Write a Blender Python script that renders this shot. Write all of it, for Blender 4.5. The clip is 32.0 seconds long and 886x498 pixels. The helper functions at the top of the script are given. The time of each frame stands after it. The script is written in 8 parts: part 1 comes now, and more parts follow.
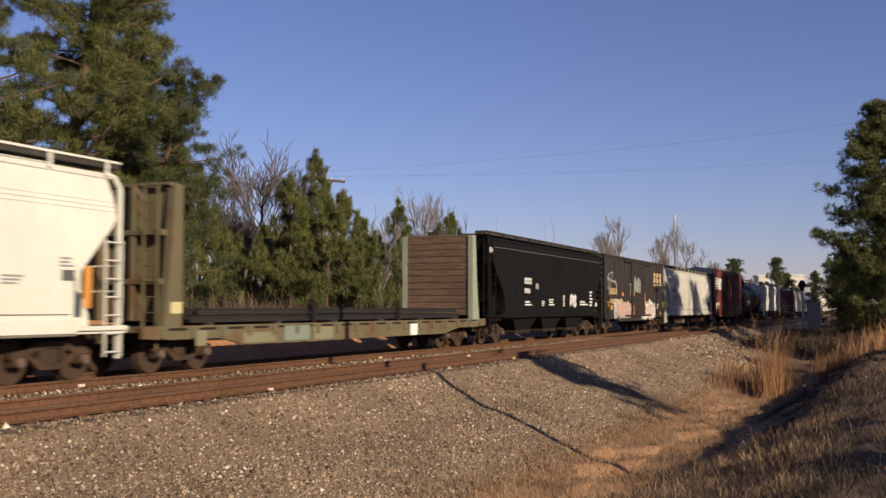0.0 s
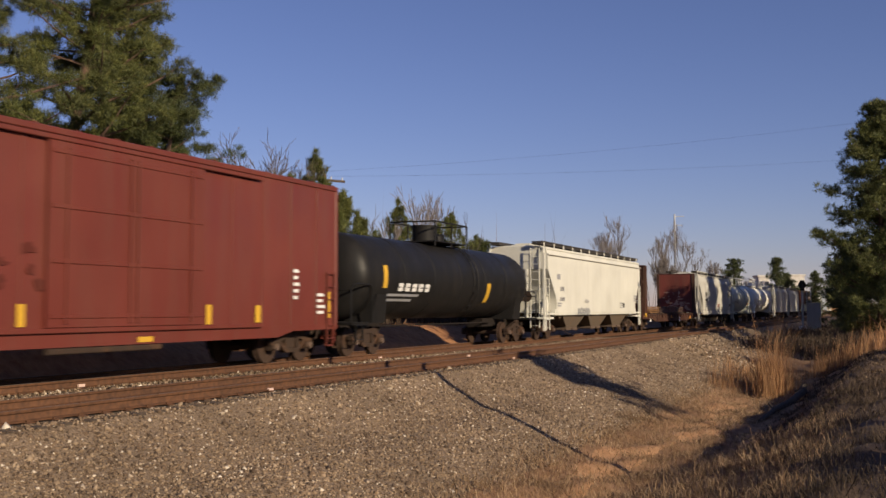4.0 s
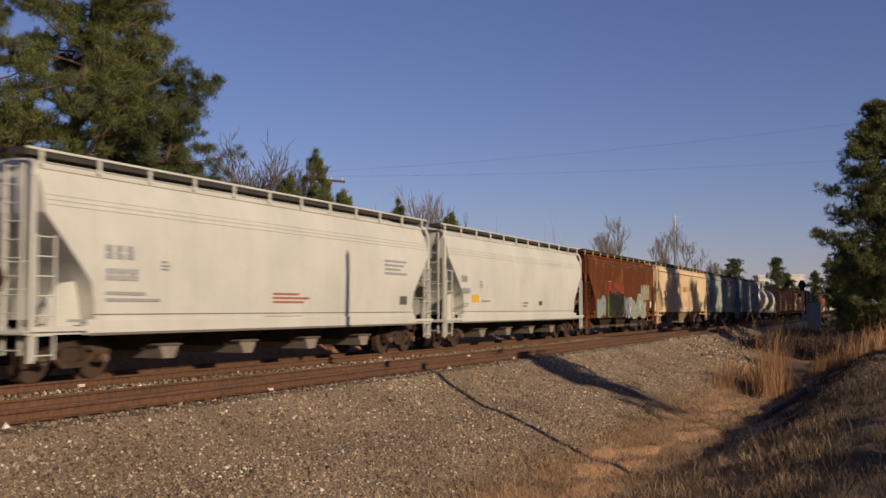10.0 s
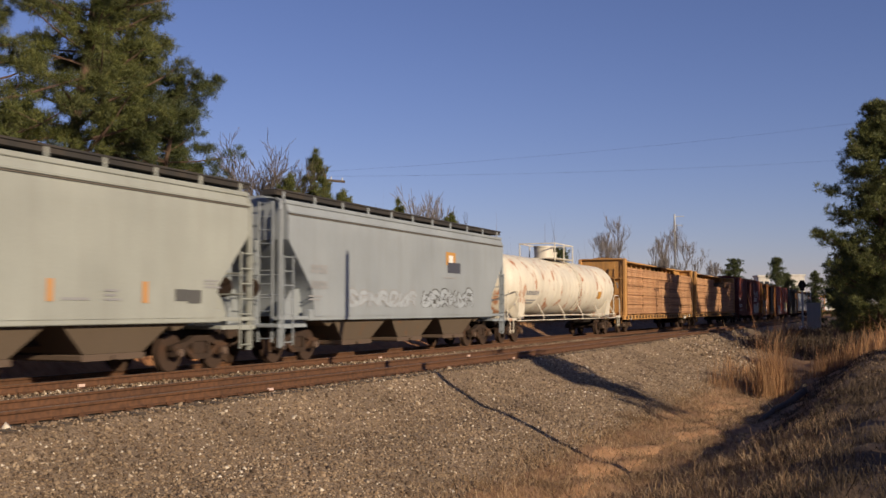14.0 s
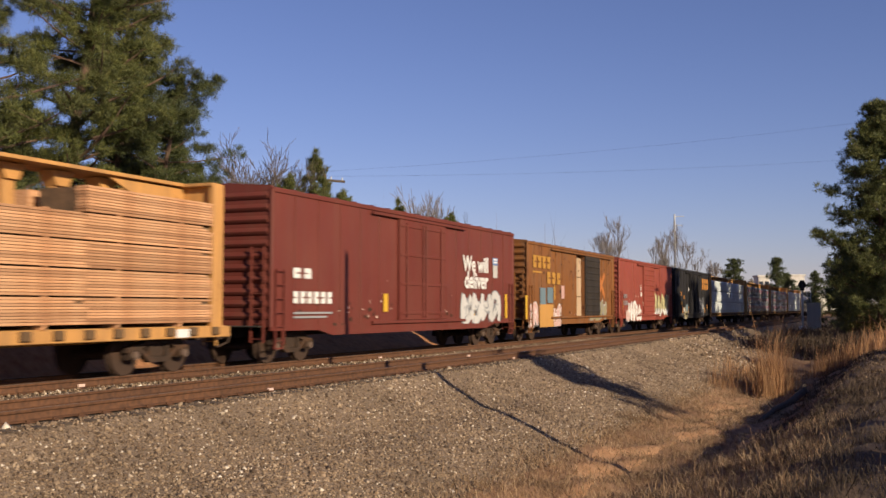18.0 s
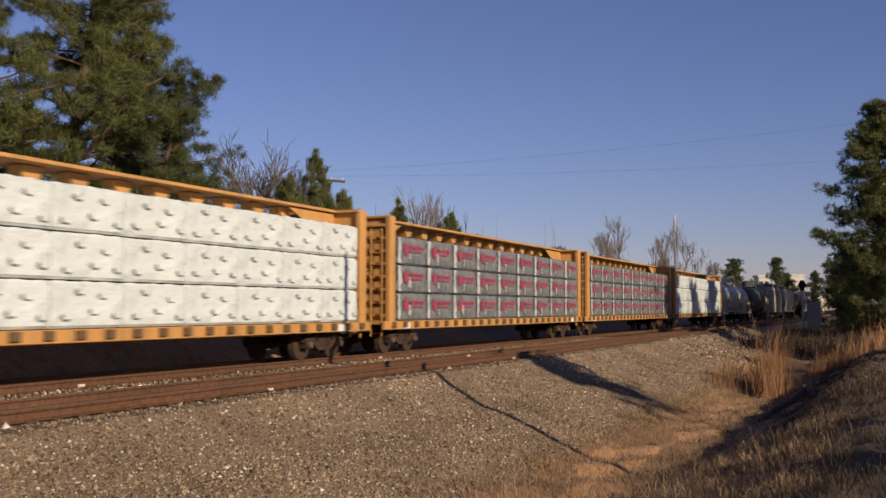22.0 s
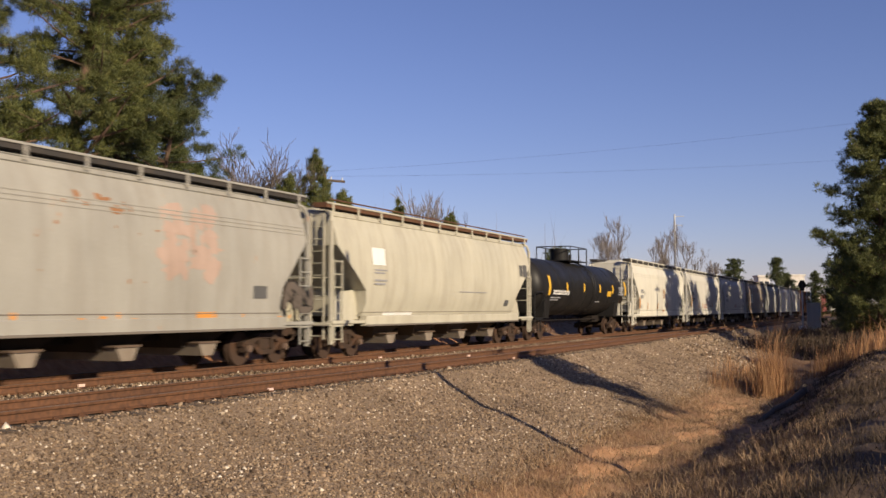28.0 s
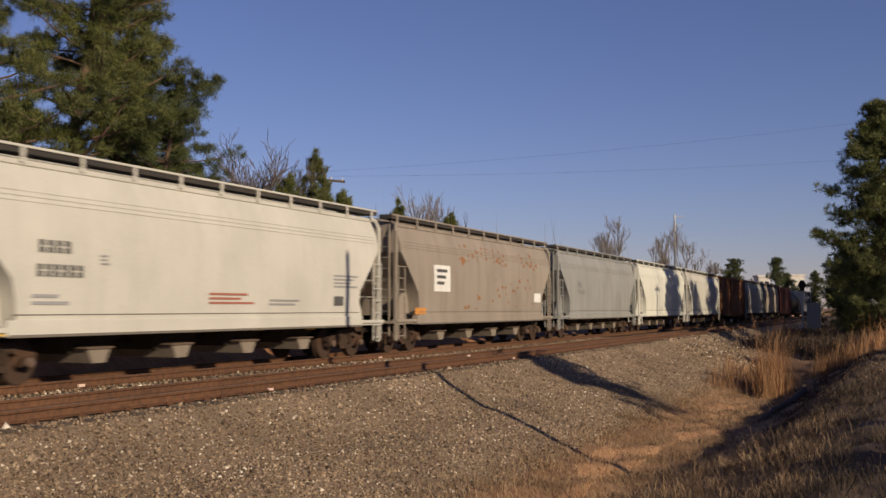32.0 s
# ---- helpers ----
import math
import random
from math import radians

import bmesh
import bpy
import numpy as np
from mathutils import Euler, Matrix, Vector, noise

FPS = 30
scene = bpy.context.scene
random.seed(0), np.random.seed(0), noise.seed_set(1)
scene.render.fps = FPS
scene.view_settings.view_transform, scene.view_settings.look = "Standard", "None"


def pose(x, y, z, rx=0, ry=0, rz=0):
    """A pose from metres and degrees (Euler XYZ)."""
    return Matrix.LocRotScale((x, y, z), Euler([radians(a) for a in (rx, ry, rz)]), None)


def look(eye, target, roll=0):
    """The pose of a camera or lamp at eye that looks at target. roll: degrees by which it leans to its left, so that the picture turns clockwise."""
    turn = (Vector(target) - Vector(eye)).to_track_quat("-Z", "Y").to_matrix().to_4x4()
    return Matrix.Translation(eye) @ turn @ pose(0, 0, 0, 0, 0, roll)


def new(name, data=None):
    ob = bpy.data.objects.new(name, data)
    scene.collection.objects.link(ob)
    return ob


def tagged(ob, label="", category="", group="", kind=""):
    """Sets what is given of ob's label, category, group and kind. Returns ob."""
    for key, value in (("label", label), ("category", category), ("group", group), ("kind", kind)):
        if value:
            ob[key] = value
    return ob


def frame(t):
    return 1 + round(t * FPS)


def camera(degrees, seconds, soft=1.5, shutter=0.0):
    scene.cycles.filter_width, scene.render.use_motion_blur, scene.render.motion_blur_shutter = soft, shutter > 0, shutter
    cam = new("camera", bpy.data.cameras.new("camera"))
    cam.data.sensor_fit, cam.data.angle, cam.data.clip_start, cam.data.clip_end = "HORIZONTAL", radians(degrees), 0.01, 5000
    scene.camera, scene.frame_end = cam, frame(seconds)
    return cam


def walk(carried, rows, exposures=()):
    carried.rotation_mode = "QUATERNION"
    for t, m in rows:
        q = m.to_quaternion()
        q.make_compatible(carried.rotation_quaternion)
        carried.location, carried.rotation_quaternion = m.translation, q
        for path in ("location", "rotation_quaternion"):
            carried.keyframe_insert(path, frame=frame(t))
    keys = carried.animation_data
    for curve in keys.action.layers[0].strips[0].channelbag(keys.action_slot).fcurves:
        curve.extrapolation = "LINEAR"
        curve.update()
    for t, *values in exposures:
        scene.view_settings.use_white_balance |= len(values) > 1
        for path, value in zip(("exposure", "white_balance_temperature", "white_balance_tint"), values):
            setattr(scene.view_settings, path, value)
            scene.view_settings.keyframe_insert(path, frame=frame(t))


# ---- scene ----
import itertools
EYE = pose(0.0, 0.0, 1.53, 93.25, 0.0, 23.46)
cam = camera(45.93, 32.0, soft=1.5, shutter=0.25)
# the clip's camera opens for dark cars and closes for white ones
STOPS = [(0.0, 0.47), (1.0, 0.92), (2.0, 0.84), (3.0, 0.29), (6.0, 0.26), (7.0, 0.59), (8.0, 0.14), (9.0, 0.10), (10.0, 0.10), (11.0, 0.12), (12.0, 0.4), (13.0, 0.11), (14.0, 0.26), (17.0, 0.23), (18.0, 0.47), (19.0, 0.63), (20.0, 0.59), (21.0, 0.62), (22.0, 0.21), (23.0, 0.46), (24.0, 0.57), (25.0, 0.21), (28.0, 0.57), (29.0, 0.47), (30.0, 0.52), (31.0, 0.12), (32.0, 0.13)]
EXPOSURES = [(t, s, 6750, 9) for t, s in STOPS]
walk(cam, [(0.0, EYE), (32.0, EYE)], EXPOSURES)

# ---- light ----
SUN_FROM = Vector((0.9026, -0.4305, 0.0))
SUN_UP = 21.0
world = bpy.data.worlds.new("world")
scene.world = world
world.use_nodes = True
wn = world.node_tree
sky = wn.nodes.new("ShaderNodeTexSky")
sky.sky_type = "NISHITA"
sky.sun_disc = False
sky.sun_elevation = radians(SUN_UP)
sky.sun_rotation = math.atan2(SUN_FROM.x, SUN_FROM.y)
sky.air_density, sky.dust_density, sky.ozone_density = 1.0, 0.15, 4.0
hue = wn.nodes.new("ShaderNodeMix")
hue.data_type, hue.blend_type = "RGBA", "MULTIPLY"
hue.inputs[0].default_value = 1.0
hue.inputs[7].default_value = (1.14, 0.95, 1.25, 1)
wn.links.new(sky.outputs[0], hue.inputs[6])
wn.links.new(hue.outputs[2], wn.nodes["Background"].inputs[0])
wn.nodes["Background"].inputs[1].default_value = 0.058
sun = new("sun", bpy.data.lights.new("sun", "SUN"))
sun.data.energy, sun.data.angle, sun.data.color = 4.9, radians(0.53), (1.0, 0.84, 0.63)
sun_to = SUN_FROM * math.cos(radians(SUN_UP)) + Vector((0, 0, math.sin(radians(SUN_UP))))
sun.matrix_world = look(sun_to * 100, (0, 0, 0))

# ---- materials ----
MATS = {}


def nodes_for(name):
    m = bpy.data.materials.new(name)
    m.use_nodes = True
    return m, m.node_tree, m.node_tree.nodes["Principled BSDF"]


def noise_node(nt, scale, detail=4.0, stretch=None, rough=0.6, coords="Object"):
    tc = nt.nodes.new("ShaderNodeTexCoord")
    n = nt.nodes.new("ShaderNodeTexNoise")
    n.inputs["Scale"].default_value, n.inputs["Detail"].default_value, n.inputs["Roughness"].default_value = scale, detail, rough
    if stretch:
        mp = nt.nodes.new("ShaderNodeMapping")
        mp.inputs["Scale"].default_value = stretch
        nt.links.new(tc.outputs[coords], mp.inputs[0])
        nt.links.new(mp.outputs[0], n.inputs["Vector"])
    else:
        nt.links.new(tc.outputs[coords], n.inputs["Vector"])
    return n


def ramp_node(nt, src, stops):
    r = nt.nodes.new("ShaderNodeValToRGB")
    e = r.color_ramp.elements
    while len(e) < len(stops):
        e.new(0.5)
    for el, (p, c) in zip(e, stops):
        el.position = p
        el.color = (*c, 1) if len(c) == 3 else c
    nt.links.new(src, r.inputs[0])
    return r


def mix_node(nt, fac, a, b, blend="MIX"):
    m = nt.nodes.new("ShaderNodeMix")
    m.data_type, m.blend_type = "RGBA", blend
    for sock, val in ((m.inputs[0], fac), (m.inputs[6], a), (m.inputs[7], b)):
        if isinstance(val, (int, float)):
            sock.default_value = val
        elif isinstance(val, tuple):
            sock.default_value = (*val, 1)
        else:
            nt.links.new(val, sock)
    return m


def bump_into(nt, bsdf, src, strength, distance):
    b = nt.nodes.new("ShaderNodeBump")
    b.inputs["Strength"].default_value, b.inputs["Distance"].default_value = strength, distance
    nt.links.new(src, b.inputs["Height"])
    nt.links.new(b.outputs[0], bsdf.inputs["Normal"])


# all base colours are set against a white of this strength
TONE = 0.82


def scaled(c, k):
    return tuple(min(1.0, v * k) for v in c)


def paint(name, col, rough=0.55, rust=0.0, dirt=0.35, rust_col=(0.17, 0.06, 0.022), dirt_col=(0.13, 0.095, 0.065)):
    """Weathered paint: streaks of grime down the sides, patches of rust, fine grain."""
    if name in MATS:
        return MATS[name]
    col, rust_col, dirt_col = scaled(col, TONE), scaled(rust_col, TONE), scaled(dirt_col, TONE)
    m, nt, b = nodes_for(name)
    streak = noise_node(nt, 1.0, 5.0, (2.6, 2.6, 0.28))
    blot = noise_node(nt, 0.55, 6.0)
    fine = noise_node(nt, 22.0, 3.0)
    base = mix_node(nt, ramp_node(nt, blot.outputs[0], [(0.35, (0, 0, 0)), (0.7, (1, 1, 1))]).outputs[0], scaled(col, 0.93), scaled(col, 1.06))
    dark_cover = ramp_node(nt, streak.outputs[0], [(0.42, (0, 0, 0)), (0.78, (dirt,) * 3)])
    c = mix_node(nt, dark_cover.outputs[0], base.outputs[2], dirt_col)
    if rust > 0:
        rs = noise_node(nt, 1.3, 9.0, (1.0, 1.0, 0.6), 0.72)
        lo = 0.72 - 0.34 * rust
        rr = ramp_node(nt, rs.outputs[0], [(lo, (0, 0, 0)), (lo + 0.07, (0.9, 0.9, 0.9))])
        c = mix_node(nt, rr.outputs[0], c.outputs[2], rust_col)
    grain = mix_node(nt, 0.12, c.outputs[2], fine.outputs[0], "OVERLAY")
    nt.links.new(grain.outputs[2], b.inputs["Base Color"])
    rg = ramp_node(nt, blot.outputs[0], [(0.3, (rough - 0.1,) * 3), (0.7, (min(1, rough + 0.15),) * 3)])
    nt.links.new(rg.outputs[0], b.inputs["Roughness"])
    b.inputs["Specular IOR Level"].default_value = 0.15 if max(col) < 0.1 else 0.35
    bump_into(nt, b, noise_node(nt, 1.6, 3.0).outputs[0], 0.25, 0.03)
    MATS[name] = m
    return m


def speckled(name, stops, scale, rough=0.9, bump=0.4, dist=0.02, big=0.25, big_amt=0.35, stretch=None):
    """A ground, bark, wood or leaf surface: colours from fine noise, darkened and warmed by broad noise."""
    m, nt, b = nodes_for(name)
    stops = [(p, scaled(c, TONE)) for p, c in stops]
    fine = noise_node(nt, scale, 5.0, stretch)
    broad = noise_node(nt, big, 4.0)
    r = ramp_node(nt, fine.outputs[0], stops)
    k = ramp_node(nt, broad.outputs[0], [(0.3, (1 - big_amt,) * 3), (0.7, (1 + 0.0,) * 3)])
    c = mix_node(nt, 1.0, r.outputs[0], k.outputs[0], "MULTIPLY")
    nt.links.new(c.outputs[2], b.inputs["Base Color"])
    b.inputs["Roughness"].default_value = rough
    bump_into(nt, b, fine.outputs[0], bump, dist)
    return m


def islands(name, stops, rough=0.9, spread_scale=0.0):
    """One colour for each loose piece of a joined mesh."""
    m, nt, b = nodes_for(name)
    stops = [(p, scaled(c, TONE)) for p, c in stops]
    g = nt.nodes.new("ShaderNodeNewGeometry")
    r = ramp_node(nt, g.outputs["Random Per Island"], stops)
    out = r.outputs[0]
    if spread_scale:
        n = noise_node(nt, spread_scale, 3.0)
        k = ramp_node(nt, n.outputs[0], [(0.32, (0.62, 0.6, 0.58)), (0.68, (1.0, 1.0, 1.0))])
        out = mix_node(nt, 1.0, out, k.outputs[0], "MULTIPLY").outputs[2]
    nt.links.new(out, b.inputs["Base Color"])
    b.inputs["Roughness"].default_value = rough
    return m


def boards_wood(name, stops, scale, stretch):
    """Sawn wood whose tone differs from board to board."""
    m = speckled(name, stops, scale, 0.85, 0.3, 0.01, 0.8, 0.1, stretch)
    nt = m.node_tree
    b = nt.nodes["Principled BSDF"]
    src = b.inputs["Base Color"].links[0].from_socket
    info = nt.nodes.new("ShaderNodeObjectInfo")
    k = ramp_node(nt, info.outputs["Random"], [(0.0, (0.62, 0.56, 0.52)), (0.5, (0.95, 0.93, 0.9)), (1.0, (1.15, 1.1, 1.05))])
    nt.links.new(mix_node(nt, 1.0, src, k.outputs[0], "MULTIPLY").outputs[2], b.inputs["Base Color"])
    return m


M_BALLAST = speckled("ballast_bed", [(0.3, (0.095, 0.064, 0.041)), (0.5, (0.255, 0.178, 0.115)), (0.7, (0.41, 0.303, 0.207))], 26.0, 0.95, 0.9, 0.035, 0.35, 0.25)
M_STONE = islands("ballast_stone", [(0.0, (0.07, 0.045, 0.028)), (0.3, (0.2, 0.133, 0.084)), (0.7, (0.33, 0.235, 0.153)), (0.94, (0.48, 0.365, 0.25)), (1.0, (0.85, 0.75, 0.62))], 0.95, 0.35)
M_EARTH = speckled("ground_earth", [(0.3, (0.18, 0.09, 0.045)), (0.5, (0.33, 0.18, 0.092)), (0.72, (0.44, 0.262, 0.145))], 3.0, 0.95, 0.6, 0.06, 0.12, 0.35)
M_CLAY = speckled("bare_clay", [(0.3, (0.38, 0.195, 0.09)), (0.6, (0.52, 0.29, 0.15)), (0.8, (0.62, 0.385, 0.22))], 4.0, 0.95, 0.5, 0.04, 0.4, 0.25)
M_REDCLAY = speckled("red_clay_cutting", [(0.3, (0.34, 0.14, 0.056)), (0.55, (0.5, 0.232, 0.1)), (0.8, (0.62, 0.32, 0.148))], 3.5, 0.95, 0.8, 0.08, 0.5, 0.3)
M_GRASS = islands("dry_grass", [(0.0, (0.17, 0.1, 0.054)), (0.4, (0.34, 0.21, 0.118)), (0.8, (0.48, 0.325, 0.188)), (1.0, (0.6, 0.44, 0.285))], 0.9, 0.4)
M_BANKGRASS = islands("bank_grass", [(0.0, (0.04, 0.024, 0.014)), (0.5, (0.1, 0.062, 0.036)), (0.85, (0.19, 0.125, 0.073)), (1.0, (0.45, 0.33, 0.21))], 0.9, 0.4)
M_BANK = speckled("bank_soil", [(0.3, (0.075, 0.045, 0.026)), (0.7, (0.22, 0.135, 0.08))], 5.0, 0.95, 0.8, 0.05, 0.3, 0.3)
M_LEAF = islands("fallen_leaf", [(0.0, (0.12, 0.055, 0.03)), (0.6, (0.3, 0.15, 0.085)), (1.0, (0.5, 0.31, 0.2))], 0.85, 0.5)
M_SEDGE = islands("red_sedge", [(0.0, (0.3, 0.14, 0.06)), (0.5, (0.5, 0.26, 0.12)), (1.0, (0.64, 0.39, 0.2))], 0.9, 0.5)
M_WEED = islands("grey_weed", [(0.0, (0.05, 0.034, 0.024)), (0.6, (0.12, 0.085, 0.058)), (1.0, (0.22, 0.155, 0.1))], 0.95, 0.4)
M_RAIL = speckled("rail_rust", [(0.3, (0.065, 0.028, 0.012)), (0.55, (0.135, 0.057, 0.023)), (0.8, (0.18, 0.08, 0.033))], 9.0, 0.75, 0.3, 0.004, 0.5, 0.3)
M_RAILHEAD = speckled("rail_head_steel", [(0.3, (0.13, 0.09, 0.07)), (0.7, (0.26, 0.2, 0.165))], 14.0, 0.5, 0.1, 0.002)
M_SHADE_BALLAST = speckled("shade_dark_ballast", [(0.3, (0.022, 0.017, 0.014)), (0.7, (0.085, 0.065, 0.052))], 24.0, 0.95, 0.9, 0.03, 0.5, 0.3)
M_TIE = speckled("creosote_tie", [(0.3, (0.035, 0.025, 0.02)), (0.7, (0.12, 0.085, 0.06))], 9.0, 0.9, 0.6, 0.01, 1.0, 0.3, (1.0, 6.0, 6.0))
M_BARK = speckled("pine_bark", [(0.3, (0.055, 0.036, 0.027)), (0.55, (0.16, 0.095, 0.065)), (0.8, (0.27, 0.165, 0.11))], 7.0, 0.95, 0.9, 0.03, 0.6, 0.3, (1.6, 1.6, 0.5))
M_TWIG = speckled("grey_twig", [(0.3, (0.09, 0.07, 0.06)), (0.7, (0.22, 0.18, 0.155))], 6.0, 0.95, 0.5, 0.01)
M_TWIG_PALE = speckled("pale_grey_twig", [(0.3, (0.17, 0.14, 0.125)), (0.7, (0.36, 0.31, 0.28))], 6.0, 0.95, 0.5, 0.01)
M_NEEDLE = islands("pine_needles", [(0.0, (0.05, 0.066, 0.014)), (0.45, (0.088, 0.107, 0.02)), (0.8, (0.145, 0.158, 0.031)), (1.0, (0.22, 0.21, 0.05))], 0.7, 0.5)
M_NEEDLE_DARK = islands("deep_green_pine_needles", [(0.0, (0.035, 0.05, 0.012)), (0.6, (0.066, 0.086, 0.018)), (1.0, (0.13, 0.14, 0.03))], 0.7, 0.4)
M_BRUSH = islands("winter_brush", [(0.0, (0.05, 0.032, 0.022)), (0.6, (0.13, 0.088, 0.06)), (1.0, (0.23, 0.16, 0.115))], 0.95, 0.3)
M_WOODPOLE = speckled("pole_wood", [(0.3, (0.07, 0.05, 0.04)), (0.7, (0.2, 0.15, 0.115))], 8.0, 0.9, 0.5, 0.01, 0.6, 0.2, (3.0, 3.0, 0.4))
M_GALV = paint("galvanised_steel", (0.55, 0.56, 0.57), 0.5, 0.0, 0.15)
M_DARKSTEEL = paint("dark_underframe_steel", (0.02, 0.016, 0.014), 0.7, 0.3, 0.3, (0.06, 0.032, 0.02), (0.05, 0.035, 0.025))
M_TRUCK = paint("truck_steel", (0.05, 0.033, 0.025), 0.75, 0.5, 0.5, (0.1, 0.052, 0.03), (0.06, 0.04, 0.027))
M_WHEEL = paint("wheel_steel", (0.06, 0.038, 0.028), 0.6, 0.4, 0.4, (0.08, 0.04, 0.023), (0.06, 0.04, 0.028))
M_BEARING = paint("bearing_cap", (0.16, 0.11, 0.085), 0.5, 0.2, 0.3)
M_BLACK = paint("black_fittings", (0.022, 0.02, 0.02), 0.6, 0.0, 0.4)
M_GRATE = paint("walkway_grating", (0.045, 0.042, 0.04), 0.6, 0.1, 0.3)
M_WHITE_MARK = paint("white_lettering", (0.8, 0.79, 0.76), 0.6, 0.0, 0.15)
M_DARK_MARK = paint("dark_lettering", (0.1, 0.1, 0.1), 0.6, 0.0, 0.1)
M_GREY_MARK = paint("grey_lettering", (0.3, 0.3, 0.31), 0.6, 0.0, 0.1)
M_YELLOW_MARK = paint("yellow_reflector", (0.68, 0.4, 0.04), 0.5, 0.0, 0.25)
M_ORANGE_MARK = paint("orange_patch", (0.62, 0.27, 0.06), 0.6, 0.0, 0.25)
M_RED_MARK = paint("red_lettering", (0.38, 0.14, 0.1), 0.6, 0.0, 0.2)
M_PINKMARK = paint("pale_pink_mark", (0.7, 0.5, 0.42), 0.7, 0.0, 0.2)

# ---- mesh helpers ----
TRACK_FAR, TRACK_NEAR = -17.0, -12.92


class Shape:
    """Vertices and faces of one mesh, grown piece by piece."""

    def __init__(self):
        self.v, self.f = [], []

    def add(self, vs, fs):
        o = len(self.v)
        self.v += [tuple(p) for p in vs]
        self.f += [tuple(o + i for i in f) for f in fs]
        return self

    def box(self, x0, x1, y0, y1, z0, z1):
        vs = [(x, y, z) for z in (z0, z1) for y in (y0, y1) for x in (x0, x1)]
        return self.add(vs, [(0, 2, 3, 1), (4, 5, 7, 6), (0, 1, 5, 4), (2, 6, 7, 3), (0, 4, 6, 2), (1, 3, 7, 5)])

    def soft(self, x0, x1, y0, y1, z0, z1, c=0.03):
        """A box with its long edges chamfered, along its longest side."""
        d = (x1 - x0, y1 - y0, z1 - z0)
        k = d.index(max(d))
        lo, hi = [(x0, y0, z0)[i] for i in range(3)], [(x1, y1, z1)[i] for i in range(3)]
        a, b = [i for i in range(3) if i != k]
        c = min(c, d[a] * 0.4, d[b] * 0.4)
        ring = [(lo[a] + c, lo[b]), (hi[a] - c, lo[b]), (hi[a], lo[b] + c), (hi[a], hi[b] - c), (hi[a] - c, hi[b]), (lo[a] + c, hi[b]), (lo[a], hi[b] - c), (lo[a], lo[b] + c)]
        vs = []
        for e in (lo[k], hi[k]):
            for p, q in ring:
                w = [0, 0, 0]
                w[k], w[a], w[b] = e, p, q
                vs.append(w)
        fs = [tuple(range(7, -1, -1)), tuple(range(8, 16))] + [(i, (i + 1) % 8, 8 + (i + 1) % 8, 8 + i) for i in range(8)]
        return self.add(vs, fs)

    def prism(self, poly, axis, a, b):
        """A polygon of two coordinates, drawn out along an axis from a to b."""
        n, vs = len(poly), []
        for e in (a, b):
            for p, q in poly:
                vs.append({"x": (e, p, q), "y": (p, e, q), "z": (p, q, e)}[axis])
        fs = [tuple(range(n - 1, -1, -1)), tuple(range(n, 2 * n))] + [(i, (i + 1) % n, n + (i + 1) % n, n + i) for i in range(n)]
        return self.add(vs, fs)

    def tube(self, pts, r, n=6, r1=None):
        """A round bar through points; r1 is its radius at the end."""
        pts = [Vector(p) for p in pts]
        r1 = r if r1 is None else r1
        vs, fs = [], []
        up = Vector((0, 0, 1))
        for i, p in enumerate(pts):
            d = (pts[min(i + 1, len(pts) - 1)] - pts[max(i - 1, 0)]).normalized()
            s = d.cross(up if abs(d.z) < 0.95 else Vector((1, 0, 0))).normalized()
            t = s.cross(d)
            rr = r + (r1 - r) * i / max(1, len(pts) - 1)
            vs += [p + (s * math.cos(2 * math.pi * k / n) + t * math.sin(2 * math.pi * k / n)) * rr for k in range(n)]
        for i in range(len(pts) - 1):
            fs += [(i * n + k, i * n + (k + 1) % n, (i + 1) * n + (k + 1) % n, (i + 1) * n + k) for k in range(n)]
        fs += [tuple(range(n - 1, -1, -1)), tuple(range((len(pts) - 1) * n, len(pts) * n))]
        return self.add(vs, fs)

    def loft(self, rings):
        """A skin over rings of equal count, closed at both ends."""
        n, vs, fs = len(rings[0]), [p for r in rings for p in r], []
        for i in range(len(rings) - 1):
            fs += [(i * n + k, i * n + (k + 1) % n, (i + 1) * n + (k + 1) % n, (i + 1) * n + k) for k in range(n)]
        fs += [tuple(range(n - 1, -1, -1)), tuple(range((len(rings) - 1) * n, len(rings) * n))]
        return self.add(vs, fs)

    def disc(self, c, r, axis, t, n=20):
        """A wheel-like disc of thickness t about an axis."""
        poly = [(math.cos(2 * math.pi * k / n) * r, math.sin(2 * math.pi * k / n) * r) for k in range(n)]
        off = {"x": (c[1], c[2], c[0]), "y": (c[0], c[2], c[1]), "z": (c[0], c[1], c[2])}[axis]
        return self.prism([(p + off[0], q + off[1]) for p, q in poly], axis, off[2] - t / 2, off[2] + t / 2)

    def data(self, name, mat, smooth=True):
        me = bpy.data.meshes.new(name)
        me.from_pydata(self.v, [], self.f)
        bm = bmesh.new()
        bm.from_mesh(me)
        bmesh.ops.recalc_face_normals(bm, faces=bm.faces)
        bm.to_mesh(me)
        bm.free()
        me.materials.append(mat)
        if smooth:
            me.polygons.foreach_set("use_smooth", [True] * len(me.polygons))
            me.set_sharp_from_angle(angle=radians(35))
        return me


def part(name, shape, mat, parent, label="", at=None, smooth=True):
    """One mesh object under a thing or a part."""
    ob = new(name, shape.data(name, mat, smooth) if isinstance(shape, Shape) else shape)
    ob.parent = parent
    if at is not None:
        ob.matrix_basis = at if isinstance(at, Matrix) else Matrix.Translation(at)
    if label:
        ob["label"] = label
    return ob


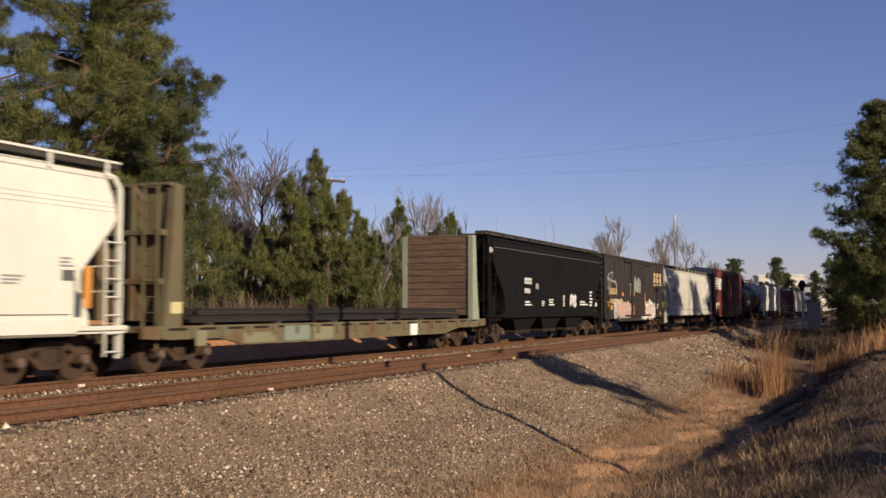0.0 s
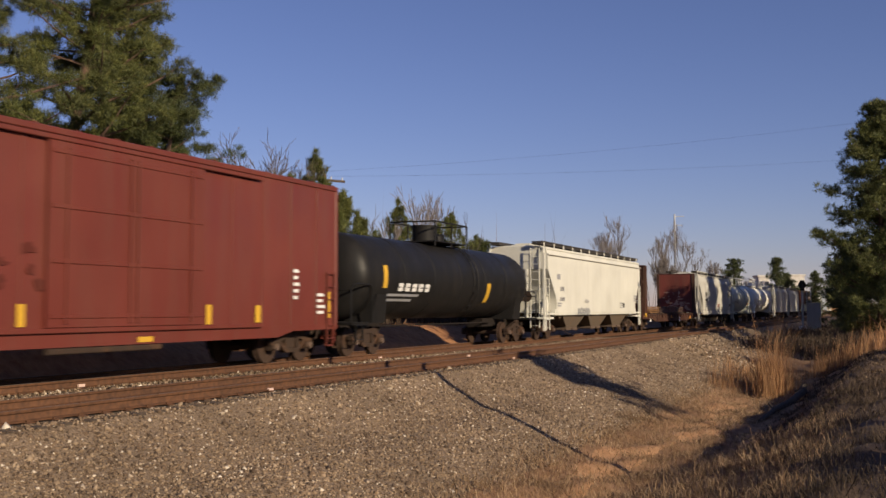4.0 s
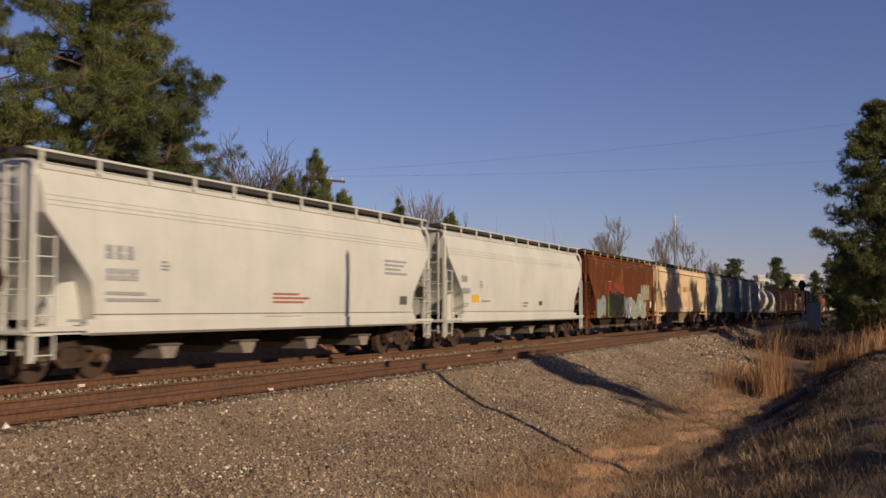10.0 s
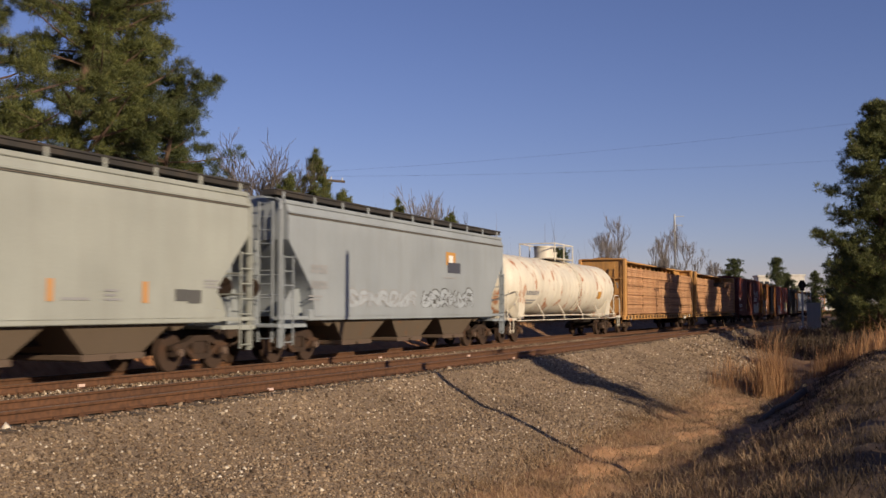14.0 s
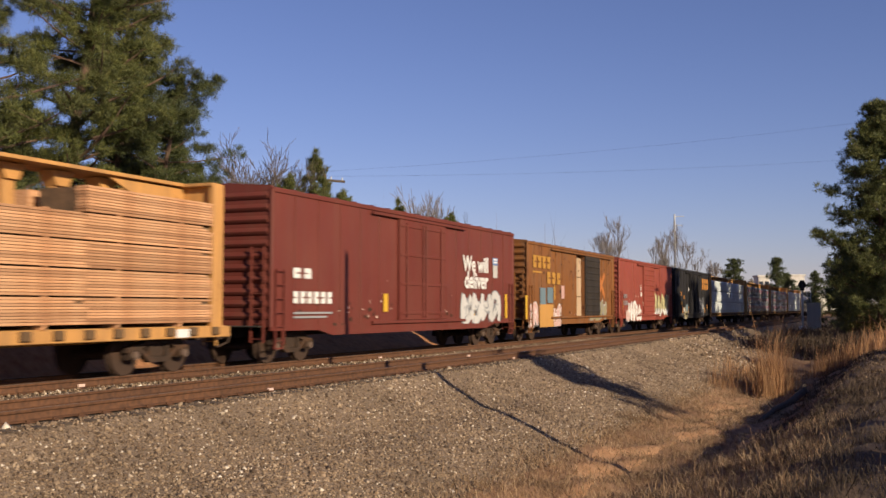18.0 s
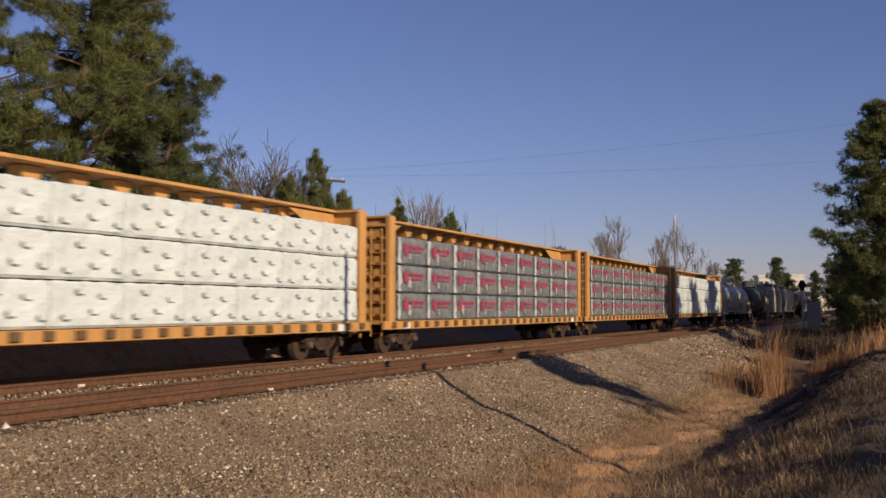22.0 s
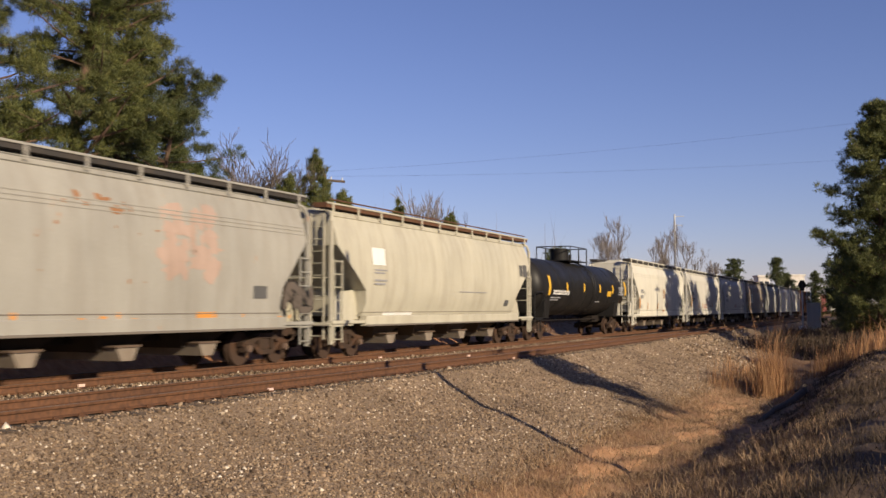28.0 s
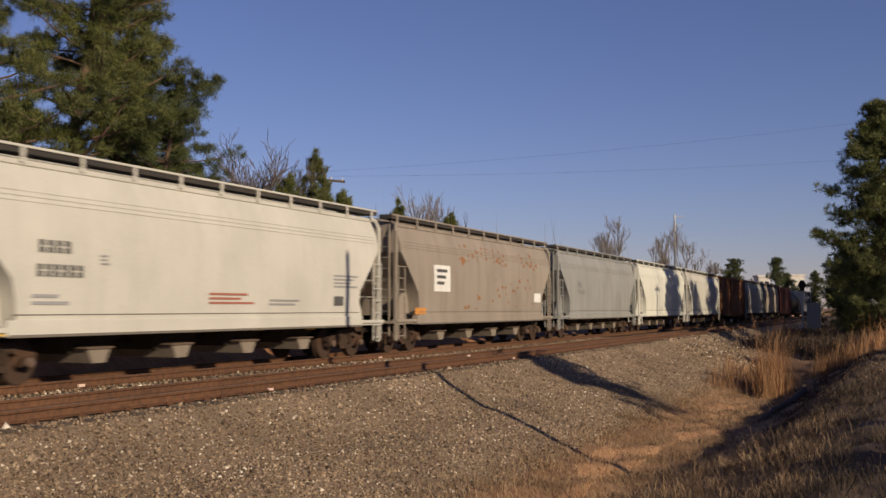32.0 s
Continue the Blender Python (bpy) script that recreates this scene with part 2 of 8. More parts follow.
def big_mesh(name, verts, faces, mat):
    """A mesh from arrays of equal-sided faces, for pieces past counting."""
    me = bpy.data.meshes.new(name)
    nv, nf, k = len(verts), len(faces), faces.shape[1]
    me.vertices.add(nv)
    me.vertices.foreach_set("co", np.ascontiguousarray(verts, dtype=np.float32).ravel())
    me.loops.add(nf * k)
    me.loops.foreach_set("vertex_index", np.ascontiguousarray(faces, dtype=np.int32).ravel())
    me.polygons.add(nf)
    me.polygons.foreach_set("loop_start", np.arange(0, nf * k, k, dtype=np.int32))
    me.update(calc_edges=True)
    me.materials.append(mat)
    return me


def empty(name, m):
    ob = new(name)
    ob.matrix_basis = m
    ob.empty_display_size = 0.3
    return ob


# ---- ground ----
def smoothstep(a, b, v):
    t = np.clip((v - a) / (b - a), 0, 1)
    return t * t * (3 - 2 * t)


NEAR_CUT = ([-3000, -60, -34, -27, -22.6, -21.2, -20.2, -18.7, -12.3, -12.0, -11.62, -11.38, -11.0, -10.0, -9.2, -8.6, -7.3, -6.2, -5.4, -4.3, -3.6, -2.6, -1.7, -1.2, 0.3, 2.5, 4, 9, 20, 3000],
            [1.0, 0.9, 0.7, 0.55, 0.45, -0.05, -0.45, -0.2, -0.2, -0.2, -0.215, -0.4, -0.58, -1.0, -1.15, -1.33, -1.75, -2.1, -2.25, -2.24, -2.08, -1.62, -0.98, -0.73, -0.53, -0.25, -0.05, 0.2, 0.4, 1.0])
FAR_CUT = ([-3000, -60, -34, -27, -22.6, -21.2, -20.2, -18.7, -12.3, -12.0, -11.55, -11.38, -10.6, -9.5, -8.2, -7.0, -5.5, -4.0, -2.0, 0.0, 4, 9, 20, 3000],
           [1.0, 0.9, 0.7, 0.55, 0.45, -0.05, -0.45, -0.2, -0.2, -0.2, -0.215, -0.4, -0.6, -0.85, -1.0, -1.05, -0.95, -0.75, -0.45, -0.1, 0.3, 0.4, 0.5, 1.0])


def ground_z(x, y):
    x, y = np.asarray(x, float), np.asarray(y, float)
    w = smoothstep(58, 100, y)
    xn = x + 0.2 * np.sin(y * 1.3) * np.exp(-((x + 3) / 1.6) ** 2)
    g = 1 - smoothstep(17, 29, y)
    z = np.interp(xn, *NEAR_CUT) * (1 - w) + np.interp(x, *FAR_CUT) * w
    gentle = np.interp(x, [-6.2, -5.2, -4.4, -3.0, -1.0, 0.5, 2.5, 9], [-2.1, -2.2, -2.08, -1.62, -0.92, -0.5, -0.25, 0.2])
    z = np.where((x > -6.2) & (x < 9), z * (1 - g) + gentle * g, z)
    # the clay cutting behind the far track, high at the near end
    cutting = 1.3 * (1 - smoothstep(22.5, 30, y + 0.5 * np.sin(x * 1.7))) + 0.3 * (1 - smoothstep(30, 58, y))
    z = z + cutting * np.interp(x, [-34, -27, -24.2, -22.4, -20.9, -19.7], [0.3, 0.85, 1.0, 0.88, 0.4, 0.0])
    rough = smoothstep(-8.5, -5.5, x) + 1 - smoothstep(-26, -20.5, x)
    near = np.exp(-((x / 60) ** 2) - (np.maximum(0, y - 60) / 80) ** 2)
    return z + rough * near * (0.07 * np.sin(x * 2.1 + 0.7 * y) * np.sin(y * 0.9 + 1.3) + 0.05 * np.sin(x * 4.7 - 1.9 * y) + 0.04 * np.sin(3.3 * y + x))


def sheet(name, xs, ys, zf, mat):
    gx, gy = np.meshgrid(xs, ys)
    v = np.stack([gx.ravel(), gy.ravel(), zf(gx, gy).ravel()], 1)
    n, m = len(xs), len(ys)
    i = (np.arange(m - 1)[:, None] * n + np.arange(n - 1)[None, :]).ravel()
    me = big_mesh(name, v, np.stack([i, i + 1, i + n + 1, i + n], 1), mat)
    me.polygons.foreach_set("use_smooth", [True] * len(me.polygons))
    return new(name, me)


def spread(lo, hi, step, far_lo, far_hi, grow=1.35):
    mid = list(np.arange(lo, hi + 1e-6, step))
    s, a = step, hi
    while a < far_hi:
        s *= grow
        a = min(far_hi, a + s)
        mid.append(a)
    s, a = step, lo
    while a > far_lo:
        s *= grow
        a = max(far_lo, a - s)
        mid.insert(0, a)
    return np.array(mid)


def ground_sheet_z(x, y):
    dip = 0.06 * smoothstep(-20.6, -19.8, x) * (1 - smoothstep(-7.6, -6.9, x))
    return ground_z(x, y) - dip


ground = sheet("ground", spread(-24, 6, 0.25, -3000, 3000), spread(2, 70, 0.4, -3000, 4500), ground_sheet_z, M_EARTH)
tagged(ground, "dry winter ground of brown earth and leaf litter", "ground", kind="structure")
bed = sheet("ballast_bed", np.array(list(np.arange(-20.4, -18.0, 0.4)) + list(np.arange(-18, -6.6, 0.2))), spread(2, 70, 0.6, -120, 900, 1.2), lambda x, y: ground_z(x, y) - 0.02, M_BALLAST)
tagged(bed, "grey-brown crushed stone railway ballast bed", "ballast", kind="structure")

rng = np.random.default_rng(7)


def stones(name, count, x0, x1, y0, y1, size, mat, lift=0.0, power=1.0):
    """Loose crushed stones: squashed, turned octahedra with cut corners."""
    x = rng.uniform(x0, x1, count)
    y = y0 + (y1 - y0) * rng.uniform(0, 1, count) ** power
    z = ground_z(x, y) + lift
    base = np.array([(1, 0, 0), (-1, 0, 0), (0, 1, 0), (0, -1, 0), (0, 0, 1), (0, 0, -1)], float)
    tri = np.array([(0, 2, 4), (2, 1, 4), (1, 3, 4), (3, 0, 4), (2, 0, 5), (1, 2, 5), (3, 1, 5), (0, 3, 5)])
    r = size * rng.lognormal(0, 0.35, count)
    v = base[None] * (rng.uniform(0.6, 1.25, (count, 6, 1))) * r[:, None, None]
    v[:, :, 2] *= rng.uniform(0.5, 0.9, (count, 1))
    v += rng.normal(0, 0.18, v.shape) * r[:, None, None]
    a = rng.uniform(0, 2 * np.pi, count)
    b = rng.normal(0, 0.5, count)
    ca, sa, cb, sb = np.cos(a)[:, None], np.sin(a)[:, None], np.cos(b)[:, None], np.sin(b)[:, None]
    vy, vz = v[:, :, 1] * cb - v[:, :, 2] * sb, v[:, :, 1] * sb + v[:, :, 2] * cb
    vx = v[:, :, 0] * ca - vy * sa
    vy = v[:, :, 0] * sa + vy * ca
    v = np.stack([vx + x[:, None], vy + y[:, None], vz + z[:, None]], 2)
    f = (np.arange(count)[:, None, None] * 6 + tri[None]).reshape(-1, 3)
    return new(name, big_mesh(name, v.reshape(-1, 3), f, mat))


gravel = stones("ballast_gravel", 74000, -12.0, -6.9, 6.5, 60.0, 0.027, M_STONE, -0.016, 1.6)
tagged(gravel, "loose grey-brown crushed ballast stones beside the track", "gravel", kind="stuff")
gravel_far = stones("ballast_gravel", 5000, -12.0, -7.2, 58.0, 100.0, 0.06, M_STONE, -0.01, 1.5)
tagged(gravel_far, "crushed ballast stones far along the line", "gravel", kind="stuff")
gravel_mid = stones("ballast_gravel", 10000, -16.15, -13.75, 9.0, 60.0, 0.034, M_STONE, 0.01, 1.2)
tagged(gravel_mid, "crushed ballast stones between the two tracks", "gravel", kind="stuff")


# ---- tracks ----
def rail_shape(x, y0, y1):
    prof = [(-0.076, -0.186), (0.076, -0.186), (0.076, -0.172), (0.02, -0.152), (0.01, -0.13), (0.01, -0.06), (0.036, -0.04), (0.038, -0.012), (0.026, 0.0),
            (-0.026, 0.0), (-0.038, -0.012), (-0.036, -0.04), (-0.01, -0.06), (-0.01, -0.13), (-0.02, -0.152), (-0.076, -0.172)]
    return Shape().prism([(x + p, q) for p, q in prof], "y", y0, y1)


tie_mesh = Shape().soft(-1.3, 1.3, -0.115, 0.115, -0.385, -0.212, 0.02).data("tie", M_TIE, False)
plate_mesh = Shape().soft(-0.17, 0.17, -0.09, 0.09, -0.2, -0.184, 0.006).box(0.09, 0.115, -0.05, -0.03, -0.19, -0.155).box(-0.115, -0.09, 0.03, 0.05, -0.19, -0.155).data("tie_plate", M_RAIL, False)
for xc, word in ((TRACK_NEAR, "empty"), (TRACK_FAR, "occupied")):
    track = empty("railway_track", pose(xc, 0, 0))
    tagged(track, "rusty steel railway track, %s, on dark wooden ties" % word, "railway track", group="railway tracks")
    for side in (-0.7525, 0.7525):
        rail = part("rail", rail_shape(side, -150, 900), M_RAIL, track)
        for y, z in [(17.7, -0.13), (31.95, -0.14)] if xc == TRACK_FAR and side > 0 else [(18.8, -0.17), (34.0, -0.17)] if xc == TRACK_NEAR and side > 0 else [(33.6, -0.1)] if xc == TRACK_NEAR else []:
            part("paint_mark", Shape().soft(side + 0.03, side + 0.082, y - 0.09, y + 0.09, z - 0.035, z + 0.03, 0.01), M_PINKMARK, rail, "pale pink paint mark")
        part("rail_head", Shape().box(side - 0.024, side + 0.024, -150, 900, 0.001, 0.004), M_RAILHEAD, rail, "worn brown rail head", smooth=False)
    for i in range(150):
        y = -20 + i * 0.55
        t_ob = part("tie", tie_mesh, M_TIE, track, at=(random.uniform(-0.03, 0.03), y, 0))
    for i in range(90):
        for side in (-0.7525, 0.7525):
            part("tie_plate", plate_mesh, M_RAIL, track, at=(side, 8 + i * 0.55 - 8 % 0.55, 0))
    far = Shape()
    for i in range(300):
        far.box(-1.3, 1.3, 62.5 + i * 0.55 - 0.11, 62.5 + i * 0.55 + 0.11, -0.36, -0.212)
    tagged(part("tie_row", far, M_TIE, track, smooth=False), kind="stuff")


# bare sand along the bottom of the ditch
def clay_z(x, y):
    mid = -5.9 + 0.02 * (y - 26) + 0.3 * np.sin(y * 0.45)
    return ground_z(x, y) + 0.02 - 0.09 * np.clip(np.abs(x - mid) / (0.5 + 0.25 * np.sin(y * 0.8 + 1)) - 0.55, 0, 2)


clay = sheet("bare_clay", np.arange(-7.8, -3.6, 0.12), np.arange(17, 48, 0.25), clay_z, M_CLAY)
tagged(clay, "bare orange clay at the bottom of the ditch", "clay", kind="structure")


# the raw clay face of the cutting behind the far track
def cutting_z(x, y):
    edge = np.clip((-24.6 - x + 0.5 * np.sin(y * 0.8)) / 0.5, 0, 1) + np.clip((x + 19.5) / 0.4, 0, 1) + np.clip((y - 52) / 8, 0, 1)
    return ground_z(x, y) + 0.1 - 0.27 * edge + 0.05 * np.sin(x * 5 + y * 2.3) * np.sin(y * 3.1)


cutting = sheet("clay_cutting", np.arange(-26, -18.99, 0.2), np.arange(-2, 62, 0.3), cutting_z, M_REDCLAY)
tagged(cutting, "raw orange clay face of the cutting behind the track", "clay bank", kind="structure")


# ballast under the busy track, blackened to hold the shade beneath the cars
def shade_bed_z(x, y):
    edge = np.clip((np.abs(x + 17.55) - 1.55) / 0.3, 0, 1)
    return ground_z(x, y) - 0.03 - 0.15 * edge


dark_cover = sheet("track_ballast", np.arange(-19.5, -15.59, 0.15), np.concatenate([np.arange(4, 64, 0.5), np.arange(64, 300, 4.0)]), shade_bed_z, M_SHADE_BALLAST)
tagged(dark_cover, "ballast under the busy track, the cars' shade put into its colour", "ballast", kind="structure")


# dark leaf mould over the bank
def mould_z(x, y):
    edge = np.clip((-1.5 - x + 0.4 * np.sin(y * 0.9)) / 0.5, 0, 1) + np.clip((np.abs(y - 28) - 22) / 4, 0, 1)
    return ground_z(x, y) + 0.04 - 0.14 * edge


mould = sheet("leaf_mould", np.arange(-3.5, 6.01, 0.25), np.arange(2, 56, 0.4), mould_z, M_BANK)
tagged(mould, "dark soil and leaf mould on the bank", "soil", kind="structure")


# a charred trunk lying along the foot of the bank
def fallen_log():
    spots = ((-4.28, 36.2), (-4.05, 38.6), (-3.75, 41.2), (-3.5, 43.6))
    pts = [Vector((x, y, float(ground_z(x, y)) + 0.06 + 0.05 * i)) for i, (x, y) in enumerate(spots)]
    log = tagged(empty("fallen_log", pose(*pts[0])), "dark rotten fallen log at the foot of the bank", "log")
    rel = [p - pts[0] for p in pts]
    part("trunk", Shape().tube(rel, 0.06, 9, 0.15), M_TIE, log)
    part("root_stub", Shape().tube([rel[-1], rel[-1] + Vector((0.05, 0.2, 0.25))], 0.2, 8, 0.09).tube([rel[-1], rel[-1] + Vector((-0.3, 0.25, 0.02))], 0.12, 6, 0.05), M_TIE, log)
    part("branch_stub", Shape().tube([rel[1], rel[1] + Vector((-0.25, 0.3, 0.22))], 0.05, 6, 0.025), M_TIE, log)


fallen_log()


# ---- train ----
CARS = []
CACHE = {}


def cached(key, make):
    if key not in CACHE:
        CACHE[key] = make()
    return CACHE[key]


def truck_frame():
    s = Shape().soft(-1.05, 1.05, -0.2, 0.2, 0.42, 0.72, 0.06)
    for y in (-0.89, 0.89):
        s.tube([(-1.0, y, 0.457), (1.0, y, 0.457)], 0.08, 8)
    return s.data("truck", M_TRUCK)


def side_frame():
    s = Shape()
    # upper and lower chords with open windows between them
    s.prism([(-1.1, 0.52), (-1.1, 0.64), (-0.62, 0.72), (-0.3, 0.86), (0.3, 0.86), (0.62, 0.72), (1.1, 0.64), (1.1, 0.52), (0.6, 0.6), (0.3, 0.72), (-0.3, 0.72), (-0.6, 0.6)], "x", -0.09, 0.09)
    s.prism([(-0.72, 0.58), (-0.34, 0.28), (0.34, 0.28), (0.72, 0.58), (0.6, 0.6), (0.28, 0.4), (-0.28, 0.4), (-0.6, 0.6)], "x", -0.09, 0.09)
    for y in (-0.3, 0.3):
        s.box(-0.09, 0.09, y - 0.06, y + 0.06, 0.36, 0.76)
    for y in (-0.12, 0.0, 0.12):
        s.tube([(0.0, y, 0.38), (0.0, y, 0.7)], 0.055, 8)
    for y in (-0.89, 0.89):
        s.soft(-0.11, 0.11, y - 0.16, y + 0.16, 0.36, 0.62, 0.04)
    return s.data("side_frame", M_TRUCK)


def wheel_shape():
    s = Shape().disc((0, 0, 0), 0.457, "x", 0.13, 28).disc((-0.07, 0, 0), 0.485, "x", 0.03, 28).disc((0.03, 0, 0), 0.12, "x", 0.2, 12)
    return s.data("wheel", M_WHEEL)


def cap_shape():
    return Shape().disc((0, 0, 0), 0.095, "x", 0.09, 12).disc((0.05, 0, 0), 0.04, "x", 0.03, 8).data("bearing_cap", M_BEARING)


def truck(car, y):
    t = part("truck", cached("truck", truck_frame), M_TRUCK, car, "rusty brown cast steel truck", (0, y, 0))
    for sx in (-1, 1):
        part("side_frame", cached("sideframe", side_frame), M_TRUCK, t, "", pose(sx * 1.0, 0, 0))
        for wy in (-0.89, 0.89):
            part("wheel", cached("wheel", wheel_shape), M_WHEEL, t, "", pose(sx * 0.7525, wy, 0.457, 0, 0, 0 if sx > 0 else 180))
            part("bearing_cap", cached("cap", cap_shape), M_BEARING, t, "", pose(sx * 1.13, wy, 0.457, 0, 0, 0 if sx > 0 else 180))


def coupler_shape():
    s = Shape().soft(-0.13, 0.13, 0.0, 0.75, 0.72, 0.98, 0.04).soft(-0.2, 0.2, -0.18, 0.12, 0.7, 1.0, 0.07)
    s.tube([(0.35, 0.25, 0.85), (0.42, 0.0, 0.62), (0.3, -0.3, 0.5)], 0.03, 6)
    return s.data("coupler", M_TRUCK)


def running_gear(car, L, inset, sill_mat=None, sill=True):
    for y in (inset, L - inset):
        truck(car, y)
    part("coupler", cached("coupler", coupler_shape), M_TRUCK, car, "", pose(0, -0.33, 0))
    part("coupler", cached("coupler", coupler_shape), M_TRUCK, car, "", pose(0, L + 0.33, 0, 0, 0, 180))
    if sill:
        part("centre_sill", Shape().soft(-0.3, 0.3, 0.2, L - 0.2, 0.72, 1.08, 0.03), sill_mat or M_DARKSTEEL, car)


def ladder(car, x, y0, y1, z0, z1, mat, out=0.07):
    """A ladder on a side, of two stiles and rungs."""
    s = Shape()
    for y in (y0, y1):
        s.box(x, x + out * 0.6, y - 0.02, y + 0.02, z0, z1)
    n = int((z1 - z0) / 0.38)
    for i in range(n + 1):
        z = z0 + 0.1 + i * (z1 - z0 - 0.15) / max(1, n)
        s.tube([(x + out * 0.6, y0, z), (x + out * 0.6, y1, z)], 0.016, 5)
    return part("ladder", s, mat, car)


def end_ladder(car, x0, x1, y, z0, z1, mat):
    s = Shape()
    for x in (x0, x1):
        s.box(x - 0.02, x + 0.02, y - 0.03, y + 0.03, z0, z1)
    n = int((z1 - z0) / 0.38)
    for i in range(n + 1):
        z = z0 + 0.1 + i * (z1 - z0 - 0.15) / max(1, n)
        s.tube([(x0, y, z), (x1, y, z)], 0.016, 5)
    return part("ladder", s, mat, car)


def new_car(name, q0, label, category):
    car = empty(name, pose(TRACK_FAR, q0, 0))
    tagged(car, label, category, group="cars of the freight train")
    CARS.append((car, q0))
    return car


def patch(s, xf, y0, y1, z0, z1, off=0.018, n=1):
    """A thin painted patch that follows a side's section xf(z)."""
    vs, fs = [], []
    for i in range(n + 1):
        z = z0 + (z1 - z0) * i / n
        vs += [(xf(z) + off, y0, z), (xf(z) + off, y1, z)]
    fs = [(2 * i, 2 * i + 1, 2 * i + 3, 2 * i + 2) for i in range(n)]
    return s.add(vs, fs)


MARKS = itertools.count()


def mark(car, xf, y0, y1, z0, z1, mat, name="marking"):
    """A painted block; each next one lies a little prouder, so that none share a plane."""
    return part(name, patch(Shape(), xf, y0, y1, z0, z1, 0.008 + 0.0015 * (next(MARKS) % 6), max(2, int((z1 - z0) / 0.1))), mat, car, smooth=False)


def glyphs(car, xf, y, z, h, count, mat, w=None, gap=0.3, name="lettering"):
    """A row of blocks where letters stand."""
    w = w or h * 0.62
    s = Shape()
    for i in range(count):
        a = y + i * w * (1 + gap)
        side = (i * 7 + int(y * 13)) % 2
        patch(s, xf, a + (0.5 * w if side else 0), a + (0.86 * w if side else 0.36 * w), z, z + h)
        for lo, hi in ((0.0, 0.42), (0.56, 1.0)):
            patch(s, xf, a + (0 if side else 0.36 * w), a + (0.5 * w if side else 0.86 * w), z + h * lo, z + h * hi)
    return part(name, s, mat, car, smooth=False)


def text_lines(car, xf, y, z, w, lines, mat, h=0.05, gap=0.09, name="small_print"):
    s = Shape()
    for i in range(lines):
        patch(s, xf, y, y + w * (0.7 + 0.3 * ((i * 5 + int(y * 7)) % 3) / 2), z - i * gap, z - i * gap + h)
    return part(name, s, mat, car, smooth=False)


def ribbon(s, xf, pts, wd, off, lo=0.55, floor=0.75):
    """A sprayed stroke through plan points (along, up) on a side, swelling in the middle."""
    n = len(pts)
    vs = []
    for k, (y, z) in enumerate(pts):
        (ya, za), (yb, zb) = pts[max(0, k - 1)], pts[min(n - 1, k + 1)]
        ln = math.hypot(yb - ya, zb - za) + 1e-6
        ny, nz = -(zb - za) / ln, (yb - ya) / ln
        h = wd / 2 * (lo + (1 - lo) * math.sin(math.pi * (k + 0.6) / (n + 0.2)))
        for sg in (-1, 1):
            zz = max(floor, z + nz * h * sg)
            vs.append((xf(zz) + off, y + ny * h * sg, zz))
    s.add(vs, [(2 * k, 2 * k + 1, 2 * k + 3, 2 * k + 2) for k in range(n - 1)])


def curve(p, c, q, n=8):
    return [tuple((1 - t) ** 2 * p[i] + 2 * t * (1 - t) * c[i] + t * t * q[i] for i in (0, 1)) for t in (k / n for k in range(n + 1))]


